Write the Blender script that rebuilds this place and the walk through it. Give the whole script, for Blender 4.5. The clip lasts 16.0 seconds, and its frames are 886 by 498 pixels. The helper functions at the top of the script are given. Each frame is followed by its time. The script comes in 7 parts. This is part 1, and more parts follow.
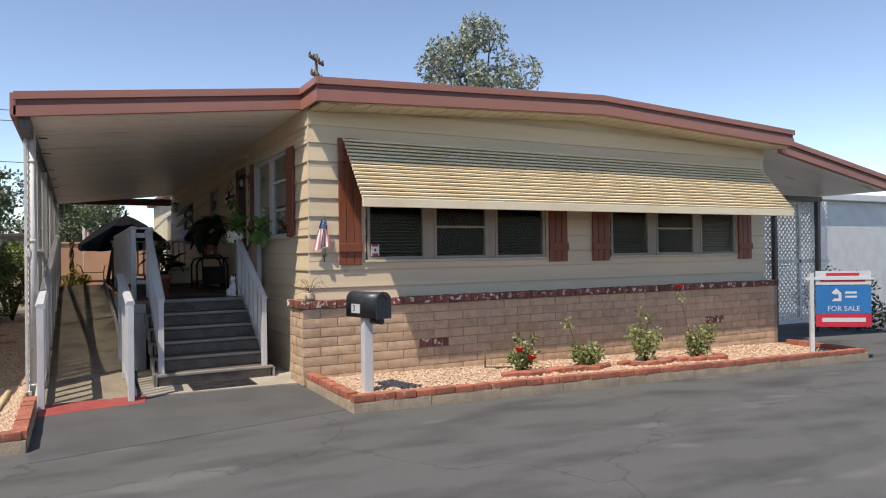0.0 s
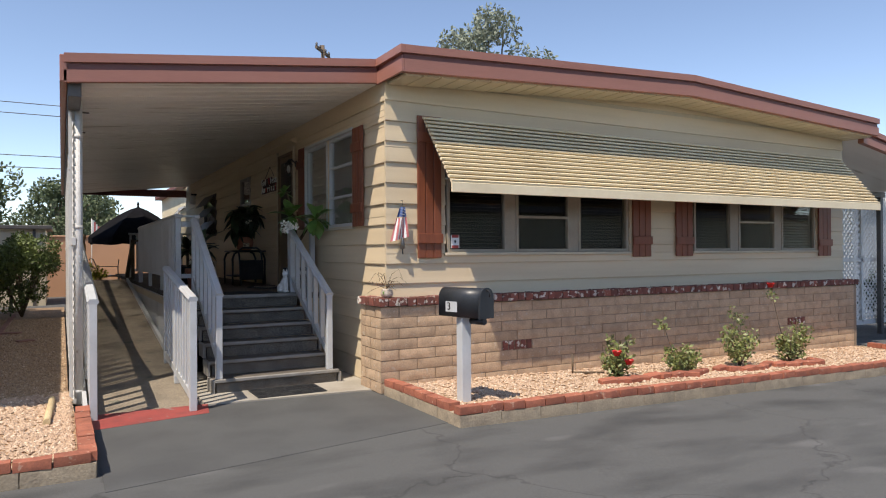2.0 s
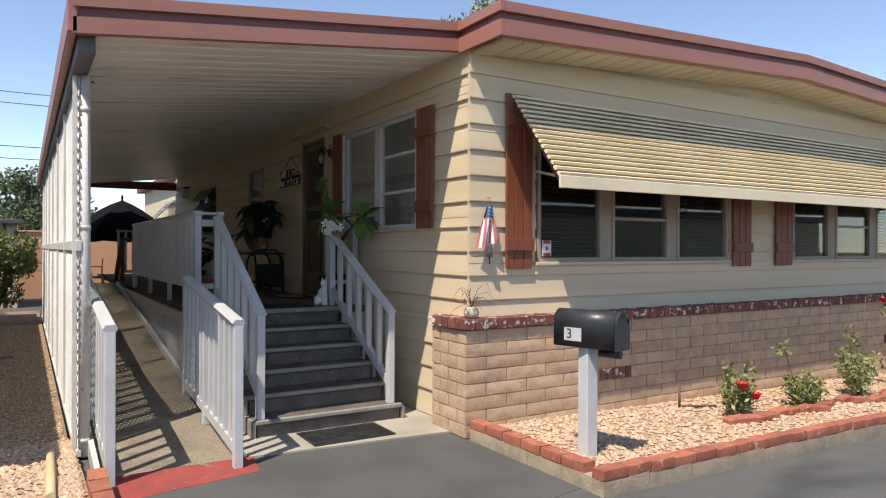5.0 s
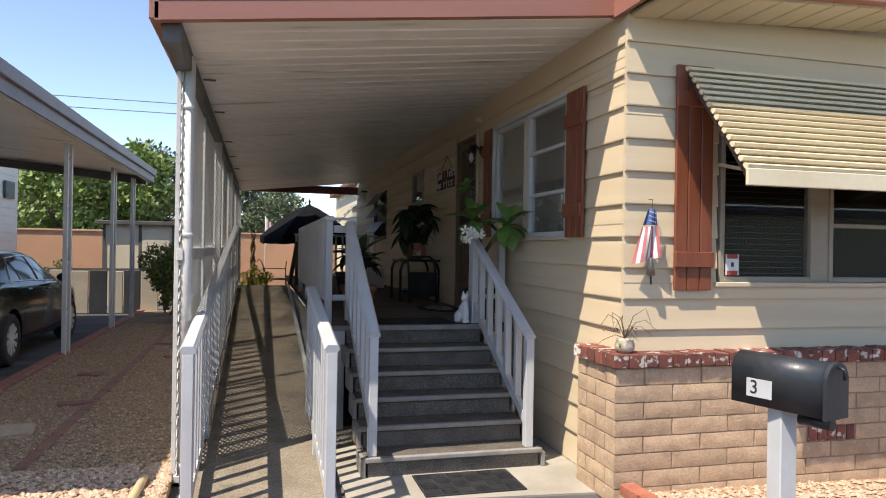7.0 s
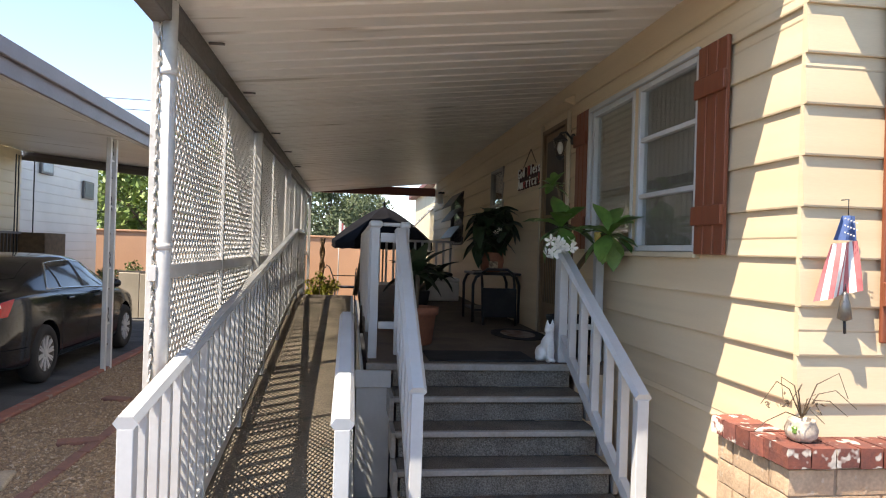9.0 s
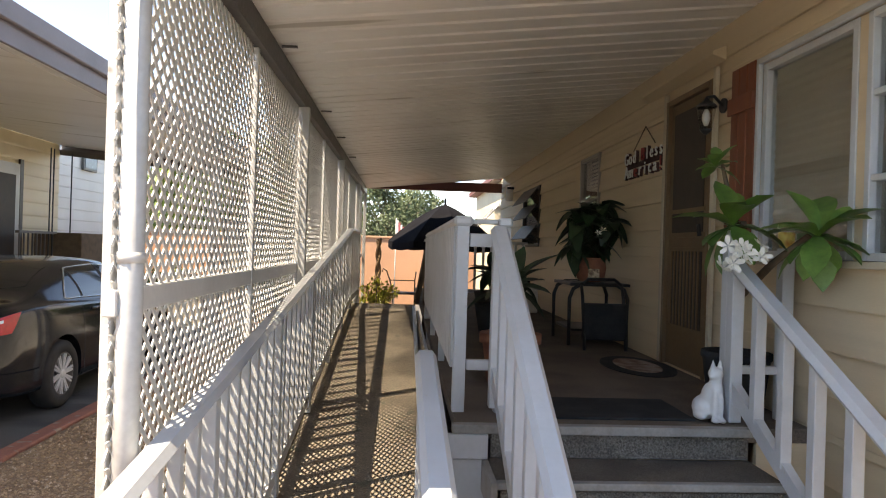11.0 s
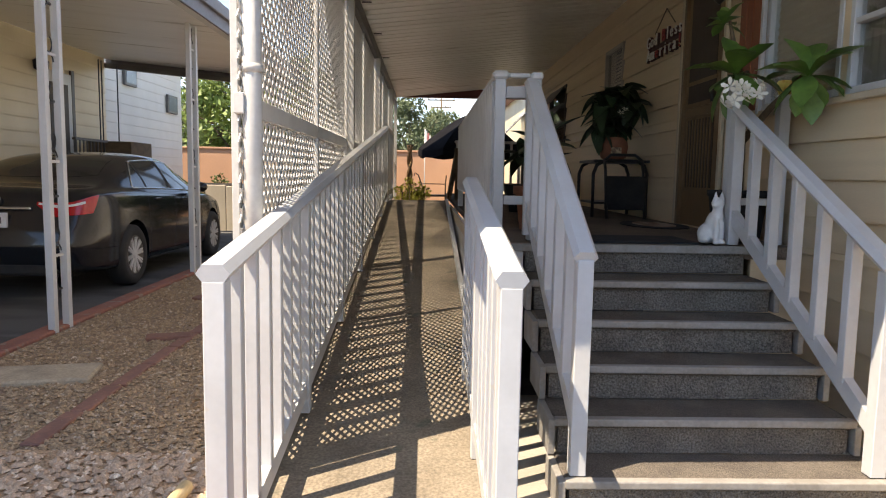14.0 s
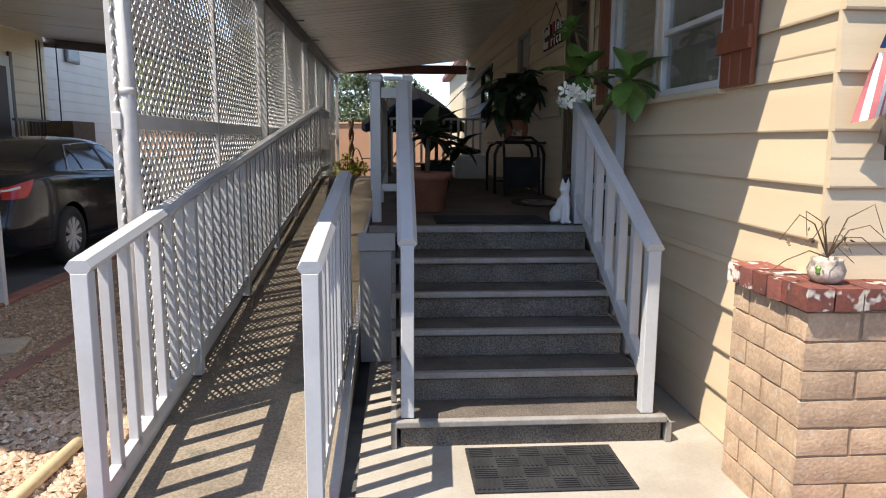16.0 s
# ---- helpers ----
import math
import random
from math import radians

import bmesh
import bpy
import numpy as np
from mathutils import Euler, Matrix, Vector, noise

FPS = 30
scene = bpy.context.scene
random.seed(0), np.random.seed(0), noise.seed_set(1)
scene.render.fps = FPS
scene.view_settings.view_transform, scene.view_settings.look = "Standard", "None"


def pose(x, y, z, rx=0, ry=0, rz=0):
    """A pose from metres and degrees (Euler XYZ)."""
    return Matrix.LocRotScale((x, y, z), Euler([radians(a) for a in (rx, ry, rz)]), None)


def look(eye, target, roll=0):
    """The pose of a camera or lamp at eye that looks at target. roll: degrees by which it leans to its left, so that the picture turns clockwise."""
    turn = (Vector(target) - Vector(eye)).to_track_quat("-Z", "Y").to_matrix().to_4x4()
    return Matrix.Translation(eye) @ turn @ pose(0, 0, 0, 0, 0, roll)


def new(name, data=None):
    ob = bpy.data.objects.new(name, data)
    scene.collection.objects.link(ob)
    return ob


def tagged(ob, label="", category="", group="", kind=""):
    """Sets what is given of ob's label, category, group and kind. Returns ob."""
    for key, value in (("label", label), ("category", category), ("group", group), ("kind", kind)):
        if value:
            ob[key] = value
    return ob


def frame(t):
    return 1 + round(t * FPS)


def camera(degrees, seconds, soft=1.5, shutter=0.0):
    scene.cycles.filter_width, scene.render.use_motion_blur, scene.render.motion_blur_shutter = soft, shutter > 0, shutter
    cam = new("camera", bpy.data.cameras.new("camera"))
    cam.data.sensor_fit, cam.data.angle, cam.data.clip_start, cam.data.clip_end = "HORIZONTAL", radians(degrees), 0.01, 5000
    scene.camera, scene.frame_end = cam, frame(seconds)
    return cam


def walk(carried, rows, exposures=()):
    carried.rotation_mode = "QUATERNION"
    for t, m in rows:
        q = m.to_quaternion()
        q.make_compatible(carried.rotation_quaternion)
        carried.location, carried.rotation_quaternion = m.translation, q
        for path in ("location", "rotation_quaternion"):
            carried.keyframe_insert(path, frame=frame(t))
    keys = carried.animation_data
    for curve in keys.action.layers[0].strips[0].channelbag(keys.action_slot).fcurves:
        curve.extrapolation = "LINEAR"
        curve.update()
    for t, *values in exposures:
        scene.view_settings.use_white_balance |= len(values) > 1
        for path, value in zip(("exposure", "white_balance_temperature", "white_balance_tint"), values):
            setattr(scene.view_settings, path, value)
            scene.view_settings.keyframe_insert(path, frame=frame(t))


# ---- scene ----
cam = camera(65.64, 16.0, soft=1.1)
PATH = [
    (0.0, (0.007, 0.322, 1.452), (0.950, 2.085, 1.464), -0.75),
    (0.5, (-0.070, 0.587, 1.445), (0.879, 2.347, 1.463), -0.68),
    (1.0, (-0.249, 0.861, 1.429), (0.692, 2.626, 1.444), -0.54),
    (1.5, (-0.449, 1.165, 1.427), (0.496, 2.928, 1.437), -0.36),
    (2.0, (-0.519, 1.541, 1.393), (0.452, 3.290, 1.401), -0.32),
    (2.5, (-0.652, 1.948, 1.373), (0.367, 3.668, 1.384), -0.37),
    (3.0, (-0.774, 2.370, 1.370), (0.303, 4.055, 1.389), -0.48),
    (3.6, (-0.880, 2.710, 1.390), (0.244, 4.364, 1.407), -0.40),
    (4.3, (-0.900, 3.000, 1.440), (0.230, 4.650, 1.449), -0.10),
    (4.9, (-0.780, 3.180, 1.490), (0.280, 4.876, 1.490), 0.15),
    (5.5, (-0.582, 3.358, 1.526), (0.350, 5.128, 1.519), 0.33),
    (6.0, (-0.428, 3.601, 1.562), (0.386, 5.428, 1.557), 0.31),
    (6.5, (-0.151, 3.755, 1.558), (0.508, 5.644, 1.553), 0.63),
    (7.0, (0.078, 3.896, 1.572), (0.592, 5.829, 1.572), 0.95),
    (7.5, (0.259, 4.195, 1.593), (0.659, 6.155, 1.593), 1.24),
    (8.0, (0.391, 4.498, 1.606), (0.720, 6.471, 1.612), 1.58),
    (9.2, (0.500, 5.400, 1.670), (0.758, 7.383, 1.672), 1.72),
    (10.5, (0.428, 6.335, 1.711), (0.602, 8.328, 1.710), 1.90),
    (11.0, (0.376, 6.688, 1.688), (0.492, 8.684, 1.686), 1.80),
    (11.5, (0.270, 6.860, 1.606), (0.325, 8.859, 1.608), 1.85),
    (12.0, (0.214, 6.832, 1.481), (0.223, 8.832, 1.487), 1.85),
    (12.5, (0.196, 6.678, 1.376), (0.180, 8.678, 1.366), 1.75),
    (13.0, (0.158, 6.469, 1.263), (0.144, 8.468, 1.212), 1.60),
    (13.5, (0.180, 6.288, 1.222), (0.187, 8.284, 1.094), 1.35),
    (14.0, (0.259, 6.085, 1.259), (0.309, 8.073, 1.046), 1.00),
    (14.5, (0.300, 5.854, 1.276), (0.394, 7.833, 1.005), 0.75),
    (15.0, (0.384, 5.690, 1.313), (0.509, 7.663, 1.014), 0.55),
    (15.5, (0.594, 5.565, 1.352), (0.738, 7.536, 1.044), 0.40),
    (16.0, (0.782, 5.488, 1.425), (0.922, 7.459, 1.116), 0.33),
]
EXPOSURES = [(0.0, 0.80, 7500, 13), (5.5, 1.02, 7500, 12), (8.0, 1.48, 7450, 12), (10.5, 2.2, 8700, 13), (13.0, 2.1, 8900, 14), (14.5, 1.68, 8350, 14), (16.0, 1.44, 7400, 13)]
walk(cam, [(t, look(eye, target, roll)) for t, eye, target, roll in PATH], EXPOSURES)

# ---- light ----
SUN_TO = Vector((-0.50, -0.28, 1.0)).normalized()
sky = bpy.data.worlds.new("sky")
scene.world = sky
sky.use_nodes = True
sn = sky.node_tree.nodes
st = sn.new("ShaderNodeTexSky")
st.sky_type, st.sun_disc = "NISHITA", False
st.sun_elevation = math.asin(SUN_TO.z)
st.sun_rotation = math.atan2(SUN_TO.x, SUN_TO.y) % (2 * math.pi)
st.altitude = 300
st.air_density, st.dust_density, st.ozone_density = 0.7, 0.1, 2.2
sn["Background"].inputs["Strength"].default_value = 0.135
sky.node_tree.links.new(st.outputs[0], sn["Background"].inputs["Color"])
sun = new("sun", bpy.data.lights.new("sun", "SUN"))
sun.data.energy, sun.data.angle, sun.data.color = 2.85, radians(0.3), (1.0, 0.975, 0.935)
sun.matrix_world = look(SUN_TO * 60, (0, 0, 0))


# ---- materials ----
def mat(name, col, col2=None, rough=0.6, scale=6.0, fine=60.0, var=0.12, bump=0.15, depth=0.004, metal=0.0, spec=0.5, rand=0.0,
        stretch=(1, 1, 1), edge=(0.42, 0.62), spots=None, spot_scale=20.0, spot_at=0.64, local=False, coat=0.0):
    """A surface with a large patchy mix of two colours, fine grain, relief and, if asked, a third colour in spots."""
    m = bpy.data.materials.new(name)
    m.use_nodes = True
    nt = m.node_tree
    n, l = nt.nodes, nt.links
    b = n["Principled BSDF"]
    b.inputs["Roughness"].default_value, b.inputs["Metallic"].default_value = rough, metal
    b.inputs["Specular IOR Level"].default_value, b.inputs["Coat Weight"].default_value = spec, coat
    if local:
        src = n.new("ShaderNodeTexCoord").outputs["Object"]
    else:
        src = n.new("ShaderNodeNewGeometry").outputs["Position"]
    mp = n.new("ShaderNodeMapping")
    mp.inputs["Scale"].default_value = stretch
    l.new(src, mp.inputs[0])

    def noise_node(sc, det=4.0):
        t = n.new("ShaderNodeTexNoise")
        t.inputs["Scale"].default_value, t.inputs["Detail"].default_value = sc, det
        l.new(mp.outputs[0], t.inputs["Vector"])
        return t.outputs["Fac"]

    def ramp(fac, lo, hi, a=0.0, b2=1.0):
        r = n.new("ShaderNodeMapRange")
        for k, v in zip(("From Min", "From Max", "To Min", "To Max"), (lo, hi, a, b2)):
            r.inputs[k].default_value = v
        l.new(fac, r.inputs["Value"])
        return r.outputs[0]

    def mix(fac, a, c):
        x = n.new("ShaderNodeMix")
        x.data_type = "RGBA"
        l.new(fac, x.inputs[0])
        for k, v in ((6, a), (7, c)):
            if isinstance(v, tuple):
                x.inputs[k].default_value = (*v, 1)
            else:
                l.new(v, x.inputs[k])
        return x.outputs[2]

    c2 = col2 or tuple(v * 0.75 for v in col)
    out = mix(ramp(noise_node(scale), *edge), col, c2)
    if spots:
        out = mix(ramp(noise_node(spot_scale, 2.0), spot_at, spot_at + 0.05), out, spots)
    fine_n = noise_node(fine, 3.0)
    hs = n.new("ShaderNodeHueSaturation")
    l.new(out, hs.inputs["Color"])
    val = ramp(fine_n, 0.3, 0.7, 1 - var, 1 + var)
    if rand:
        oi = n.new("ShaderNodeObjectInfo")
        mu = n.new("ShaderNodeMath")
        mu.operation = "MULTIPLY"
        l.new(val, mu.inputs[0])
        l.new(ramp(oi.outputs["Random"], 0, 1, 1 - rand, 1 + rand), mu.inputs[1])
        val = mu.outputs[0]
    l.new(val, hs.inputs["Value"])
    l.new(hs.outputs[0], b.inputs["Base Color"])
    l.new(ramp(fine_n, 0.3, 0.7, max(rough - 0.08, 0.02), min(rough + 0.08, 1)), b.inputs["Roughness"])
    if bump:
        bp = n.new("ShaderNodeBump")
        bp.inputs["Strength"].default_value, bp.inputs["Distance"].default_value = bump, depth
        l.new(fine_n, bp.inputs["Height"])
        l.new(bp.outputs[0], b.inputs["Normal"])
    return m


def glass(name, tint=(1, 1, 1), ior=1.5, rough=0.0):
    m = bpy.data.materials.new(name)
    m.use_nodes = True
    n, l = m.node_tree.nodes, m.node_tree.links
    n.remove(n["Principled BSDF"])
    tr, gl, mx, fr = (n.new("ShaderNodeBsdfTransparent"), n.new("ShaderNodeBsdfGlossy"), n.new("ShaderNodeMixShader"), n.new("ShaderNodeLayerWeight"))
    pw, sc = n.new("ShaderNodeMath"), n.new("ShaderNodeMath")
    pw.operation, pw.inputs[1].default_value = "POWER", 4.0
    sc.operation, sc.inputs[1].default_value, sc.inputs[2].default_value = "MULTIPLY_ADD", 0.85, ior * 0.03
    tr.inputs[0].default_value = (*tint, 1)
    gl.inputs["Roughness"].default_value = rough
    fr.inputs[0].default_value = 0.5
    l.new(fr.outputs["Facing"], pw.inputs[0])
    l.new(pw.outputs[0], sc.inputs[0])
    l.new(sc.outputs[0], mx.inputs[0])
    l.new(tr.outputs[0], mx.inputs[1])
    l.new(gl.outputs[0], mx.inputs[2])
    l.new(mx.outputs[0], n["Material Output"].inputs[0])
    return m


def add_cracks(m, scale=0.55, width=0.012, dark=0.45):
    """Thin wandering dark cracks in a ground material."""
    n, l = m.node_tree.nodes, m.node_tree.links
    b = n["Principled BSDF"]
    src = b.inputs["Base Color"].links[0].from_socket
    geo, warp, add, vor, rng, mul = (n.new("ShaderNodeNewGeometry"), n.new("ShaderNodeTexNoise"), n.new("ShaderNodeVectorMath"), n.new("ShaderNodeTexVoronoi"), n.new("ShaderNodeMapRange"), n.new("ShaderNodeMix"))
    warp.inputs["Scale"].default_value, warp.inputs["Detail"].default_value = 1.7, 5.0
    l.new(geo.outputs["Position"], warp.inputs["Vector"])
    add.operation = "ADD"
    l.new(geo.outputs["Position"], add.inputs[0])
    l.new(warp.outputs["Color"], add.inputs[1])
    vor.feature = "DISTANCE_TO_EDGE"
    vor.inputs["Scale"].default_value = scale
    l.new(add.outputs[0], vor.inputs["Vector"])
    for k, v in zip(("From Min", "From Max", "To Min", "To Max"), (0.0, width, dark, 1.0)):
        rng.inputs[k].default_value = v
    l.new(vor.outputs["Distance"], rng.inputs["Value"])
    mul.data_type, mul.blend_type = "RGBA", "MULTIPLY"
    mul.inputs[0].default_value = 1.0
    l.new(src, mul.inputs[6])
    l.new(rng.outputs[0], mul.inputs[7])
    l.new(mul.outputs[2], b.inputs["Base Color"])
    return m


M_ASPHALT = mat("asphalt", (0.098, 0.099, 0.096), (0.054, 0.055, 0.054), rough=0.88, scale=1.3, fine=90, var=0.22, bump=0.6, depth=0.005, edge=(0.46, 0.70), spots=(0.128, 0.127, 0.124), spot_scale=0.9, spot_at=0.62, stretch=(0.7, 1.7, 1))
add_cracks(M_ASPHALT, 0.32, 0.006, 0.66)
M_PATCH = mat("asphalt_patch", (0.090, 0.092, 0.090), (0.072, 0.073, 0.072), rough=0.8, scale=1.5, fine=160, var=0.2, bump=0.4, depth=0.005)
M_CONC = mat("concrete", (0.39, 0.358, 0.305), (0.32, 0.288, 0.235), rough=0.85, scale=2.2, fine=90, var=0.08, bump=0.2, spots=(0.42, 0.25, 0.11), spot_scale=2.6, spot_at=0.70)
M_RAMP = mat("ramp_cement", (0.255, 0.212, 0.158), (0.195, 0.16, 0.118), rough=0.9, scale=3, fine=80, var=0.32, bump=0.6, depth=0.005, spots=(0.16, 0.15, 0.11), spot_scale=5, spot_at=0.66)
M_REDPAINT = mat("red_kerb_paint", (0.33, 0.065, 0.055), (0.25, 0.055, 0.048), rough=0.7, scale=5, fine=60, var=0.15, spots=(0.25, 0.16, 0.14), spot_scale=14, spot_at=0.66)
M_SIDING = mat("beige_siding", (0.69, 0.555, 0.375), (0.64, 0.51, 0.34), rough=0.55, scale=1.4, fine=90, var=0.035, bump=0.06, stretch=(0.3, 0.3, 6), rand=0.025)
M_TRIM = mat("beige_trim", (0.58, 0.50, 0.37), (0.52, 0.44, 0.32), rough=0.5, scale=2, fine=50, var=0.04, bump=0.05)
M_WHITE = mat("white_paint", (0.565, 0.58, 0.585), (0.51, 0.52, 0.52), rough=0.45, scale=2.5, fine=40, var=0.03, bump=0.06, spots=(0.55, 0.53, 0.48), spot_scale=26, spot_at=0.72)
M_LATTICE = mat("white_lattice", (0.70, 0.69, 0.665), (0.63, 0.615, 0.585), rough=0.5, scale=3, fine=50, var=0.04, bump=0.05)
M_ROOFPAN = mat("roof_pan_white", (0.85, 0.83, 0.79), (0.79, 0.765, 0.72), rough=0.4, scale=0.8, fine=30, var=0.03, bump=0.03, spots=(0.50, 0.46, 0.40), spot_scale=1.6, spot_at=0.66, stretch=(0.4, 3, 1))
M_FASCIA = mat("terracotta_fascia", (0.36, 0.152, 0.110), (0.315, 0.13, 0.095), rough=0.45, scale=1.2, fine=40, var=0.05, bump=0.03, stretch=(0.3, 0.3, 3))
# darkened terracotta: recess shade put into the groove colour; also colours other roof edges
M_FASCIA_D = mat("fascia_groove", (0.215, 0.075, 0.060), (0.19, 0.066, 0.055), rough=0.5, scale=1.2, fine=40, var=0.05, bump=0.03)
M_SHUTTER = mat("shutter_brown", (0.235, 0.068, 0.030), (0.20, 0.056, 0.026), rough=0.5, scale=5, fine=70, var=0.10, bump=0.12, stretch=(4, 4, 0.5))
M_AWN = mat("awning_cream", (0.82, 0.69, 0.47), (0.76, 0.63, 0.42), rough=0.4, scale=1.5, fine=30, var=0.03, bump=0.03)
M_SOFFIT = mat("cream_soffit", (0.60, 0.50, 0.34), (0.54, 0.45, 0.30), rough=0.5, scale=1.5, fine=30, var=0.04, bump=0.03)
# brown, taken darker so it holds the shade of the awning gaps
M_AWN_D = mat("brown_and_gap_shade", (0.048, 0.030, 0.022), (0.040, 0.026, 0.019), rough=0.5, scale=2, fine=30, var=0.06, bump=0.03)
M_SLUMP = mat("slump_block", (0.55, 0.385, 0.252), (0.46, 0.32, 0.21), rough=0.9, scale=9, fine=70, var=0.13, bump=0.5, depth=0.006, rand=0.11, spots=(0.53, 0.42, 0.31), spot_scale=22, spot_at=0.63)
M_MORTAR = mat("mortar", (0.36, 0.265, 0.185), (0.30, 0.22, 0.15), rough=0.95, scale=8, fine=90, var=0.15, bump=0.4)
M_USED = mat("used_brick", (0.235, 0.075, 0.052), (0.17, 0.062, 0.05), rough=0.85, scale=16, fine=70, var=0.18, bump=0.5, depth=0.004, rand=0.28, spots=(0.62, 0.56, 0.49), spot_scale=15, spot_at=0.57)
M_REDBRICK = mat("edging_brick", (0.40, 0.135, 0.080), (0.31, 0.105, 0.066), rough=0.85, scale=11, fine=80, var=0.16, bump=0.4, depth=0.004, rand=0.16, spots=(0.47, 0.26, 0.18), spot_scale=20, spot_at=0.66)
M_KERBSTONE = mat("bed_block", (0.40, 0.32, 0.225), (0.31, 0.25, 0.18), rough=0.95, scale=7, fine=70, var=0.18, bump=0.6, depth=0.006, rand=0.10)
M_GRAVEL = mat("pink_gravel", (0.56, 0.40, 0.28), (0.43, 0.295, 0.20), rough=0.9, scale=26, fine=110, var=0.30, bump=0.3, edge=(0.35, 0.65), spots=(0.72, 0.58, 0.44), spot_scale=33, spot_at=0.60)
M_GRAVELBED = mat("gravel_bed", (0.48, 0.31, 0.185), (0.38, 0.24, 0.145), rough=0.95, scale=30, fine=90, var=0.35, bump=0.9, depth=0.015)
M_EARTH = mat("stony_earth", (0.31, 0.205, 0.125), (0.24, 0.155, 0.094), rough=0.95, scale=3, fine=75, var=0.40, bump=0.9, depth=0.012, spots=(0.30, 0.23, 0.17), spot_scale=40, spot_at=0.60)
M_STONES = mat("grey_gravel", (0.44, 0.305, 0.185), (0.28, 0.185, 0.112), rough=0.9, scale=24, fine=90, var=0.35, bump=0.3, edge=(0.35, 0.65), spots=(0.52, 0.40, 0.29), spot_scale=30, spot_at=0.6)
M_GROUND = mat("park_ground", (0.20, 0.16, 0.12), (0.15, 0.12, 0.09), rough=0.95, scale=0.4, fine=9, var=0.2, bump=0.3)
M_CARPET = mat("grey_carpet", (0.175, 0.152, 0.128), (0.135, 0.118, 0.102), rough=0.98, scale=5, fine=190, var=0.45, bump=1.0, depth=0.010, spec=0.1)
M_RISER = mat("ribbed_carpet", (0.215, 0.195, 0.165), (0.17, 0.152, 0.13), rough=0.98, scale=6, fine=120, var=0.5, bump=1.0, depth=0.014, spec=0.1)
M_NOSE = mat("nosing_strip", (0.30, 0.285, 0.262), (0.25, 0.235, 0.21), rough=0.6, scale=8, fine=60, var=0.12, bump=0.15)
M_DECK = mat("deck_carpet", (0.185, 0.15, 0.122), (0.145, 0.118, 0.098), rough=0.95, scale=3, fine=160, var=0.3, bump=0.6, spec=0.1)
M_RUBBER = mat("black_rubber", (0.024, 0.025, 0.027), (0.036, 0.037, 0.038), rough=0.8, spec=0.25, scale=8, fine=90, var=0.2, bump=0.3)
M_BLACK = mat("black_metal", (0.018, 0.018, 0.020), (0.024, 0.024, 0.026), rough=0.38, scale=6, fine=50, var=0.1, bump=0.05)
M_MAILBOX = mat("mailbox_black", (0.026, 0.030, 0.036), (0.036, 0.040, 0.046), rough=0.42, scale=8, fine=60, var=0.12, bump=0.08)
# near-black colour carries the shade of the unlit rooms
M_ROOM_SHADE = mat("room_shade", (0.05, 0.045, 0.04), (0.04, 0.036, 0.033), rough=0.9, scale=2, fine=20, var=0.05, bump=0)
M_GLASS = glass("window_glass", (0.88, 0.90, 0.90), 1.42)
M_BLIND = mat("dark_blind", (0.17, 0.16, 0.148), (0.14, 0.13, 0.12), rough=0.5, scale=3, fine=30, var=0.05, bump=0)
M_BLIND_L = mat("tan_blind", (0.62, 0.53, 0.40), (0.57, 0.485, 0.36), rough=0.6, scale=3, fine=30, var=0.05, bump=0)
M_ALU = mat("grey_alu_frame", (0.40, 0.37, 0.33), (0.34, 0.315, 0.28), rough=0.4, scale=4, fine=40, var=0.05, bump=0.03)
M_PIPE = mat("galvanised_white", (0.60, 0.59, 0.565), (0.53, 0.52, 0.49), rough=0.6, scale=4, fine=50, var=0.05, bump=0.05, spots=(0.38, 0.33, 0.27), spot_scale=12, spot_at=0.72)
M_KERBRED = mat("faded_kerb", (0.31, 0.125, 0.088), (0.25, 0.105, 0.078), rough=0.85, scale=5, fine=60, var=0.18, bump=0.3, spots=(0.27, 0.19, 0.15), spot_scale=9, spot_at=0.6)
M_PAVER = mat("dull_paver", (0.26, 0.125, 0.090), (0.215, 0.105, 0.08), rough=0.9, scale=6, fine=60, var=0.15, bump=0.3)
M_BEAM = mat("dark_grey_beam", (0.115, 0.105, 0.098), (0.09, 0.082, 0.078), rough=0.5, scale=3, fine=40, var=0.08, bump=0.05)


# ---- building helpers ----
def bx(bm, x0, x1, y0, y1, z0, z1):
    v = [bm.verts.new(p) for p in ((x0, y0, z0), (x1, y0, z0), (x1, y1, z0), (x0, y1, z0), (x0, y0, z1), (x1, y0, z1), (x1, y1, z1), (x0, y1, z1))]
    for f in ((3, 2, 1, 0), (4, 5, 6, 7), (0, 1, 5, 4), (1, 2, 6, 5), (2, 3, 7, 6), (3, 0, 4, 7)):
        bm.faces.new([v[i] for i in f])


def bev(bm, w, seg=1):
    bmesh.ops.bevel(bm, geom=list(bm.edges), offset=w, segments=seg, affect="EDGES", profile=0.5)
    return bm


def box(x0, x1, y0, y1, z0, z1, w=0.0, seg=1):
    bm = bmesh.new()
    bx(bm, x0, x1, y0, y1, z0, z1)
    return bev(bm, w, seg) if w else bm


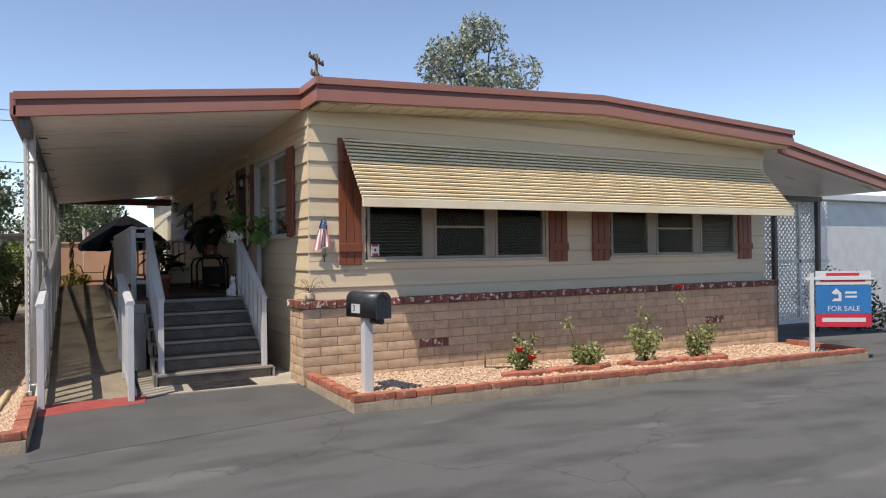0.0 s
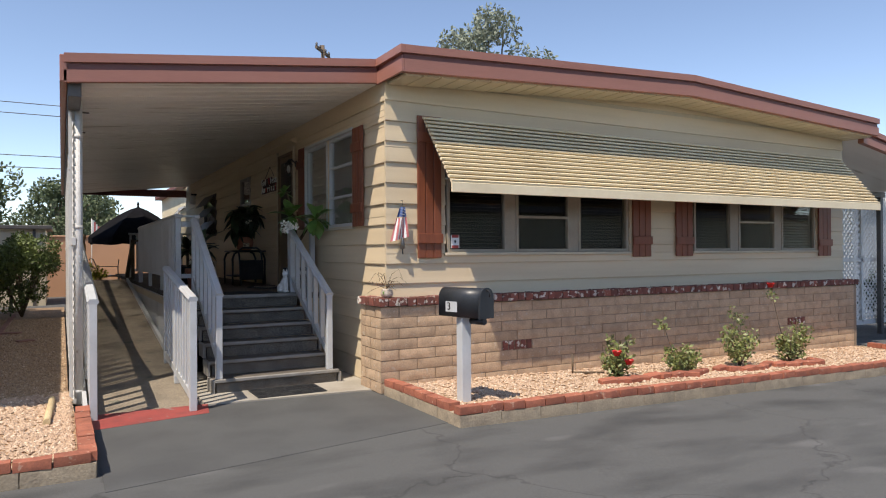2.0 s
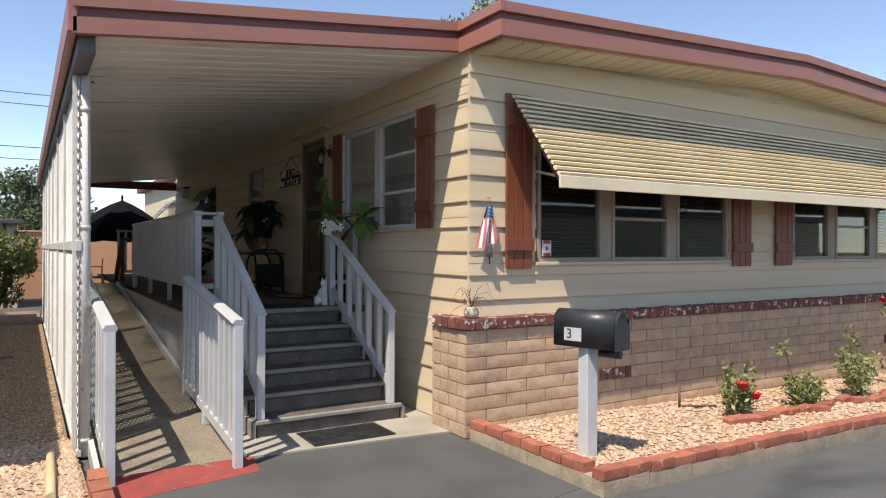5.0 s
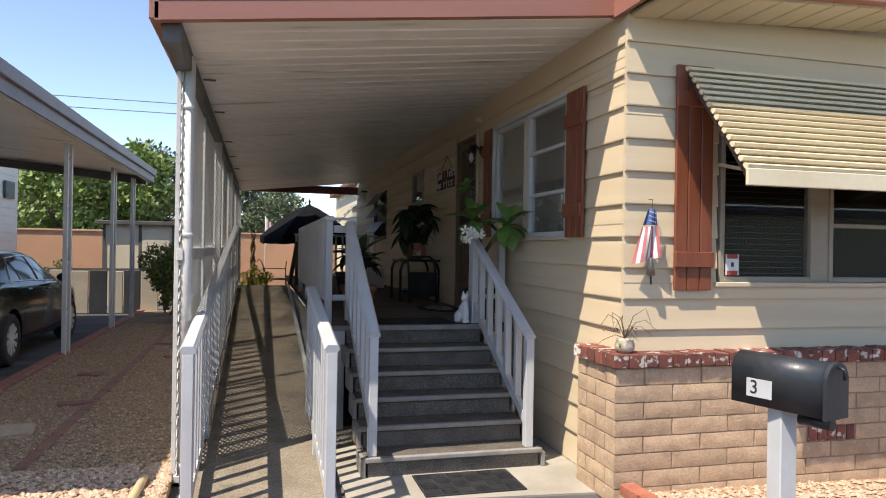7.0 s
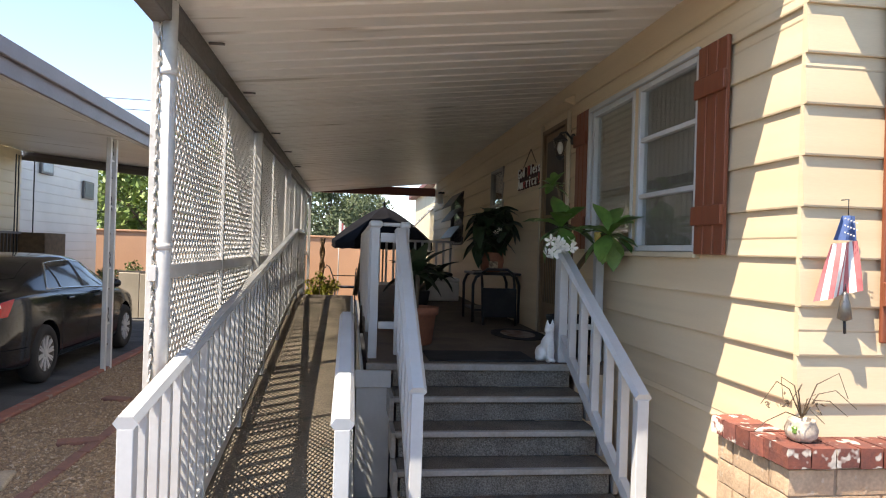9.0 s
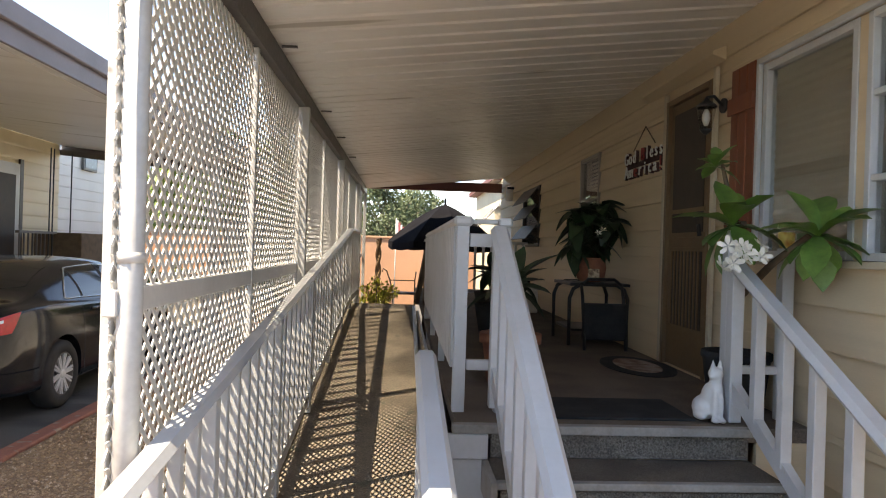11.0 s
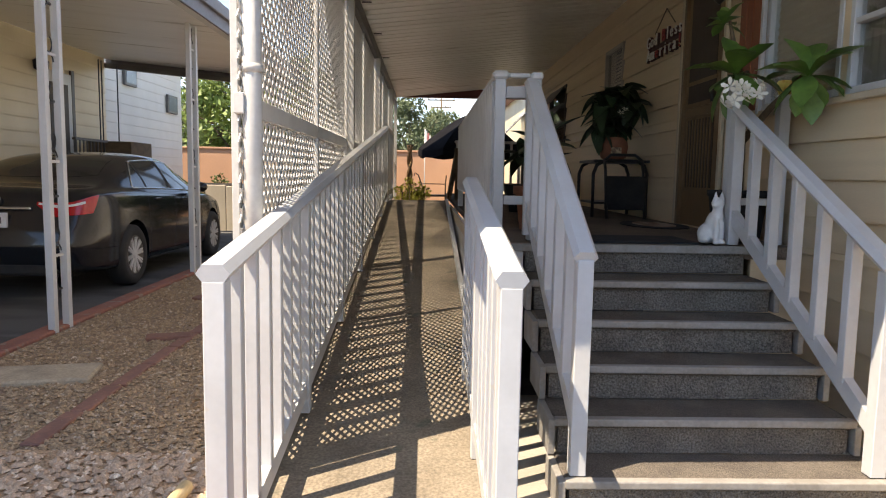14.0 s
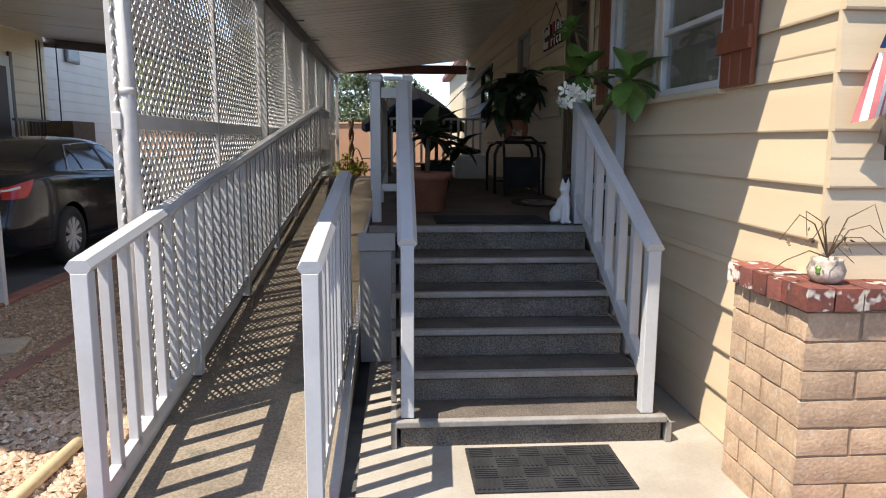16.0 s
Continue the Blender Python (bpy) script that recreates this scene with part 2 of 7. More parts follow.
def beam(bm, a, b, w, h, up=(0, 0, 1)):
    """A bar from a to b, w wide and h high."""
    a, b = Vector(a), Vector(b)
    d = (b - a).normalized()
    s = d.cross(Vector(up))
    s = s.normalized() if s.length > 1e-5 else Vector((1, 0, 0))
    u = s.cross(d)
    v = []
    for p in (a, b):
        for i, j in ((-1, -1), (1, -1), (1, 1), (-1, 1)):
            v.append(bm.verts.new(p + s * (i * w / 2) + u * (j * h / 2)))
    for f in ((0, 1, 2, 3), (7, 6, 5, 4), (4, 5, 1, 0), (5, 6, 2, 1), (6, 7, 3, 2), (7, 4, 0, 3)):
        bm.faces.new([v[i] for i in f])


def tube(bm, pts, radii, n=10, cap=True):
    """A round tube along the points."""
    pts = [Vector(p) for p in pts]
    radii = radii if isinstance(radii, (list, tuple)) else [radii] * len(pts)
    rings = []
    for i, p in enumerate(pts):
        d = (pts[min(i + 1, len(pts) - 1)] - pts[max(i - 1, 0)]).normalized()
        s = d.cross(Vector((0, 0, 1)))
        s = s.normalized() if s.length > 1e-3 else Vector((1, 0, 0))
        u = s.cross(d)
        rings.append([bm.verts.new(p + (s * math.cos(k * 2 * math.pi / n) + u * math.sin(k * 2 * math.pi / n)) * radii[i]) for k in range(n)])
    for r0, r1 in zip(rings, rings[1:]):
        for k in range(n):
            f = bm.faces.new((r0[k], r0[(k + 1) % n], r1[(k + 1) % n], r1[k]))
            f.smooth = True
    if cap:
        bm.faces.new(list(reversed(rings[0])))
        bm.faces.new(rings[-1])


def lathe(bm, profile, centre=(0, 0, 0), n=20):
    """Turned shape from (radius, height) pairs."""
    c = Vector(centre)
    rings = [[bm.verts.new(c + Vector((r * math.cos(k * 2 * math.pi / n), r * math.sin(k * 2 * math.pi / n), z))) for k in range(n)] for r, z in profile]
    for r0, r1 in zip(rings, rings[1:]):
        for k in range(n):
            f = bm.faces.new((r0[k], r0[(k + 1) % n], r1[(k + 1) % n], r1[k]))
            f.smooth = True
    bm.faces.new(list(reversed(rings[0])))
    bm.faces.new(rings[-1])


def extrude(bm, poly, axis, a, b):
    """A prism: the polygon lies across the axis and runs from a to b along it."""
    def at(p, t):
        return {"x": (t, p[0], p[1]), "y": (p[0], t, p[1]), "z": (p[0], p[1], t)}[axis]
    v0, v1 = [bm.verts.new(at(p, a)) for p in poly], [bm.verts.new(at(p, b)) for p in poly]
    n = len(poly)
    bm.faces.new(v0)
    bm.faces.new(list(reversed(v1)))
    for i in range(n):
        bm.faces.new((v0[(i + 1) % n], v0[i], v1[i], v1[(i + 1) % n]))


def mesh_of(bm, material, name="part"):
    bmesh.ops.recalc_face_normals(bm, faces=list(bm.faces))
    me = bpy.data.meshes.new(name)
    bm.to_mesh(me)
    bm.free()
    for m in (material if isinstance(material, (list, tuple)) else [material]):
        me.materials.append(m)
    return me


def part(name, bm, material, parent=None, label=""):
    """One mesh, in world places, under a thing or a part."""
    ob = new(name, bm if isinstance(bm, bpy.types.Mesh) else mesh_of(bm, material, name))
    if parent is not None:
        ob.parent = parent
        base = parent
        off = Matrix()
        while base is not None:
            off = base.matrix_parent_inverse @ base.matrix_basis @ off
            base = base.parent
        ob.matrix_parent_inverse = off.inverted()
    if label:
        ob["label"] = label
    return ob


def thing(name, at, label, category, group="", kind=""):
    ob = new(name)
    ob.empty_display_size = 0.1
    ob.matrix_basis = Matrix.Translation(at)
    return tagged(ob, label, category, group, kind)


def struct(name, bm, material, label="", category=""):
    return tagged(part(name, bm, material), label, category, kind="structure")


def stuff(name, verts, faces, material, label, category):
    me = bpy.data.meshes.new(name)
    me.from_pydata(verts, [], faces)
    me.materials.append(material)
    return tagged(new(name, me), label, category, kind="stuff")


def piece(name, me, parent, loc, rot=(0, 0, 0)):
    """A piece on shared mesh data under its wall or floor."""
    ob = new(name, me)
    ob.parent = parent
    ob.matrix_basis = pose(*loc, *rot)
    return ob


def fall(x):
    """The road falls a little towards +x."""
    return -0.022 * max(x - 2.2, 0)


# ---- ground ----
g = bmesh.new()
bx(g, -600, 600, -500, 900, -1.2, -0.9)
struct("ground", g, M_GROUND, "dry brown earth around the park", "ground")
rd = bmesh.new()
xs = [-45, -20, -6, 2.2, 12, 22, 45]
rows_v = [[rd.verts.new((x, y, fall(x))) for x in xs] for y in (-40, -8, 0, 4, 8, 12, 60)]
for r0, r1 in zip(rows_v, rows_v[1:]):
    for k in range(len(xs) - 1):
        rd.faces.new((r0[k], r0[k + 1], r1[k + 1], r1[k]))
struct("road", rd, M_ASPHALT, "worn grey asphalt lane with faint patches", "road")
dv = bmesh.new()
extrude(dv, [(-0.30, 7.95), (0.64, 7.95), (0.64, 8.07), (2.24, 7.95), (2.24, 6.42), (-0.30, 6.0)], "z", -0.002, 0.003)
struct("driveway_patch", dv, M_PATCH, "smooth dark asphalt apron before the steps", "road")
pad = bmesh.new()
extrude(pad, [(0.62, 8.07), (2.20, 7.93), (2.345, 8.3), (2.345, 9.9), (0.62, 9.9)], "z", -0.02, 0.016)
struct("pavement", pad, M_CONC, "cream concrete pad under the steps", "pavement")


# ---- house shell ----
WX, FY, RX, BY = 2.345, 7.84, 10.05, 20.6
front_open = [(3.0, 5.6, 1.37, 2.45), (6.72, 9.36, 1.37, 2.45)]
side_open = [(8.70, 10.36, 1.68, 2.76), (10.93, 11.70, 0.90, 2.83), (13.50, 14.25, 1.75, 2.72), (16.5, 17.9, 1.75, 2.66)]


def wall_with_holes(name, along, a, b, z0, z1, at, thick, holes, material, label):
    """A wall along x or y, as blocks round its openings."""
    bm = bmesh.new()
    cuts = sorted({a, b, *[h[0] for h in holes], *[h[1] for h in holes]})
    for c0, c1 in zip(cuts, cuts[1:]):
        spans = [(z0, z1)]
        for h in holes:
            if h[0] <= c0 and c1 <= h[1]:
                spans = [s2 for s in spans for s2 in ((s[0], h[2]), (h[3], s[1])) if s2[1] > s2[0] + 1e-4]
        for s in spans:
            if along == "x":
                bx(bm, c0, c1, at, at + thick, *s)
            else:
                bx(bm, at, at + thick, c0, c1, *s)
    return struct(name, bm, material, label, "wall")


wall_front = wall_with_holes("wall_front", "x", WX, RX, -0.25, 3.2, FY + 0.01, 0.10, front_open, M_TRIM, "beige lap-sided front wall of the mobile home")
wall_side = wall_with_holes("wall_side", "y", FY + 0.112, BY, 0.0, 3.2, WX + 0.01, 0.10, side_open, M_TRIM, "beige lap-sided porch wall of the mobile home")
struct("wall_right", box(RX - 0.1, RX, FY + 0.112, BY, -0.25, 3.2), M_SIDING, "beige side wall of the mobile home", "wall")
struct("wall_back", box(WX + 0.112, RX - 0.102, BY - 0.1, BY, -0.25, 3.2), M_SIDING, "beige back wall of the mobile home", "wall")
# inner surfaces take the painted room shade, not a real finish
struct("house_floor", box(WX + 0.112, RX - 0.102, FY + 0.112, BY - 0.102, 0.78, 0.88), M_ROOM_SHADE, "floor inside the house, near black for room shade", "floor")
struct("house_ceiling", box(WX + 0.112, RX - 0.102, FY + 0.112, BY - 0.102, 3.02, 3.1), M_ROOM_SHADE, "ceiling inside the house, near black for room shade", "ceiling")
struct("room_partition", box(WX + 0.112, RX - 0.102, 11.9, 12.0, 0.882, 3.018), M_ROOM_SHADE, "partition inside the house, near black for room shade", "wall")

EDGES = [0.02, 0.24, 0.45, 0.66, 0.865, 1.07, 1.27, 1.47, 1.67, 1.88, 2.09, 2.30, 2.51, 2.715, 2.92, 3.13]


def spans_of(a, b, z0, z1, holes):
    out = [(a, b)]
    for h in holes:
        if h[2] < z1 - 0.01 and h[3] > z0 + 0.01:
            out = [q for s in out for q in ((s[0], min(s[1], h[0])), (max(s[0], h[1]), s[1])) if q[1] > q[0] + 0.01]
    return out


def cut_rows(z0, z1, holes):
    """Heights at which a course is cut by an opening's head or sill."""
    zs = {z0, z1}
    for h in holes:
        for z in h[2:]:
            if z0 + 0.015 < z < z1 - 0.015:
                zs.add(z)
    zs = sorted(zs)
    return list(zip(zs, zs[1:]))


def lap_boards(parent, along, a, b, holes, edges, sign_face):
    for e0, e1 in zip(edges, edges[1:]):
        for z0, z1 in cut_rows(e0, e1, holes):
            for s0, s1 in spans_of(a, b, z0, z1, holes):
                bm = bmesh.new()
                k0, k1 = 0.024 - 0.017 * (z0 - e0) / (e1 - e0), 0.024 - 0.017 * (z1 - e0) / (e1 - e0)
                f = sign_face
                extrude(bm, [(f + 0.012, z0), (f - k0, z0), (f - k0 - 0.002, z0 + 0.008), (f - k1, z1 - 0.001), (f + 0.012, z1 - 0.001)], along, s0, s1)
                part("siding_board", bm, M_SIDING, parent)


lap_boards(wall_front, "x", WX - 0.028, RX, front_open, EDGES[4:], FY + 0.005)
lap_boards(wall_side, "y", FY + 0.012, BY, side_open, EDGES, WX + 0.005)

# ---- roof of the house, with its fascia and soffit ----
RIDGE, EAVE, OY = 6.2, 3.32, 7.37
roof = thing("house_roof", (6.2, 14, 3.3), "low gable roof with a terracotta metal fascia and cream soffit", "roof", kind="structure")
rs = bmesh.new()
extrude(rs, [(WX - 0.03, EAVE - 0.03), (RIDGE, 3.48), (RX + 0.1, EAVE - 0.03), (RX + 0.1, EAVE - 0.12), (RIDGE, 3.36), (WX - 0.03, EAVE - 0.12)], "y", OY + 0.05, BY + 0.2)
part("roof_deck", rs, M_ROOFPAN, roof)


def gable_band(z_off, h, y0, y1, material, name):
    bm = bmesh.new()
    e, r = EAVE + z_off, 3.50 + z_off
    extrude(bm, [(WX - 0.045, e - h), (RIDGE, r - h), (RX + 0.11, e - h), (RX + 0.11, e), (RIDGE, r), (WX - 0.045, e)], "y", y0, y1)
    part(name, bm, material, roof)


gable_band(0.02, 0.075, OY - 0.045, OY + 0.04, M_FASCIA, "gutter_lip")
# the sunk band has its shade under the lip painted in
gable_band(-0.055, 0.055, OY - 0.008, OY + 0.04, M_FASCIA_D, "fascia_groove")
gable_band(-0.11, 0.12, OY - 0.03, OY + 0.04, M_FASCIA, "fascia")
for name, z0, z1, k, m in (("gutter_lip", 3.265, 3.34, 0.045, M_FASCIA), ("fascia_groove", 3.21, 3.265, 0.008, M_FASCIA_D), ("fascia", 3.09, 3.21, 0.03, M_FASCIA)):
    part(name, box(WX - 0.045 - k, WX - 0.047, OY - k, 7.95, z0, z1), m, roof)
for k in range(40):
    x0 = WX + 0.0 + k * 0.194
    x1 = min(x0 + 0.180, RX + 0.08)
    zz = [3.105 + 0.18 * (1 - abs(x - RIDGE) / (RIDGE - WX)) for x in (x0, x1)]
    bm = bmesh.new()
    extrude(bm, [(x0, zz[0] - 0.018), (x0 + 0.012, zz[0] - 0.032), (x1, zz[1] - 0.032), (x1, zz[1]), (x0, zz[0])], "y", OY + 0.04, FY - 0.012)
    part("soffit_panel", bm, M_SOFFIT, roof)
for k in range(12):
    part("roof_sheet", box(WX + 0.02 + k * 0.64, WX + 0.65 + k * 0.64, BY + 0.2, BY + 0.22, 3.1, 3.3), M_FASCIA, roof)

gb = bmesh.new()
extrude(gb, [(WX + 0.02, 3.18), (RX - 0.02, 3.18), (RIDGE, 3.36)], "y", FY - 0.004, FY + 0.10)
part("gable_infill", gb, M_SIDING, wall_front)
# ---- porch roof ----
PX0, PY0, PY1 = -0.47, 7.95, 20.4


def pz(x):
    """Underside of the porch roof."""
    return 2.83 + (x + 0.42) * 0.108


cl = bmesh.new()
y, k = PY0 + 0.05, 0
prof = []
while y < PY1:
    for dy, dz in ((0.0, 0.0), (0.014, 0.022), (0.030, 0.022), (0.044, 0.0)):
        prof.append((y + dy, dz))
    y += 0.205
prof.append((PY1, 0.0))
lo = [cl.verts.new((PX0 + 0.05, yy, pz(PX0) + dz)) for yy, dz in prof]
hi = [cl.verts.new((WX + 0.004, yy, pz(WX) + dz)) for yy, dz in prof]
for i in range(len(prof) - 1):
    cl.faces.new((lo[i], hi[i], hi[i + 1], lo[i + 1]))
struct("ceiling", cl, M_ROOFPAN, "white ribbed metal porch ceiling", "ceiling")
tp = bmesh.new()
extrude(tp, [(PX0, pz(PX0) + 0.05), (WX - 0.06, pz(WX) + 0.04), (WX - 0.06, pz(WX) + 0.12), (PX0, pz(PX0) + 0.13)], "y", PY0 + 0.01, PY1 + 0.02)
porch_roof = struct("porch_roof", tp, M_ROOFPAN, "flat metal porch roof edged with terracotta fascia", "roof")


def porch_band(z0, z1, y0, y1, m, name):
    bm = bmesh.new()
    a, b = PX0 - 0.03, WX - 0.05
    d = (b - a) * 0.112
    extrude(bm, [(a, z0), (b, z0 + d), (b, z1 + d), (a, z1)], "y", y0, y1)
    part(name, bm, m, porch_roof)


porch_band(2.955, 3.03, PY0 - 0.045, PY0 + 0.03, M_FASCIA, "gutter_lip")
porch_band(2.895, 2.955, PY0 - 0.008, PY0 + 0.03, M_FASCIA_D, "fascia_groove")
porch_band(2.795, 2.895, PY0 - 0.03, PY0 + 0.03, M_FASCIA, "fascia")
part("side_gutter", box(PX0 - 0.06, PX0 - 0.004, PY0 - 0.03, PY1, 2.80, 3.02, 0.006), M_FASCIA, porch_roof)
part("side_beam", box(-0.47, -0.37, PY0 + 0.06, PY1, 2.70, 2.828, 0.004), M_BEAM, porch_roof, "dark grey metal edge beam")
part("end_gutter", box(PX0, WX - 0.02, PY1 + 0.022, PY1 + 0.09, 2.84, 3.02), M_FASCIA_D, porch_roof)
for k, yy in enumerate((9.4, 10.7, 12.6, 14.0, 15.6)):
    part("hanger_tab", box(-0.36, -0.27, yy, yy + 0.025, 2.822, 2.832), M_BEAM, porch_roof)

# ---- steps and deck ----
NOSE = [(8.50, 0.15), (8.74, 0.30), (8.98, 0.45), (9.21, 0.60), (9.45, 0.75), (9.76, 0.90)]
steps = thing("steps", (1.4, 8.9, 0), "six grey carpeted steps with metal nosings up to the porch", "steps", kind="structure")
for i, (yn, z) in enumerate(NOSE[:5]):
    x0, x1 = 0.79, (2.06 if i == 0 else 2.01)
    yb = NOSE[i + 1][0] + 0.03
    part("tread", box(x0, x1, yn + 0.01, yb, z - 0.045, z - 0.004, 0.006), M_CARPET, steps)
    part("nosing", box(x0 - 0.005, x1 + 0.005, yn - 0.012, yn + 0.03, z - 0.032, z, 0.006, 2), M_NOSE, steps)
    part("riser", box(x0 + 0.015, x1 - 0.015, yn + 0.018, yn + 0.05, max(z - 0.15, 0.016), z - 0.046), M_RISER, steps, "pebbled grey carpet riser")
    part("side_board", box(x0 - 0.03, x0 - 0.002, yn - 0.005, yb, z - 0.15 if i else 0.016, z - 0.006, 0.003), M_NOSE, steps)
    part("side_board", box(x1 + 0.002, x1 + 0.03, yn - 0.005, yb, z - 0.15 if i else 0.016, z - 0.03, 0.003), M_NOSE, steps)
part("riser", box(0.80, 2.0, 9.78, 9.81, 0.75, 0.858), M_RISER, steps)

deck = thing("deck", (1.45, 14, 0), "raised porch deck covered with dark brown carpet", "deck", kind="structure")
part("deck_floor", box(0.64, WX - 0.03, 9.79, 20.3, 0.83, 0.895), M_DECK, deck)
part("nosing", box(0.62, 2.05, 9.75, 9.80, 0.86, 0.902, 0.006, 2), M_NOSE, deck)
part("front_skirt", box(0.56, 0.785, 9.78, 9.80, 0.016, 0.74, 0.003), M_WHITE, deck, "white painted plywood skirt")
part("front_fascia", box(0.55, 0.785, 9.755, 9.779, 0.745, 0.858, 0.004), M_WHITE, deck)
for k in range(4):
    part("side_skirt", box(0.585, 0.605, 9.81 + k * 1.5, 11.30 + k * 1.5, 0.016, 0.855, 0.003), M_WHITE, deck)
part("side_rim", box(0.575, 0.584, 9.81, 15.8, 0.76, 0.85), M_TRIM, deck)
part("under_fill", box(2.05, WX - 0.03, 9.80, 9.83, 0.016, 0.83), M_SIDING, deck)

# ---- ramp ----
def rz(y):
    """Height of the ramp."""
    return min(max(0.12 * (y - 8.02), 0.012), 0.89)


rb = bmesh.new()
ys = [7.98, 8.1, 9.5, 11, 12.5, 14, 15.45, 16.3]
top_l = [rb.verts.new((-0.335, yy, rz(yy))) for yy in ys]
top_r = [rb.verts.new((0.55, yy, rz(yy))) for yy in ys]
bot_l = [rb.verts.new((-0.335, yy, -0.1)) for yy in ys]
bot_r = [rb.verts.new((0.55, yy, -0.1)) for yy in ys]
for i in range(len(ys) - 1):
    rb.faces.new((top_l[i], top_r[i], top_r[i + 1], top_l[i + 1]))
    rb.faces.new((bot_l[i], top_l[i], top_l[i + 1], bot_l[i + 1]))
    rb.faces.new((top_r[i], bot_r[i], bot_r[i + 1], top_r[i + 1]))
rb.faces.new((bot_l[0], bot_r[0], top_r[0], top_l[0]))
ramp_floor = struct("ramp", rb, M_RAMP, "long tan cement wheelchair ramp", "ramp")
for x in (-0.345, 0.535):
    bm = bmesh.new()
    beam(bm, (x, 8.06, rz(8.06) + 0.0), (x, 15.45, rz(15.45) + 0.0), 0.035, 0.11)
    part("edge_board", bm, M_WHITE, ramp_floor, "white painted edge board")
for x0, x1, y0, y1 in ((-0.31, 0.64, 7.70, 7.99),):
    bm = bmesh.new()
    v = [bm.verts.new(p) for p in ((-0.32, 7.60, 0.005), (0.60, 7.76, 0.005), (0.64, 8.06, 0.02), (-0.31, 8.03, 0.034))]
    bm.faces.new(v)
    r = bmesh.ops.extrude_face_region(bm, geom=list(bm.faces))
    for q in [e for e in r["geom"] if isinstance(e, bmesh.types.BMVert)]:
        q.co.z -= 0.05
    struct("ramp_lip", bm, M_REDPAINT, "red painted cement lip at the ramp's foot", "kerb")


# ---- railings ----
def hex_cap(bm, a, b, w=0.090, h=0.050):
    """A hand rail with chamfered edges from a to b."""
    a, b = Vector(a), Vector(b)
    d = (b - a).normalized()
    s = d.cross(Vector((0, 0, 1))).normalized()
    u = s.cross(d)
    ring = [(-w / 2, 0), (-w * 0.30, h * 0.5), (w * 0.30, h * 0.5), (w / 2, 0), (w * 0.30, -h * 0.5), (-w * 0.30, -h * 0.5)]
    v0, v1 = [bm.verts.new(a + s * i + u * j) for i, j in ring], [bm.verts.new(b + s * i + u * j) for i, j in ring]
    bm.faces.new(v0)
    bm.faces.new(list(reversed(v1)))
    for i in range(6):
        bm.faces.new((v0[(i + 1) % 6], v0[i], v1[i], v1[(i + 1) % 6]))


def railing(name, label, x0, y0, z0, x1, y1, z1, base0, base1, pitch=0.125, low=0.12, post=0.06, group="porch railings", posts=(), bar=0.020):
    """A sloping rail: hand rail, bottom rail, square balusters and end posts. z is the top of the hand rail."""
    rl = thing(name, ((x0 + x1) / 2, (y0 + y1) / 2, min(base0, base1)), label, "railing", group)
    n = max(2, round(math.hypot(x1 - x0, y1 - y0) / pitch))
    bm = bmesh.new()
    d = Vector((x1 - x0, y1 - y0, z1 - z0)).normalized()
    hex_cap(bm, Vector((x0, y0, z0 - 0.008)) - d * 0.032, (x1, y1, z1 - 0.008))
    part("hand_rail", bm, M_WHITE, rl)
    bm = bmesh.new()
    beam(bm, (x0, y0, base0 + low), (x1, y1, base1 + low), 0.04, 0.07)
    part("bottom_rail", bm, M_WHITE, rl)
    for i in range(n + 1):
        f = i / n
        x, y, zt, zb = x0 + (x1 - x0) * f, y0 + (y1 - y0) * f, z0 + (z1 - z0) * f - 0.032, base0 + (base1 - base0) * f
        end = i in (0, n) or any(abs(y - p) < pitch / 2 for p in posts)
        w = post / 2 if end else bar
        part("post" if end else "baluster", box(x - w, x + w, y - w, y + w, zb if end else zb + low, zt, 0.003), M_WHITE, rl)
    return rl


railing("ramp_railing", "white painted wooden ramp railing with square balusters", -0.295, 7.90, 1.005, -0.295, 15.45, 1.885, 0.01, 0.885, pitch=0.182, posts=(9.17, 10.45, 11.72, 13.0, 14.27))
railing("ramp_railing", "white level railing beside the ramp landing", -0.295, 15.50, 1.89, -0.295, 16.9, 1.89, 0.89, 0.89)
railing("ramp_railing", "short white railing between ramp and steps", 0.487, 7.89, 1.0, 0.487, 9.62, 1.235, 0.01, 0.17, pitch=0.16, posts=(8.85,))
railing("step_railing", "white wooden stair railing topped by a hand rail", 0.838, 8.56, 0.995, 0.838, 9.98, 1.79, 0.15, 0.93, pitch=0.22, low=0.17, bar=0.024)
railing("step_railing", "white wooden stair railing against the house", 1.978, 8.56, 0.965, 1.978, 9.90, 1.66, 0.15, 0.90, pitch=0.22, low=0.17, bar=0.024)

# deck rail: two end posts with cross bars, and a boarded run
dr = thing("deck_railing", (0.7, 12, 0.9), "white deck railing with close set boards", "railing", "porch railings")
for x in (0.665, 0.868):
    part("post", box(x - 0.03, x + 0.03, 10.0, 10.06, 0.897, 1.80, 0.003), M_WHITE, dr)
part("post", box(0.638, 0.698, 14.36, 14.42, 0.897, 1.80, 0.003), M_WHITE, dr)
part("hand_rail", box(0.716, 0.834, 10.005, 10.055, 1.812, 1.836, 0.005), M_WHITE, dr)
part("post_cap", box(0.618, 0.714, 9.985, 10.075, 1.80, 1.848, 0.014), M_WHITE, dr)
part("post_cap", box(0.836, 0.904, 9.985, 10.075, 1.80, 1.843, 0.010), M_WHITE, dr)
part("cross_bar", box(0.700, 0.836, 10.01, 10.05, 1.70, 1.765, 0.003), M_WHITE, dr)
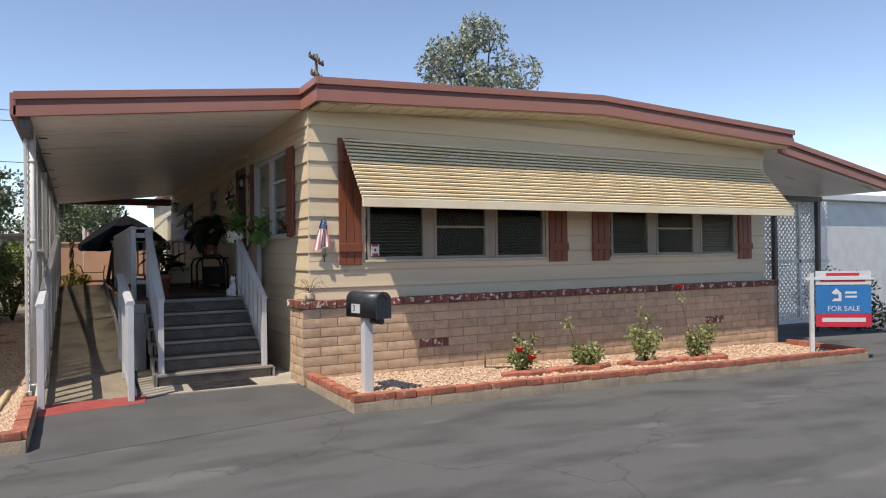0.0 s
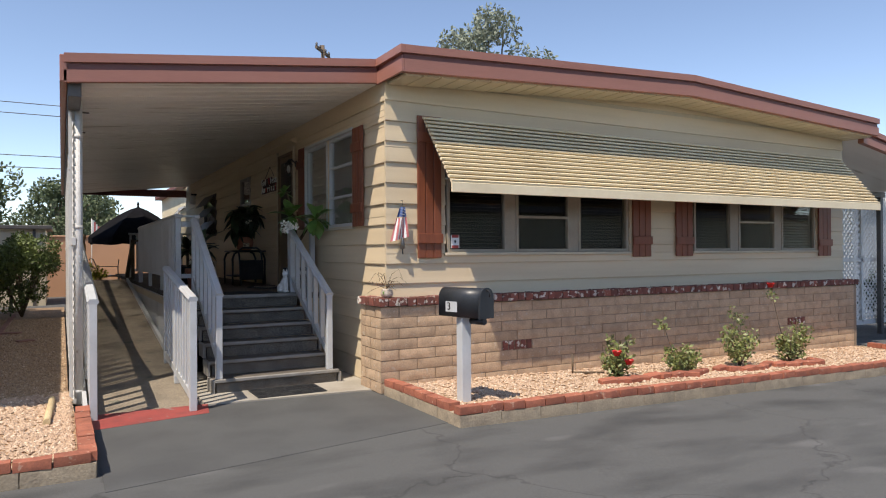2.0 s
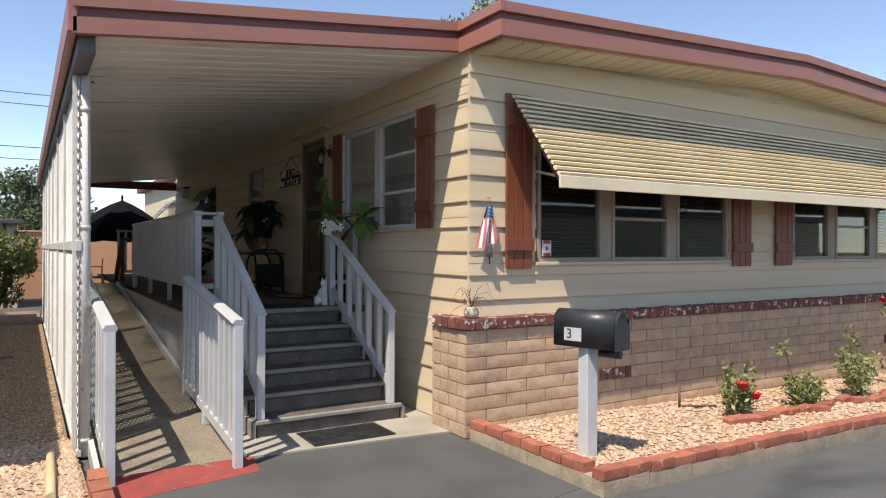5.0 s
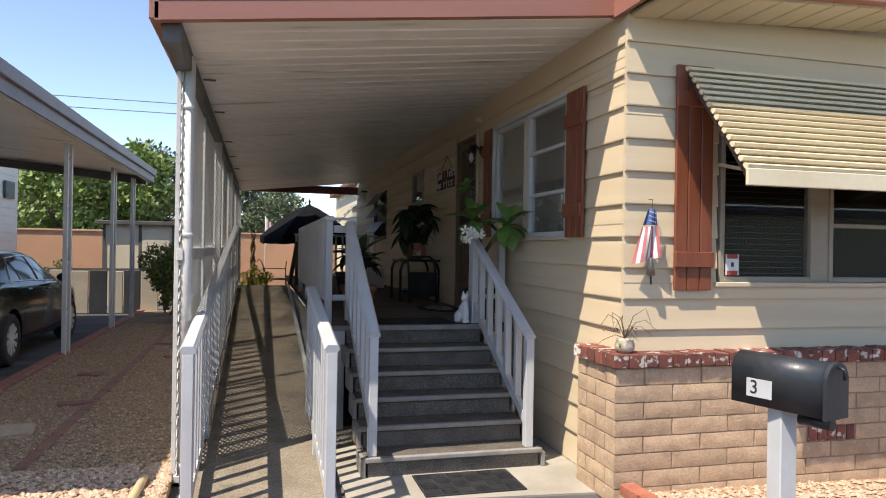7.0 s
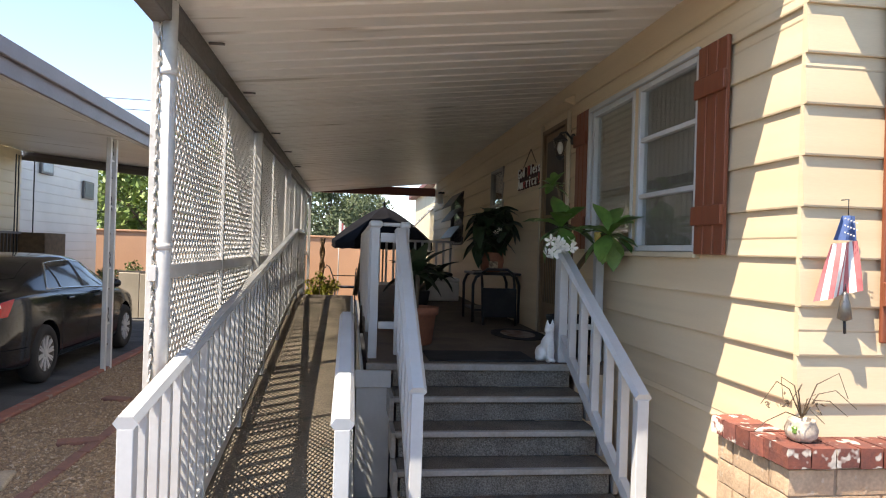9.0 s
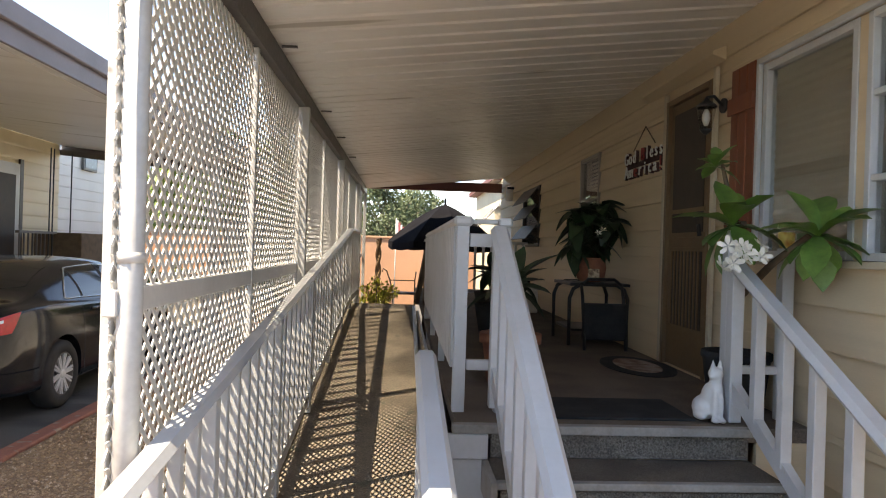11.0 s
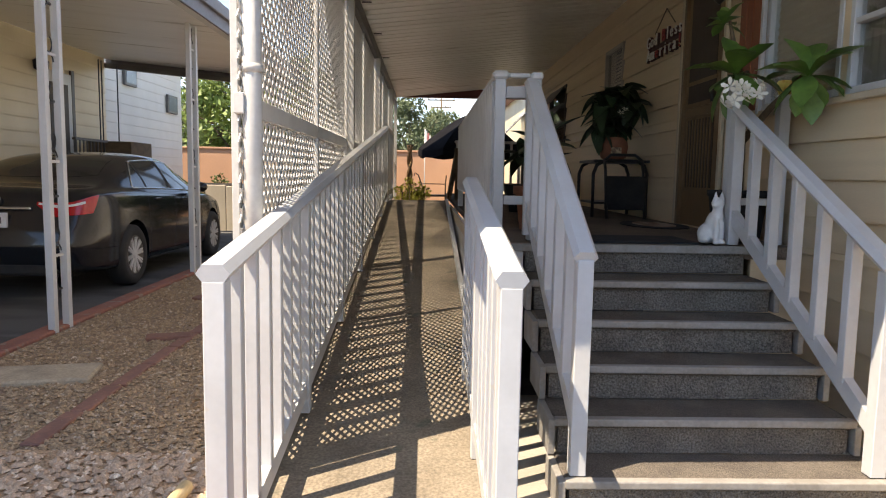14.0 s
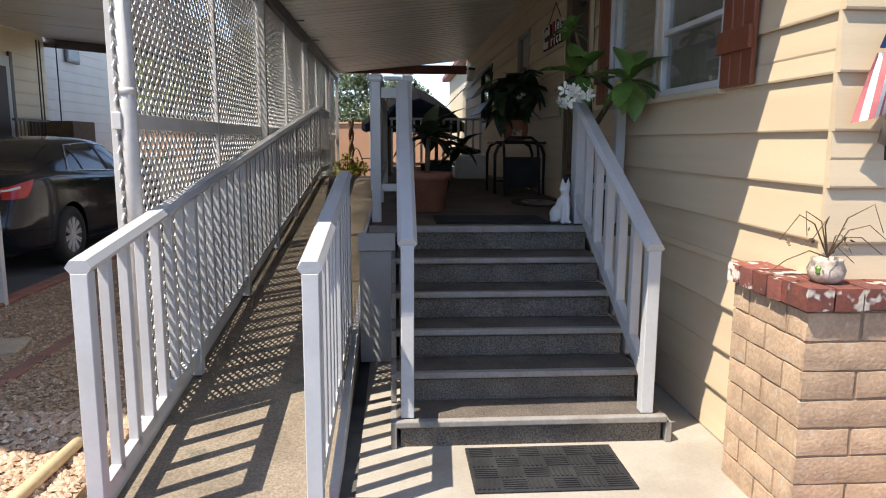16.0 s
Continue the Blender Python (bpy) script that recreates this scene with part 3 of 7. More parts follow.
part("cross_bar", box(0.700, 0.836, 10.01, 10.05, 1.10, 1.15, 0.003), M_WHITE, dr)
bm = bmesh.new()
hex_cap(bm, (0.668, 10.08, 1.825), (0.668, 14.44, 1.825), 0.09, 0.05)
part("hand_rail", bm, M_WHITE, dr)
part("bottom_rail", box(0.648, 0.688, 10.07, 14.35, 1.11, 1.165, 0.003), M_WHITE, dr)
for k in range(34):
    y0 = 10.09 + k * 0.1255
    part("board", box(0.624, 0.646, y0, y0 + 0.085, 1.10, 1.80, 0.003), M_WHITE, dr)
for yy in (11.5, 12.9):
    part("post", box(0.645, 0.690, yy, yy + 0.05, 0.897, 1.11, 0.003), M_WHITE, dr)
# back railing across the far end of the porch
bk = thing("deck_railing", (1.6, 17.2, 0.9), "white railing across the back of the porch", "railing", "porch railings")
part("hand_rail", box(0.70, 2.30, 17.2, 17.28, 1.78, 1.82, 0.008), M_WHITE, bk)
part("bottom_rail", box(0.72, 2.28, 17.22, 17.26, 1.02, 1.07), M_WHITE, bk)
for k in range(13):
    x = 0.74 + k * 0.125
    part("baluster", box(x - 0.019, x + 0.019, 17.221, 17.259, 1.07 if k not in (0, 12) else 0.897, 1.78), M_WHITE, bk)
# low plank rail seen on top of the steps beside the house
ts = thing("landing_post", (2.2, 9.98, 0.9), "white post and bar beside the porch landing", "railing", "porch railings")
part("post", box(1.948, 2.008, 9.93, 9.99, 0.897, 1.82, 0.003), M_WHITE, ts)
part("post", box(2.225, 2.285, 9.93, 9.99, 0.897, 1.74, 0.003), M_WHITE, ts)
part("cross_bar", box(2.01, 2.223, 9.945, 9.975, 1.12, 1.16, 0.003), M_WHITE, ts)

# ---- lattice screen ----
def lattice(parent, x, y0, y1, z0, z1, pitch, w, material, along="y"):
    """Two layers of crossed slats in a frame; the slats are cut at the frame."""
    L, H = y1 - y0, z1 - z0
    for layer, sgn in ((0, 1), (1, -1)):
        off = (layer - 0.5) * 0.0052
        c = -H
        while c < L:
            pts = []
            lo_t, hi_t = max(0.0, -c), min(H, L - c)
            c += pitch
            if hi_t - lo_t < 0.02:
                continue
            t0, t1 = lo_t, hi_t
            u0, u1 = c - pitch + t0, c - pitch + t1
            if sgn < 0:
                u0, u1 = L - u0, L - u1
            h = w * 0.7071
            quad = [(u0 - h, t0), (u0 + h, t0), (u1 + h, t1), (u1 - h, t1)]
            quad = [(min(max(u, 0), L), t) for u, t in quad]
            vs = []
            for o in (-0.0024, 0.0024):
                for u, t in quad:
                    vs.append((x + off + o, y0 + u, z0 + t) if along == "y" else (y0 + u, x + off + o, z0 + t))
            me = bpy.data.meshes.new("slat")
            me.from_pydata(vs, [], [(3, 2, 1, 0), (4, 5, 6, 7), (0, 1, 5, 4), (1, 2, 6, 5), (2, 3, 7, 6), (3, 0, 4, 7)])
            me.materials.append(material)
            part("slat", me, material, parent)


LAT_Y = [8.60, 10.32, 11.84, 13.38, 14.92, 16.46, 18.0, 19.8]
for k, (y0, y1) in enumerate(zip(LAT_Y, LAT_Y[1:])):
    lp = thing("lattice_panel", (-0.42, (y0 + y1) / 2, 0.05), "white vinyl lattice panel screening the ramp", "lattice", "ramp lattice screen")
    near = k < 3
    lattice(lp, -0.425, y0 + 0.02, y1 - 0.02, 0.06, 2.70, 0.074 if near else 0.078, 0.0315 if near else 0.0325, M_LATTICE)
    part("frame_rail", box(-0.445, -0.405, y0 + 0.02, y1 - 0.02, 1.47, 1.545, 0.003), M_LATTICE, lp)
    part("frame_rail", box(-0.445, -0.405, y0 + 0.02, y1 - 0.02, 0.03, 0.075, 0.003), M_LATTICE, lp)
    if k:
        part("frame_stile", box(-0.448, -0.402, y0 - 0.018, y0 + 0.018, 0.03, 2.70, 0.003), M_LATTICE, lp)
for yy in (11.84, 14.92, 18.0, 19.82):
    tagged(part("porch_post", box(-0.40, -0.345, yy - 0.03, yy + 0.03, 0.0, 2.70, 0.003), M_PIPE), "square white metal porch post behind the lattice", "post", "porch posts")
pp = thing("downpipe", (-0.383, 8.66, 0), "round white metal corner downpipe post", "downpipe")
bm = bmesh.new()
tube(bm, [(-0.383, 8.66, 0.02), (-0.383, 8.66, 2.80)], 0.035, 16)
part("pipe", bm, M_PIPE, pp)
for z in (0.12, 1.62, 2.45):
    bm = bmesh.new()
    tube(bm, [(-0.383, 8.66, z), (-0.383, 8.66, z + 0.03)], 0.039, 16)
    part("collar", bm, M_PIPE, pp)
part("edge_channel", box(-0.462, -0.434, 8.655, 8.695, 0.03, 2.79, 0.003), M_PIPE, pp, "flat white edge trim of the screen")



# ---- block wall under the front windows ----
def rough_block(w, h, d, seed, nx=5, nz=3, amp=0.0035, material=M_SLUMP, name="block"):
    """A split-faced block: its front (-y) is uneven, its edges are slightly sunk."""
    rnd = random.Random(seed)
    bm = bmesh.new()
    grid = []
    for j in range(nz + 1):
        row = []
        for i in range(nx + 1):
            edge = i in (0, nx) or j in (0, nz)
            x = w * i / nx + (rnd.uniform(-0.012, 0.012) if 0 < i < nx else rnd.uniform(-0.002, 0.002))
            z = h * j / nz + (rnd.uniform(-0.006, 0.006) if 0 < j < nz else rnd.uniform(-0.003, 0.003))
            y = 0.0035 if edge else -0.001 + rnd.uniform(-amp, amp * 0.6) * 0.55
            row.append(bm.verts.new((x, y, z)))
        grid.append(row)
    for j in range(nz):
        for i in range(nx):
            bm.faces.new((grid[j][i], grid[j][i + 1], grid[j + 1][i + 1], grid[j + 1][i])).smooth = True
    rim = grid[0] + [r[-1] for r in grid[1:]] + list(reversed(grid[-1][:-1])) + [r[0] for r in reversed(grid[1:-1])]
    back = [bm.verts.new((v.co.x, d, v.co.z)) for v in rim]
    n = len(rim)
    for i in range(n):
        bm.faces.new((rim[(i + 1) % n], rim[i], back[i], back[(i + 1) % n]))
    bm.faces.new(list(reversed(back)))
    for e in bm.edges:
        if len({f.smooth for f in e.link_faces}) > 1:
            e.smooth = False
    return mesh_of(bm, material, name)


BY0, BX0, BX1 = 7.685, 2.195, 10.17
core = bmesh.new()
bx(core, BX0 + 0.009, BX1 - 0.01, BY0 + 0.009, FY + 0.008, -0.3, 0.855)
bx(core, BX0 + 0.011, WX - 0.03, FY + 0.010, 8.20, 0.0, 0.855)
brick_wall = struct("wall_brick", core, M_MORTAR, "tan slump block planter wall with a used brick cap", "brick wall")
full = [rough_block(0.393, 0.0965, 0.02, k) for k in range(6)]
half = [rough_block(0.19, 0.0965, 0.02, 20 + k, nx=3) for k in range(3)]
side_q = [rough_block(0.12, 0.0965, 0.02, 50 + k, nx=2) for k in range(3)]
side_b = [rough_block(0.25, 0.0965, 0.02, 30 + k, nx=3) for k in range(4)]
used = [rough_block(0.062, 0.096, 0.02, 40 + k, nx=2, nz=2, amp=0.004, material=M_USED, name="used_brick") for k in range(4)]
rnd = random.Random(5)
COURSE = 0.1055
for c in range(-2, 8):
    z = 0.012 + c * COURSE
    x = BX0 if c % 2 == 0 else BX0 - 0.2
    while x < BX1 - 0.1:
        if fall(x) - 0.12 < z:
            inset = c == 3 and (3.42 < x < 3.75 or 8.3 < x < 8.65)
            if inset:
                for k in range(5):
                    piece("inset_brick", used[rnd.randrange(4)], brick_wall, (x + 0.01 + k * 0.078, BY0 - 0.004, z + 0.002))
            elif x < BX0:
                if c >= 0:
                    piece("block", half[rnd.randrange(3)], brick_wall, (BX0, BY0, z))
            elif x + 0.395 <= BX1 + 0.02:
                piece("block", full[rnd.randrange(6)], brick_wall, (x, BY0, z))
            else:
                piece("block", half[rnd.randrange(3)], brick_wall, (x, BY0, z))
        x += 0.405
    if c >= 0:
        for ya, kind in ((8.205, side_b), (7.943, side_b)) if c % 2 == 0 else ((8.205, side_q), (8.074, side_b), (7.813, side_q)):
            piece("block", kind[rnd.randrange(len(kind))], brick_wall, (BX0 - 0.001, ya, z), (0, 0, -90))
capb = [rough_block(0.094, 0.078, 0.235, 60 + k, nx=2, nz=2, amp=0.006, material=M_USED, name="cap_brick") for k in range(5)]
x, k = BX0 - 0.025, 0
while x < BX1 - 0.05:
    piece("cap_brick", capb[rnd.randrange(5)], brick_wall, (x, BY0 - 0.03, 0.862 + rnd.uniform(-0.003, 0.003)), (0, 0, rnd.uniform(-2, 2)))
    x += 0.1025
for k in range(4):
    piece("cap_brick", capb[rnd.randrange(5)], brick_wall, (BX0 - 0.032, 8.215 - k * 0.1025, 0.861), (0, 0, -90))

# ---- planting beds ----
def edging(parent, p0, p1, drop, w=0.10):
    """Red bricks end to end on a course of rough blocks, from p0 to p1."""
    a, b = Vector((*p0, 0)), Vector((*p1, 0))
    d = (b - a).normalized()
    yaw = math.degrees(math.atan2(d.y, d.x))
    L, s = (b - a).length, 0.0
    while s < L - 0.05:
        l = min(0.205, L - s)
        q = a + d * s
        z = drop(q.x)
        if l > 0.19:
            piece("edging_brick", EDGE_B[rnd.randrange(5)], parent, (q.x, q.y, z + 0.098 + rnd.uniform(-0.004, 0.004)), (rnd.uniform(-2, 2), 0, yaw + rnd.uniform(-1.5, 1.5)))
        s += 0.212
    n = max(1, round(L / 0.405))
    for k in range(n):
        q = a + d * (L * k / n)
        ob = piece("kerb_block", KERB_B[rnd.randrange(4)], parent, (q.x, q.y, drop(q.x) - 0.02), (0, 0, yaw))
        ob.scale.x = L / n / 0.405


EDGE_B = [rough_block(0.200, 0.062, 0.105, 70 + k, nx=3, nz=2, amp=0.004, material=M_REDBRICK, name="edging_brick") for k in range(5)]
KERB_B = [rough_block(0.40, 0.116, 0.10, 80 + k, nx=4, nz=2, amp=0.006, material=M_KERBSTONE, name="kerb_block") for k in range(4)]
bed = bmesh.new()
v0 = [bed.verts.new((x, y, fall(x) + 0.088)) for x, y in ((2.27, 6.30), (10.05, 6.30), (10.2, 7.70), (2.24, 7.70))]
bed.faces.new(v0)
bed_r = struct("planting_bed", bed, M_GRAVELBED, "gravel planting bed edged with red bricks", "planting bed")
edging(bed_r, (2.225, 6.215), (10.15, 6.215), fall)
edging(bed_r, (2.215, 7.66), (2.225, 6.24), lambda x: 0.0)
edging(bed_r, (10.15, 6.24), (10.22, 7.66), fall)
bedl = bmesh.new()
extrude(bedl, [(-6.5, 6.40), (-0.43, 6.40), (-0.43, 8.0), (-0.46, 8.85), (-1.4, 8.9), (-6.5, 9.0)], "z", 0.02, 0.085)
bed_l = struct("planting_bed", bedl, M_GRAVELBED, "pale gravel bed beside the ramp's foot", "planting bed")
edging(bed_l, (-6.5, 6.32), (-0.33, 6.32), lambda x: 0.0)
edging(bed_l, (-0.325, 6.35), (-0.325, 7.86), lambda x: 0.0)
strip = bmesh.new()
extrude(strip, [(-2.40, 8.86), (-1.4, 8.84), (-0.47, 8.80), (-0.47, 21), (-2.40, 21)], "z", -0.05, 0.075)
struct("earth_strip", strip, M_EARTH, "stony brown earth strip between the lots", "ground")


def pebbles(name, n, spot, size, material, label, seed, flat=0.6):
    """Loose stones lying on the ground; spot gives each one's place."""
    r = np.random.RandomState(seed)
    octa = np.array([(1, 0, 0), (0, 1, 0), (-1, 0, 0), (0, -1, 0), (0, 0, 1), (0, 0, -1), ])
    tri = np.array([(0, 1, 4), (1, 2, 4), (2, 3, 4), (3, 0, 4), (1, 0, 5), (2, 1, 5), (3, 2, 5), (0, 3, 5)])
    V, Fc = [], []
    for i in range(n):
        p = spot(r)
        if p is None:
            continue
        s = size * r.uniform(0.5, 1.25)
        a = r.uniform(0, 6.283)
        c, q = math.cos(a), math.sin(a)
        sc = np.array((r.uniform(0.8, 1.4), r.uniform(0.7, 1.1), flat * r.uniform(0.7, 1.2))) * s
        pts = octa * sc + r.uniform(-0.22, 0.22, (6, 3)) * s
        base = len(V)
        for x, y, z in pts:
            V.append((p[0] + x * c - y * q, p[1] + x * q + y * c, p[2] + z + s * 0.2))
        Fc.extend([(base + t[0], base + t[1], base + t[2]) for t in tri])
    return stuff(name, V, Fc, material, label, "gravel")


def bed_spot(r):
    x = 2.32 + 7.7 * r.rand() ** 1.35
    return (x, r.uniform(6.34, 7.66), fall(x) + 0.09)


pebbles("gravel", 9000, bed_spot, 0.021, M_GRAVEL, "loose pink and tan gravel in the rose bed", 3)


def lbed_spot(r):
    x = -0.46 - 3.2 * r.rand() ** 1.6
    y = r.uniform(6.44, 8.86)
    return (x, y, 0.087)


pebbles("gravel", 7000, lbed_spot, 0.024, M_GRAVEL, "loose pale gravel beside the ramp", 4)


def strip_spot(r):
    y = 8.7 + 9.0 * r.rand() ** 1.6
    x = r.uniform(-2.38, -0.49)
    return (x, y, 0.076)


pebbles("gravel", 20000, strip_spot, 0.0155, M_STONES, "loose brown gravel on the earth strip", 6)
kb = bmesh.new()
bx(kb, -2.56, -2.41, 8.0, 22.0, -0.05, 0.10)
lot_kerb = struct("lot_kerb", bev(kb, 0.012), M_KERBRED, "faded red cement kerb along the next driveway", "kerb")
for x0, y0, a, l in ((-1.55, 10.9, 18, 0.30), (-1.75, 12.4, -12, 0.26), (-1.0, 13.6, 30, 0.24), (-1.25, 14.9, -6, 0.3)):
    bm = box(-l / 2, l / 2, -0.06, 0.06, 0, 0.03, 0.006)
    bm.transform(pose(x0, y0, 0.074, 2, 1, a))
    tagged(part("paver", bm, M_PAVER), "flat red paver lying on the gravel", "paver", "loose pavers")
bm = box(-0.32, 0.32, -0.17, 0.17, 0, 0.045, 0.012)
bm.transform(pose(-1.95, 9.95, 0.060, 0, 0, 12))
tagged(part("paver", bm, M_KERBSTONE), "large tan flagstone sunk in the gravel", "paver", "loose pavers")
for k in range(24):
    y0 = 8.95 + k * 0.42
    bm = box(-0.045, 0.045, 0, 0.405, 0, 0.045, 0.006)
    bm.transform(pose(-1.42, y0, 0.046, 0, 0, 1.5))
    part("border_brick", bm, M_PAVER, lot_kerb)
bm = bmesh.new()
tube(bm, [(-0.597, 8.49, 0.121), (-0.606, 8.1, 0.121), (-0.622, 7.55, 0.119)], [0.026, 0.027, 0.026], 12)
tagged(part("garden_pole", bm, mat("pale_wood", (0.66, 0.52, 0.30), (0.56, 0.43, 0.24), rough=0.7, scale=6, fine=60, var=0.1, stretch=(3, 0.6, 3))), "pale yellow wooden pole lying on the gravel", "pole")

# ---- awning over the front windows ----
AX0, AX1 = 2.715, 9.90
awn = thing("awning", (6.3, 7.5, 2.4), "long cream and brown slatted metal window awning", "awning")
TOPY, TOPZ, LOWY, LOWZ, NS = 7.80, 2.78, 7.20, 2.045, 16
# one dark sheet paints the shade seen between the slats
bm = bmesh.new()
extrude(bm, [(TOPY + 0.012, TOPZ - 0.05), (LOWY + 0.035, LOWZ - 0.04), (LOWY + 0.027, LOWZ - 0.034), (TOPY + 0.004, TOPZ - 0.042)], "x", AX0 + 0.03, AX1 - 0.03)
part("backing", bm, M_AWN_D, awn, "brown backing darkened for the shade between slats")
for k in range(NS):
    f0, f1 = k / NS, (k + 0.55) / NS
    y0, z0 = TOPY + (LOWY - TOPY) * f0, TOPZ + (LOWZ - TOPZ) * f0
    y1, z1 = TOPY + (LOWY - TOPY) * f1, TOPZ + (LOWZ - TOPZ) * f1
    bm = bmesh.new()
    extrude(bm, [(y0 - 0.004, z0 - 0.012), (y0 - 0.016, z0), (y1 - 0.034, z1 + 0.012), (y1 - 0.030, z1 - 0.004), (y1 - 0.006, z1 - 0.012)], "x", AX0 + 0.004 * (k % 2), AX1 - 0.004 * (k % 2))
    part("slat", bm, M_AWN, awn)
part("front_valance", box(AX0, AX1, LOWY - 0.018, LOWY + 0.004, LOWZ - 0.085, LOWZ + 0.012, 0.004), M_AWN, awn)
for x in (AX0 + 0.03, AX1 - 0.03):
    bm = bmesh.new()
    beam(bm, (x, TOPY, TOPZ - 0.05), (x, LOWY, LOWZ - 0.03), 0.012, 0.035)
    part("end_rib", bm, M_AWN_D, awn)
for x in (3.0, 4.72, 6.3, 8.0, 9.6):
    bm = bmesh.new()
    tube(bm, [(x, FY - 0.02, 2.16), (x + 0.03, LOWY + 0.05, LOWZ - 0.02)], 0.012, 8)
    part("support_arm", bm, M_AWN, awn)
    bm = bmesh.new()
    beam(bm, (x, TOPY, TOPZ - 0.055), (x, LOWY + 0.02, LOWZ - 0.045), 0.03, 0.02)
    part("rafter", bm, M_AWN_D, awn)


# ---- shutters ----
def shutter(x, y, z0, z1, w, face, label):
    """A board and batten shutter; face 'y' looks to -y, 'x' looks to -x."""
    sh = thing("shutter", (x, y, z0), label, "shutter", "window shutters")
    n = 3
    bw = w / n

    def put(name, a0, a1, d0, d1, za, zb):
        bm = box(a0, a1, -d1, -d0, za, zb, 0.004)
        if face == "x":
            bm.transform(pose(0, 0, 0, 0, 0, -90))
        bm.transform(Matrix.Translation((x, y, 0)))
        part(name, bm, M_SHUTTER, sh)

    for k in range(n):
        put("board", -w / 2 + k * bw + 0.003, -w / 2 + (k + 1) * bw - 0.003, 0.0, 0.022, z0, z1)
    for zc in (z0 + 0.20, z1 - 0.22):
        put("batten", -w / 2 - 0.004, w / 2 + 0.004, 0.023, 0.043, zc - 0.05, zc + 0.05)
    return sh


for x, z0 in ((2.80, 1.33), (5.785, 1.32), (6.535, 1.32), (9.54, 1.30)):
    shutter(x, FY - 0.026, z0, 2.79 if x < 3 else 2.42, 0.28 if x < 3 else 0.31, "y", "reddish brown board and batten shutter")
shutter(WX - 0.028, 8.535, 1.675, 2.76, 0.29, "x", "reddish brown shutter on the porch side")
shutter(WX - 0.028, 10.53, 1.70, 2.79, 0.28, "x", "reddish brown shutter beside the front door")


# ---- windows ----
def window_unit(parent, axis, a0, a1, z0, z1, at, frame_m, fw=0.04, bars=(), blind=None, tilt=0.0, fine_slat=0.021):
    """A framed pane in a wall; bars are heights of cross bars."""
    def put(name, bm, m, label=""):
        if axis == "y":
            bm.transform(Matrix(((0, 1, 0, 0), (1, 0, 0, 0), (0, 0, 1, 0), (0, 0, 0, 1))))
        return part(name, bm, m, parent, label)

    put("frame_stile", box(a0, a0 + fw, at - 0.02, at + 0.045, z0, z1, 0.003), frame_m)
    put("frame_stile", box(a1 - fw, a1, at - 0.02, at + 0.045, z0, z1, 0.003), frame_m)
    put("frame_head", box(a0 + fw, a1 - fw, at - 0.02, at + 0.045, z1 - fw, z1, 0.003), frame_m)
    put("frame_sill", box(a0 + fw, a1 - fw, at - 0.02, at + 0.045, z0, z0 + fw, 0.003), frame_m)
    for zb in bars:
        put("cross_bar", box(a0 + fw, a1 - fw, at - 0.014, at + 0.035, zb - 0.014, zb + 0.014, 0.003), frame_m)
    bm = bmesh.new()
    bx(bm, a0 + fw, a1 - fw, at + 0.012, at + 0.016, z0 + fw, z1 - fw)
    p = put("pane", bm, M_GLASS)
    p.visible_shadow = False
    if blind:
        z = z0 + fw + 0.02
        while z < z1 - fw:
            bm = bmesh.new()
            c, s = fine_slat * math.cos(tilt), fine_slat * math.sin(tilt)
            extrude(bm, [(at + 0.085 - c, z - s), (at + 0.085 - c + 0.003, z - s + 0.003), (at + 0.085 + c, z + s), (at + 0.085 + c - 0.003, z + s - 0.003)], "x", a0 + fw * 0.6, a1 - fw * 0.6)
            put("blind_slat", bm, blind)
            z += 0.040


M_TV = mat("taupe_frame", (0.36, 0.30, 0.225), (0.31, 0.26, 0.195), rough=0.5, scale=3, fine=40, var=0.05, bump=0.03)
for wi, (x0, x1, units) in enumerate(((3.0, 5.6, ((3.02, 3.78, 0), (3.90, 4.67, 1), (4.79, 5.58, 0))), (6.72, 9.36, ((6.74, 7.48, 0), (7.62, 8.42, 1), (8.55, 9.34, 2))))):
    w = thing("window_%d" % (wi + 1), (x0, FY, 1.37), "front window triple with taupe frames and blinds", "window", kind="structure")
    for a, b, kind in units:
        window_unit(w, "x", a, b, 1.385, 2.44, FY + 0.0, M_TV, 0.035, (1.78,) if kind == 1 else (), (M_BLIND, None, M_BLIND_L)[kind], 0.5 if kind == 2 else 0.12)
    for a, b in ((units[0][1], units[1][0]), (units[1][1], units[2][0])):
        part("mullion", box(a, b, FY - 0.012, FY + 0.09, 1.385, 2.45, 0.004), M_TV, w)
    part("sill", box(x0 - 0.02, x1 + 0.02, FY - 0.045, FY + 0.02, 1.352, 1.384, 0.005), M_TRIM, w)
M_SHADE = mat("tan_shade", (0.56, 0.47, 0.355), (0.52, 0.43, 0.325), rough=0.8, scale=3, fine=80, var=0.06, bump=0.05)
# grey-brown of the curtain, also the tone of the dim room
M_SHEER = mat("curtain_and_dim_interior", (0.27, 0.235, 0.195), (0.22, 0.19, 0.16), rough=0.9, scale=4, fine=80, var=0.08, bump=0.05, stretch=(1, 4, 0.4))
w = thing("window_3", (WX, 9.5, 1.68), "white framed porch window with curtain and cross bars", "window", kind="structure")
window_unit(w, "y", 8.71, 9.50, 1.69, 2.75, WX - 0.005, M_WHITE, 0.035, (2.04, 2.40))
window_unit(w, "y", 9.56, 10.35, 1.69, 2.75, WX - 0.005, M_WHITE, 0.04, ())
bm = bmesh.new()
pleat = [[bm.verts.new((WX + 0.029 + (0.006 if k % 2 else -0.002), y, 1.73 + 0.0245 * k)) for y in (9.60, 10.31)] for k in range(41)]
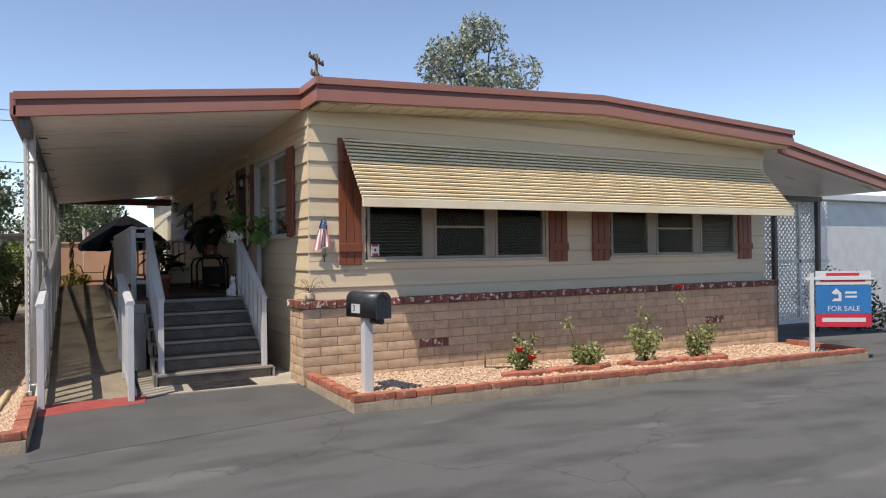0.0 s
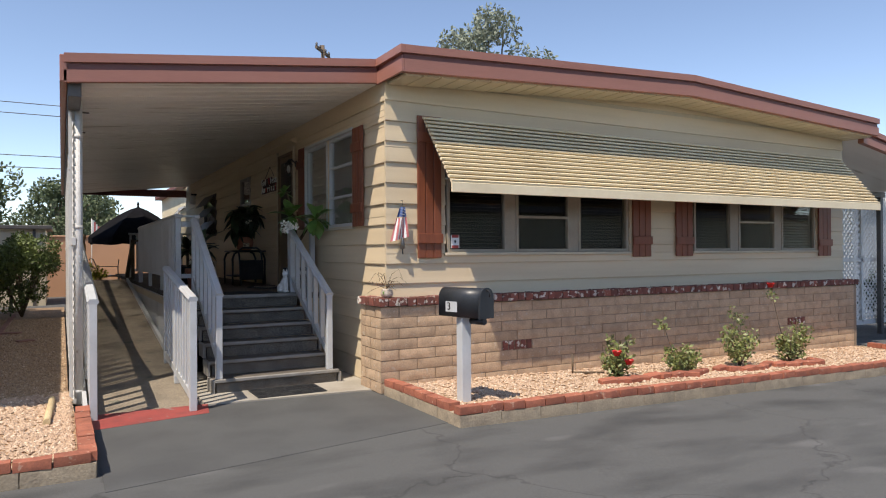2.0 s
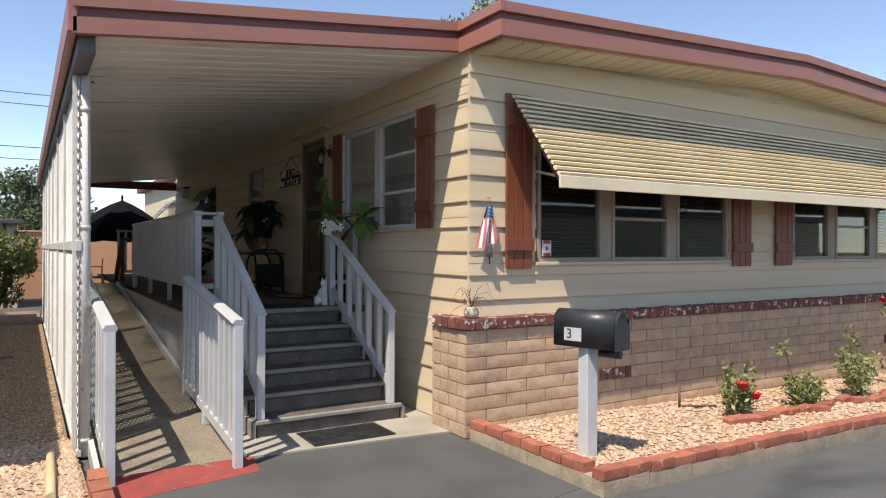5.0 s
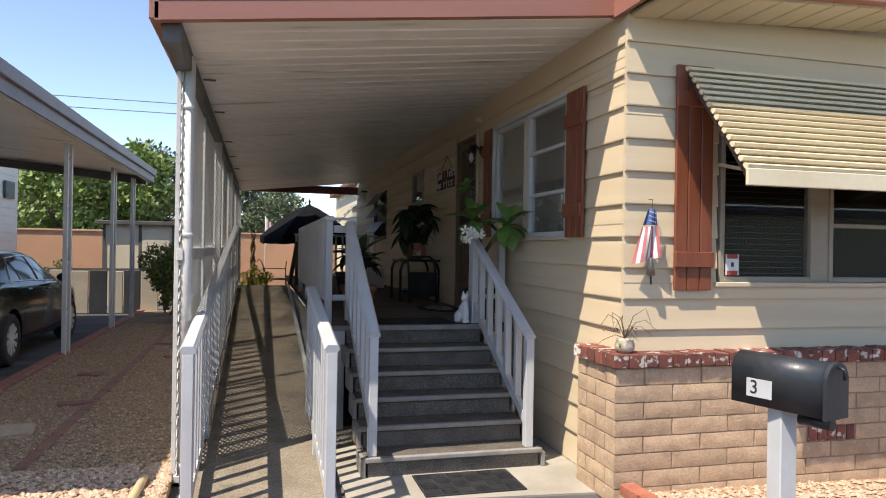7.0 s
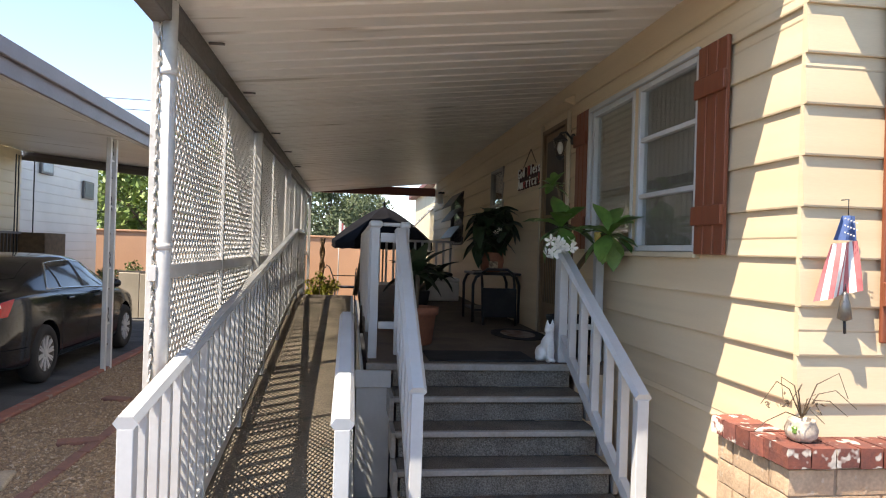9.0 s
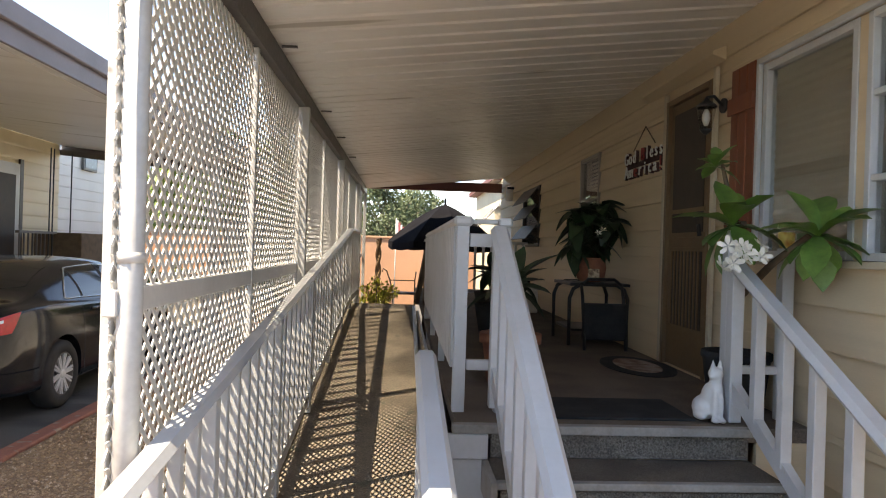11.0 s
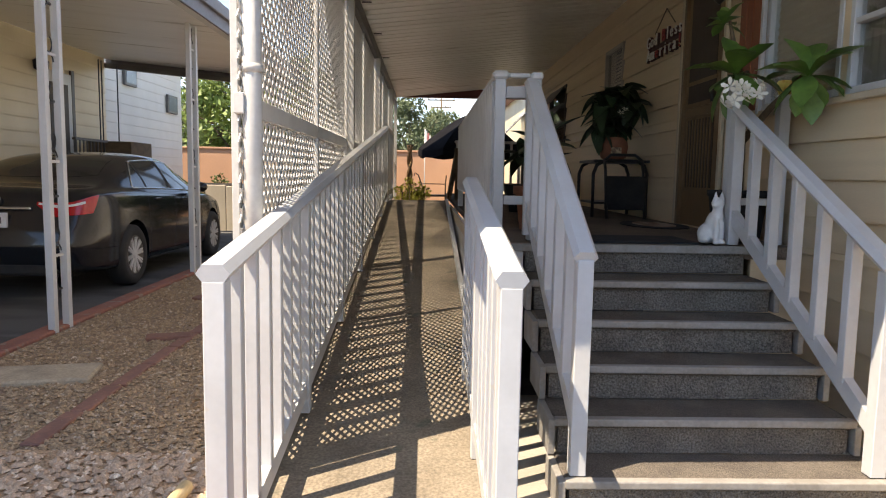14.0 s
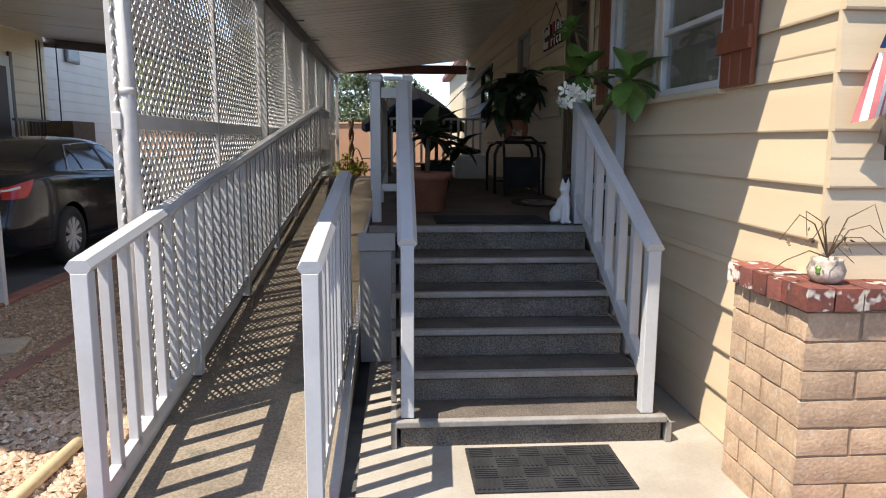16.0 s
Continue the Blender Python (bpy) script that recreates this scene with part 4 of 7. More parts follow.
for a, b in zip(pleat, pleat[1:]):
    bm.faces.new((a[0], b[0], b[1], a[1]))
part("shade", bm, M_SHADE, w, "drawn tan pleated shade")
part("casing", box(WX - 0.050, WX - 0.022, 10.353, 10.385, 1.67, 2.78, 0.004), M_WHITE, w)
part("casing", box(WX - 0.050, WX - 0.022, 8.70, 10.385, 2.752, 2.785, 0.004), M_WHITE, w)
# curtain drawn across the whole pane to stand in for dim interior
bm = bmesh.new()
fold = [(8.745 + 0.012 * i, WX + 0.034 + 0.007 * math.sin(i * 1.25)) for i in range(61)]
ring = [[bm.verts.new((x, y, z)) for y, x in fold] for z in (1.73, 2.72)]
for i in range(60):
    bm.faces.new((ring[0][i], ring[0][i + 1], ring[1][i + 1], ring[1][i])).smooth = True
part("curtain", bm, M_SHEER, w, "grey-brown curtain, widened to stand in for the dim interior")
part("mullion", box(WX - 0.02, WX + 0.06, 9.50, 9.56, 1.69, 2.75, 0.003), M_SIDING, w)
part("sill", box(WX - 0.045, WX + 0.02, 8.69, 10.37, 1.655, 1.688, 0.005), M_TRIM, w)
w = thing("window_4", (WX, 13.9, 1.75), "narrow grey framed porch window", "window", kind="structure")
window_unit(w, "y", 13.51, 14.24, 1.76, 2.71, WX - 0.005, M_ALU, 0.035, (2.25,), M_BLIND_L, 1.0)
w = thing("window_5", (WX, 17.2, 1.75), "crank-open awning windows with tilted panes", "window", kind="structure")
window_unit(w, "y", 16.52, 17.88, 1.76, 2.65, WX - 0.005, M_BEAM, 0.04, (2.05, 2.35))
for z in (2.08, 2.38, 2.62):
    bm = box(16.56, 17.84, -0.006, 0.006, -0.27, 0.0, 0.002)
    bm.transform(Matrix(((0, 1, 0, 0), (1, 0, 0, 0), (0, 0, 1, 0), (0, 0, 0, 1))))
    bm.transform(pose(WX - 0.04, 0, z, 0, 38, 0))
    part("open_pane", bm, M_BEAM, w, "tilted open pane with dark frame")

# ---- front door ----
M_DOOR = mat("tan_screen_door", (0.20, 0.125, 0.062), (0.17, 0.105, 0.054), rough=0.5, scale=4, fine=40, var=0.06, bump=0.05)
M_SCREEN = mat("dark_screen", (0.050, 0.034, 0.024), (0.038, 0.027, 0.02), rough=0.6, scale=8, fine=120, var=0.25, bump=0.1)
d = thing("door_1", (WX, 11.3, 0.9), "bronze screen door with dark mesh and scroll grille", "door", kind="structure")
part("frame_stile", box(WX - 0.045, WX + 0.05, 10.94, 10.985, 0.90, 2.82, 0.004), M_DOOR, d)
part("frame_stile", box(WX - 0.045, WX + 0.05, 11.645, 11.69, 0.90, 2.82, 0.004), M_DOOR, d)
part("frame_head", box(WX - 0.045, WX + 0.05, 10.985, 11.645, 2.78, 2.82, 0.004), M_DOOR, d)
leaf = part("leaf", box(WX - 0.02, WX + 0.004, 10.99, 11.64, 0.905, 2.775, 0.004), M_DOOR, d)
part("mesh", box(WX - 0.026, WX - 0.022, 11.06, 11.57, 1.85, 2.70), M_SCREEN, leaf, "dark insect mesh")
part("mesh", box(WX - 0.026, WX - 0.022, 11.06, 11.57, 1.20, 1.72), M_SCREEN, leaf, "dark insect mesh")
for k in range(9):
    y = 11.09 + k * 0.056
    part("grille_bar", box(WX - 0.036, WX - 0.028, y, y + 0.016, 1.20, 1.72), M_DOOR, leaf)
for z in (1.76, 1.83, 2.0):
    part("cross_rail", box(WX - 0.034, WX - 0.021, 11.02, 11.60, z - 0.014, z + 0.014), M_DOOR, leaf)
bm = bmesh.new()
tube(bm, [(WX - 0.05, 11.05, 1.82), (WX - 0.06, 11.05, 1.90)], 0.014, 8)
part("handle", bm, M_BLACK, leaf)
bm = bmesh.new()
extrude(bm, [(WX - 0.024, 2.90), (WX - 0.11, 2.93), (WX - 0.11, 2.95), (WX - 0.024, 2.99)], "y", 10.80, 12.05)
tagged(part("drip_cap", bm, M_SIDING), "beige metal drip cap over the front door", "drip cap", kind="structure")
for yy in (10.90, 11.715):
    tagged(part("trim", box(WX - 0.05, WX - 0.022, yy - 0.02, yy + 0.02, 0.90, 2.88, 0.004), M_TRIM), "beige door casing", "trim", kind="structure")

# ---- mailbox ----
mb = thing("mailbox", (2.55, 6.70, 0.07), "black arched mailbox numbered on a white wooden post", "mailbox")
part("post", box(2.505, 2.60, 6.66, 6.755, 0.07, 0.826, 0.005), M_WHITE, mb)


def mailbox_shape(grow=0.0):
    pts = [(-0.095 - grow, 0.0 - grow), (0.095 + grow, 0.0 - grow)]
    for k in range(13):
        a = math.pi * k / 12
        pts.append(((0.095 + grow) * math.cos(a), 0.185 + (0.095 + grow) * math.sin(a)))
    return pts


MBP = pose(2.560, 6.70, 0.828, 0, 0, -163) @ Matrix.Scale(0.90, 4)
bm = bmesh.new()
extrude(bm, mailbox_shape(), "y", -0.26, 0.26)
bm.transform(MBP @ pose(0, 0, 0, 0, 0, 0))
for f in bm.faces:
    f.smooth = len(f.verts) == 4
body = part("body", bm, M_MAILBOX, mb)
bm = bmesh.new()
extrude(bm, mailbox_shape(0.006), "y", 0.261, 0.282)
bm.transform(MBP)
part("door", bm, M_MAILBOX, mb)
bm = bmesh.new()
tube(bm, [(0, 0.28, 0.26), (0, 0.315, 0.25), (0, 0.315, 0.20)], 0.009, 8)
bm.transform(MBP)
part("latch", bm, M_BLACK, mb)
bm = bmesh.new()
tube(bm, [(0.02, 0.10, -0.035), (0.02, 0.27, -0.035)], 0.032, 12)
bm.transform(MBP)
part("newspaper_tube", bm, M_BLACK, mb)
bm = box(0.0955, 0.0975, -0.165, -0.015, 0.045, 0.145)
bm.transform(MBP)
plate = part("number_plate", bm, M_WHITE, mb, "white plate with the black number 3")


def text(name, body_text, size, m, material, parent=None, extrude_by=0.001, align="CENTER", label=""):
    cu = bpy.data.curves.new(name, "FONT")
    cu.body, cu.size, cu.extrude, cu.align_x, cu.align_y = body_text, size, extrude_by, align, "CENTER"
    tmp = bpy.data.objects.new(name, cu)
    scene.collection.objects.link(tmp)
    me = bpy.data.meshes.new_from_object(tmp.evaluated_get(bpy.context.evaluated_depsgraph_get()))
    bpy.data.objects.remove(tmp)
    me.transform(m)
    me.materials.clear()
    me.materials.append(material)
    return part(name, me, material, parent, label)


text("digit", "3", 0.105, MBP @ pose(0.0985, -0.12, 0.095, 90, 0, 90), M_BLACK, plate)

# ---- yard sign ----
M_BLUE = mat("sign_blue", (0.020, 0.17, 0.42), (0.018, 0.15, 0.38), rough=0.45, scale=3, fine=30, var=0.03, bump=0)
M_RED = mat("sign_red", (0.55, 0.030, 0.055), (0.50, 0.026, 0.05), rough=0.45, scale=3, fine=30, var=0.03, bump=0)
ys_ = thing("yard_sign", (9.45, 6.62, -0.1), "blue, red and white for-sale sign on a white post", "sign")
SGN = pose(9.45, 6.62, -0.07, 0, 0, -34)


def sbox(name, x0, x1, y0, y1, z0, z1, m, label=""):
    bm = box(x0, x1, y0, y1, z0, z1)
    bm.transform(SGN)
    return part(name, bm, m, ys_, label)


sbox("post", -0.026, 0.026, -0.026, 0.026, 0.0, 1.16, M_WHITE)
sbox("arm", -0.09, 0.86, -0.02, 0.02, 1.06, 1.10, M_WHITE)
panel = sbox("panel", 0.06, 0.82, -0.008, 0.008, 0.57, 0.98, M_BLUE)
sbox("lower_panel", 0.06, 0.82, -0.008, 0.008, 0.38, 0.565, M_RED)
sbox("rider", 0.06, 0.82, -0.008, 0.008, 0.99, 1.19, M_WHITE)
text("lettering", "FOR SALE", 0.105, SGN @ pose(0.44, -0.011, 0.64, 90), M_WHITE, panel)
for x0, x1, z0, z1, m in ((0.20, 0.66, 1.12, 1.16, M_RED), (0.12, 0.74, 1.03, 1.08, M_RED), (0.14, 0.74, 0.45, 0.51, M_WHITE), (0.46, 0.62, 0.80, 0.83, M_WHITE), (0.46, 0.62, 0.86, 0.89, M_WHITE)):
    sbox("text_bar", x0, x1, -0.011, -0.009, z0, z1, m)
bm = bmesh.new()
extrude(bm, [(0.27, 0.75), (0.41, 0.75), (0.41, 0.87), (0.34, 0.94), (0.27, 0.87), (0.31, 0.85), (0.37, 0.85), (0.37, 0.79), (0.31, 0.79)], "y", -0.011, -0.009)
bm.transform(SGN)
part("house_mark", bm, M_WHITE, ys_)
for x in (0.16, 0.72):
    sbox("hook", x - 0.006, x + 0.006, -0.006, 0.006, 0.975, 1.07, M_BLACK)

# ---- door mat ----
mt = thing("door_mat", (1.44, 8.28, 0.016), "black rubber tile mat at the foot of the steps", "mat")
part("base", box(1.10, 1.78, 8.06, 8.47, 0.017, 0.027, 0.003), M_RUBBER, mt)
for i in range(6):
    for j in range(4):
        for k in range(5):
            x0, y0 = 1.115 + i * 0.109, 8.075 + j * 0.098
            if (i + j) % 2:
                b = (x0, x0 + 0.10, y0 + k * 0.018, y0 + k * 0.018 + 0.009)
            else:
                b = (x0 + k * 0.020, x0 + k * 0.020 + 0.010, y0, y0 + 0.088)
            part("rib", box(*b, 0.027, 0.032), M_RUBBER, mt)

# ---- carport at the far side ----
cp = thing("carport", (11.8, 12, 0), "side carport with terracotta fascia and a grey-white ceiling", "carport", kind="structure")
bm = bmesh.new()
extrude(bm, [(10.16, 3.10), (13.6, 2.52), (13.6, 2.60), (10.16, 3.18)], "y", 7.66, 16.0)
part("roof", bm, M_ROOFPAN, cp)
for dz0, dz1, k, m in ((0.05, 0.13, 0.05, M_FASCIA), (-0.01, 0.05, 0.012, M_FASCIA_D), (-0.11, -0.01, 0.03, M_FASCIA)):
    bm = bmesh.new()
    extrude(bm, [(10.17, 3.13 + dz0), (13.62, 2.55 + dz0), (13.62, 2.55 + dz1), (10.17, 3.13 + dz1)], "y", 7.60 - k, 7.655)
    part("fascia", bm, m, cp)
part("header_beam", box(10.12, 13.5, 9.05, 9.15, 2.40, 2.50), M_BEAM, cp)
for x in (12.05, 13.4):
    part("post", box(x - 0.04, x + 0.04, 9.06, 9.14, -0.3, 2.40), M_BEAM, cp)
lp = thing("lattice_panel", (11.3, 8.6, 0), "white lattice screen at the side carport", "lattice", "carport lattice screen")
lattice(lp, 9.2, 10.20, 13.9, 0.05, 2.42, 0.118, 0.038, M_LATTICE, along="x")
part("frame_rail", box(10.2, 13.9, 9.17, 9.23, 1.16, 1.22), M_LATTICE, lp)
part("frame_stile", box(12.9, 12.96, 9.17, 9.23, 0.0, 2.42), M_LATTICE, lp)
part("frame_rail", box(10.2, 13.9, 9.17, 9.23, -0.05, 0.04), M_LATTICE, lp)
nh = thing("neighbour_house", (24, 16, 0), "plain white neighbouring mobile home with a flat roof", "house")
part("wall", box(17.5, 32, 12.0, 26, -1.0, 2.75), M_WHITE, nh)
part("roof", box(17.3, 32.2, 11.8, 26.2, 2.752, 2.95, 0.02), M_WHITE, nh)



# ---- leaves and plants ----
M_LEAF = mat("glossy_leaf", (0.115, 0.225, 0.045), (0.080, 0.170, 0.035), rough=0.38, scale=9, fine=40, var=0.15, bump=0.05, rand=0.15)
M_LEAF_D = mat("dark_leaf", (0.026, 0.058, 0.022), (0.018, 0.040, 0.016), rough=0.4, scale=9, fine=40, var=0.15, bump=0.05, rand=0.15)
M_STEM = mat("woody_stem", (0.15, 0.105, 0.065), (0.11, 0.078, 0.05), rough=0.8, scale=12, fine=60, var=0.15, bump=0.3)
M_BUSH = mat("bush_leaf", (0.125, 0.165, 0.040), (0.070, 0.105, 0.028), rough=0.55, scale=3, fine=14, var=0.35, bump=0)
M_ROSELEAF = mat("rose_leaf", (0.23, 0.255, 0.085), (0.145, 0.175, 0.06), rough=0.5, scale=14, fine=40, var=0.3, bump=0)
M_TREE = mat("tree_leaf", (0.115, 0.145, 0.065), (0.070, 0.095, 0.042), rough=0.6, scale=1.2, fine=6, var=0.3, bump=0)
# lighter tree leaf: sun on and through the crown is in the colour
M_TREE_LIT = mat("tree_leaf_sun_painted", (0.20, 0.27, 0.060), (0.12, 0.18, 0.04), rough=0.55, scale=1.2, fine=6, var=0.3, bump=0)
M_GUM = mat("silver_leaf", (0.26, 0.29, 0.215), (0.165, 0.19, 0.135), rough=0.6, scale=0.9, fine=5, var=0.3, bump=0)
M_LIME = mat("lime_leaf", (0.46, 0.44, 0.05), (0.30, 0.33, 0.045), rough=0.5, scale=9, fine=30, var=0.25, bump=0)
M_PETAL = mat("white_petal", (0.82, 0.81, 0.74), (0.78, 0.76, 0.66), rough=0.5, scale=30, fine=60, var=0.04, bump=0)
M_ROSE = mat("red_petal", (0.62, 0.020, 0.022), (0.5, 0.014, 0.018), rough=0.5, scale=30, fine=60, var=0.12, bump=0)
M_TERRA = mat("terracotta", (0.38, 0.150, 0.085), (0.31, 0.12, 0.07), rough=0.8, scale=8, fine=60, var=0.12, bump=0.2)
M_CERAMIC = mat("white_ceramic", (0.78, 0.78, 0.76), (0.72, 0.72, 0.70), rough=0.35, scale=6, fine=40, var=0.03, bump=0.02)


def leaf_mesh(L, w, droop, material, seed=0, belly=1.25):
    """One long leaf with a folded mid rib, growing along +x from the origin."""
    rnd = random.Random(seed)
    bm = bmesh.new()
    n = 6
    rows = []
    for i in range(n + 1):
        f = i / n
        half = w / 2 * max(math.sin(math.pi * min(f ** belly * 0.94 + 0.05, 1)) ** 0.8, 0.02)
        z = -droop * f * f * L
        rows.append([bm.verts.new((f * L, s * half, z + abs(s) * half * 0.35 + rnd.uniform(-0.003, 0.003))) for s in (-1, 0, 1)])
    for a, b in zip(rows, rows[1:]):
        for k in range(2):
            bm.faces.new((a[k], b[k], b[k + 1], a[k + 1])).smooth = True
    return mesh_of(bm, material, "leaf")


def rosette(parent, centre, n, meshes, seed, lift=(-25, 55), name="leaf"):
    rnd = random.Random(seed)
    base = parent.matrix_basis.translation
    for k in range(n):
        az = 360 * k / n * 2.4 + rnd.uniform(-18, 18)
        el = lift[0] + (lift[1] - lift[0]) * ((k + 0.5) / n) + rnd.uniform(-8, 8)
        ob = new(name, meshes[rnd.randrange(len(meshes))])
        ob.parent = parent
        ob.matrix_basis = Matrix.Translation(Vector(centre) - base) @ pose(0, 0, 0, 0, 0, az) @ pose(0, 0, 0, rnd.uniform(-15, 15), -el, 0)


def scatter_leaves(n, centres, size, seed, up=0.3):
    """Many small leaf blades round the centres (x, y, z, radius)."""
    r = np.random.RandomState(seed)
    V, Fc = [], []
    w = np.array([c[3] for c in centres]) ** 2
    pick = r.choice(len(centres), n, p=w / w.sum())
    for i in range(n):
        cx, cy, cz, rad = centres[pick[i]]
        d = r.normal(size=3)
        d /= np.linalg.norm(d)
        p = np.array((cx, cy, cz)) + d * rad * r.uniform(0.45, 1.0) ** 0.6
        a = r.normal(size=3) + np.array((0, 0, up))
        a /= np.linalg.norm(a)
        b = np.cross(a, r.normal(size=3))
        b /= np.linalg.norm(b) + 1e-6
        s = size * r.uniform(0.6, 1.3)
        k = len(V)
        V.extend([tuple(p), tuple(p + a * s * 0.5 + b * s * 0.24), tuple(p + a * s), tuple(p + a * s * 0.5 - b * s * 0.24)])
        Fc.append((k, k + 1, k + 2, k + 3))
    me = bpy.data.meshes.new("leaves")
    me.from_pydata(V, [], Fc)
    return me


def leaf_part(name, me, material, parent):
    me.materials.append(material)
    return part(name, me, material, parent)


def flower(parent, at, size, seed, material=M_PETAL, petals=5, tilt=60):
    rnd = random.Random(seed)
    bm = bmesh.new()
    m = pose(*at, rnd.uniform(30, tilt + 30), rnd.uniform(-25, 25), rnd.uniform(-60, 60))
    for k in range(petals):
        a = 2 * math.pi * k / petals
        pts = [(0.05, 0), (0.45, 0.28), (0.85, 0.26), (1.0, 0.02), (0.8, -0.2), (0.4, -0.16)]
        vs = [bm.verts.new(m @ Vector((size * (x * math.cos(a) - y * math.sin(a)), size * (x * math.sin(a) + y * math.cos(a)), size * (0.25 * x * x)))) for x, y in pts]
        bm.faces.new(vs)
    return part("flower", bm, material, parent)


# ---- plumeria beside the steps ----
pl = thing("plumeria", (2.12, 10.12, 0.9), "potted plumeria with broad green leaves and white flowers", "plant")
bm = bmesh.new()
lathe(bm, [(0.10, 0.0), (0.135, 0.02), (0.165, 0.26), (0.175, 0.27), (0.175, 0.30), (0.15, 0.30), (0.145, 0.24), (0.02, 0.24)], (2.12, 10.16, 0.9), 20)
part("pot", bm, M_RUBBER, pl, "black plastic pot")
bm = bmesh.new()
tube(bm, [(2.12, 10.16, 1.1), (2.10, 10.12, 1.5), (2.05, 10.0, 1.75), (2.02, 9.93, 1.86)], [0.028, 0.024, 0.019, 0.014], 8)
tube(bm, [(2.10, 10.12, 1.48), (2.15, 9.9, 1.66), (2.19, 9.66, 1.80)], [0.022, 0.018, 0.013], 8)
tube(bm, [(2.05, 10.0, 1.75), (2.0, 10.05, 2.0), (1.96, 10.05, 2.16)], [0.018, 0.013, 0.009], 8)
part("stem", bm, M_STEM, pl)
big = [leaf_mesh(0.19 + 0.022 * k, 0.098 + 0.007 * k, 0.12 + 0.11 * k, M_LEAF, k, 1.7) for k in range(4)]
small = [leaf_mesh(0.12 + 0.02 * k, 0.060, 0.3, M_LEAF, 10 + k, 1.6) for k in range(2)]
rosette(pl, (1.955, 9.92, 1.84), 19, big, 1, (-60, 78))
rosette(pl, (2.18, 9.58, 1.79), 18, big, 2, (-65, 75))
rosette(pl, (1.93, 10.05, 2.14), 9, small, 3, (-25, 75))
for k in range(14):
    rr = random.Random(50 + k)
    flower(pl, (1.85 + rr.uniform(-0.085, 0.085), 9.60 + rr.uniform(-0.04, 0.04), 1.685 + rr.uniform(-0.05, 0.06)), 0.048, 60 + k)
bm = bmesh.new()
lathe(bm, [(0.028, 0.0), (0.036, 0.02), (0.040, 0.07), (0.034, 0.078)], (2.255, 9.96, 1.741), 14)
tagged(part("jar_candle", bm, mat("yellow_label", (0.75, 0.60, 0.16), (0.62, 0.30, 0.06), rough=0.4, scale=26, fine=40, var=0.1, bump=0)), "small yellow and orange jar on the rail post", "jar")

# ---- cat statue ----
bm = bmesh.new()


def blob(bm, c, r, n=12):
    s = bmesh.ops.create_icosphere(bm, subdivisions=2, radius=1.0)
    for v in s["verts"]:
        v.co = Vector((c[0] + v.co.x * r[0], c[1] + v.co.y * r[1], c[2] + v.co.z * r[2]))
    for f in bm.faces:
        f.smooth = True


CX, CY, CZ = 1.885, 9.90, 0.902
for c, r in (((-0.035, 0.045, 0.055), (0.058, 0.062, 0.062)), ((0.0, 0.025, 0.10), (0.050, 0.056, 0.085)), ((0.008, 0.0, 0.150), (0.036, 0.038, 0.066)),
             ((0.006, -0.008, 0.200), (0.030, 0.031, 0.040)), ((0.0, -0.014, 0.228), (0.037, 0.036, 0.032)), ((-0.030, -0.030, 0.219), (0.020, 0.018, 0.015)),
             ((-0.012, -0.034, 0.075), (0.017, 0.018, 0.078)), ((0.026, -0.030, 0.075), (0.017, 0.018, 0.078)), ((-0.016, -0.050, 0.012), (0.021, 0.028, 0.013)),
             ((0.028, -0.047, 0.012), (0.021, 0.028, 0.013)), ((-0.075, 0.020, 0.022), (0.030, 0.050, 0.022))):
    blob(bm, (CX + c[0] * 0.75, CY + c[1], CZ + c[2]), (r[0] * 0.98, r[1] * 1.1, r[2]))
for dx, dy in ((-0.016, -0.018), (0.024, -0.004)):
    r = bmesh.ops.create_cone(bm, segments=10, radius1=0.018, radius2=0.002, depth=0.055, cap_ends=True)
    bmesh.ops.translate(bm, verts=r["verts"], vec=(CX + dx, CY + dy, CZ + 0.272))
cat = part("cat_statue", bm, M_CERAMIC)
rm = cat.modifiers.new("skin", "REMESH")
rm.mode, rm.voxel_size, rm.use_smooth_shade = "VOXEL", 0.006, True
smo = cat.modifiers.new("smooth", "SMOOTH")
smo.factor, smo.iterations = 0.5, 4
tagged(cat, "white ceramic sitting cat statue by the post", "statue")

# ---- mats on the deck ----
m1 = thing("door_mat", (1.43, 10.16, 0.895), "plain black mat on the porch landing", "mat")
part("pad", box(1.05, 1.80, 9.90, 10.34, 0.896, 0.908, 0.004), M_RUBBER, m1)
rg = thing("oval_rug", (2.05, 11.45, 0.895), "small oval dark rug with a pale centre", "rug")
for nm, sx, sy, z0, z1, m in (("border", 0.24, 0.42, 0.896, 0.904, M_RUBBER), ("centre", 0.15, 0.29, 0.9045, 0.908, mat("rug_pale", (0.36, 0.31, 0.27), (0.20, 0.12, 0.09), rough=0.95, scale=9, fine=90, var=0.2, bump=0.2))):
    bm = bmesh.new()
    extrude(bm, [(2.05 + sx * math.cos(a * math.pi / 16), 11.45 + sy * math.sin(a * math.pi / 16)) for a in range(32)], "z", z0, z1)
    part(nm, bm, m, rg)

# ---- plant on a black metal stand ----
sd = thing("plant_stand", (2.05, 12.75, 0.9), "black tubular metal side table against the wall", "table")
for yy in (12.45, 13.05):
    bm = bmesh.new()
    tube(bm, [(1.80, yy, 0.9), (1.80, yy, 1.30), (1.83, yy, 1.38), (1.90, yy, 1.42), (2.20, yy, 1.42), (2.27, yy, 1.38), (2.30, yy, 1.30), (2.30, yy, 0.9)], 0.017, 8)
    part("leg_hoop", bm, M_BLACK, sd)
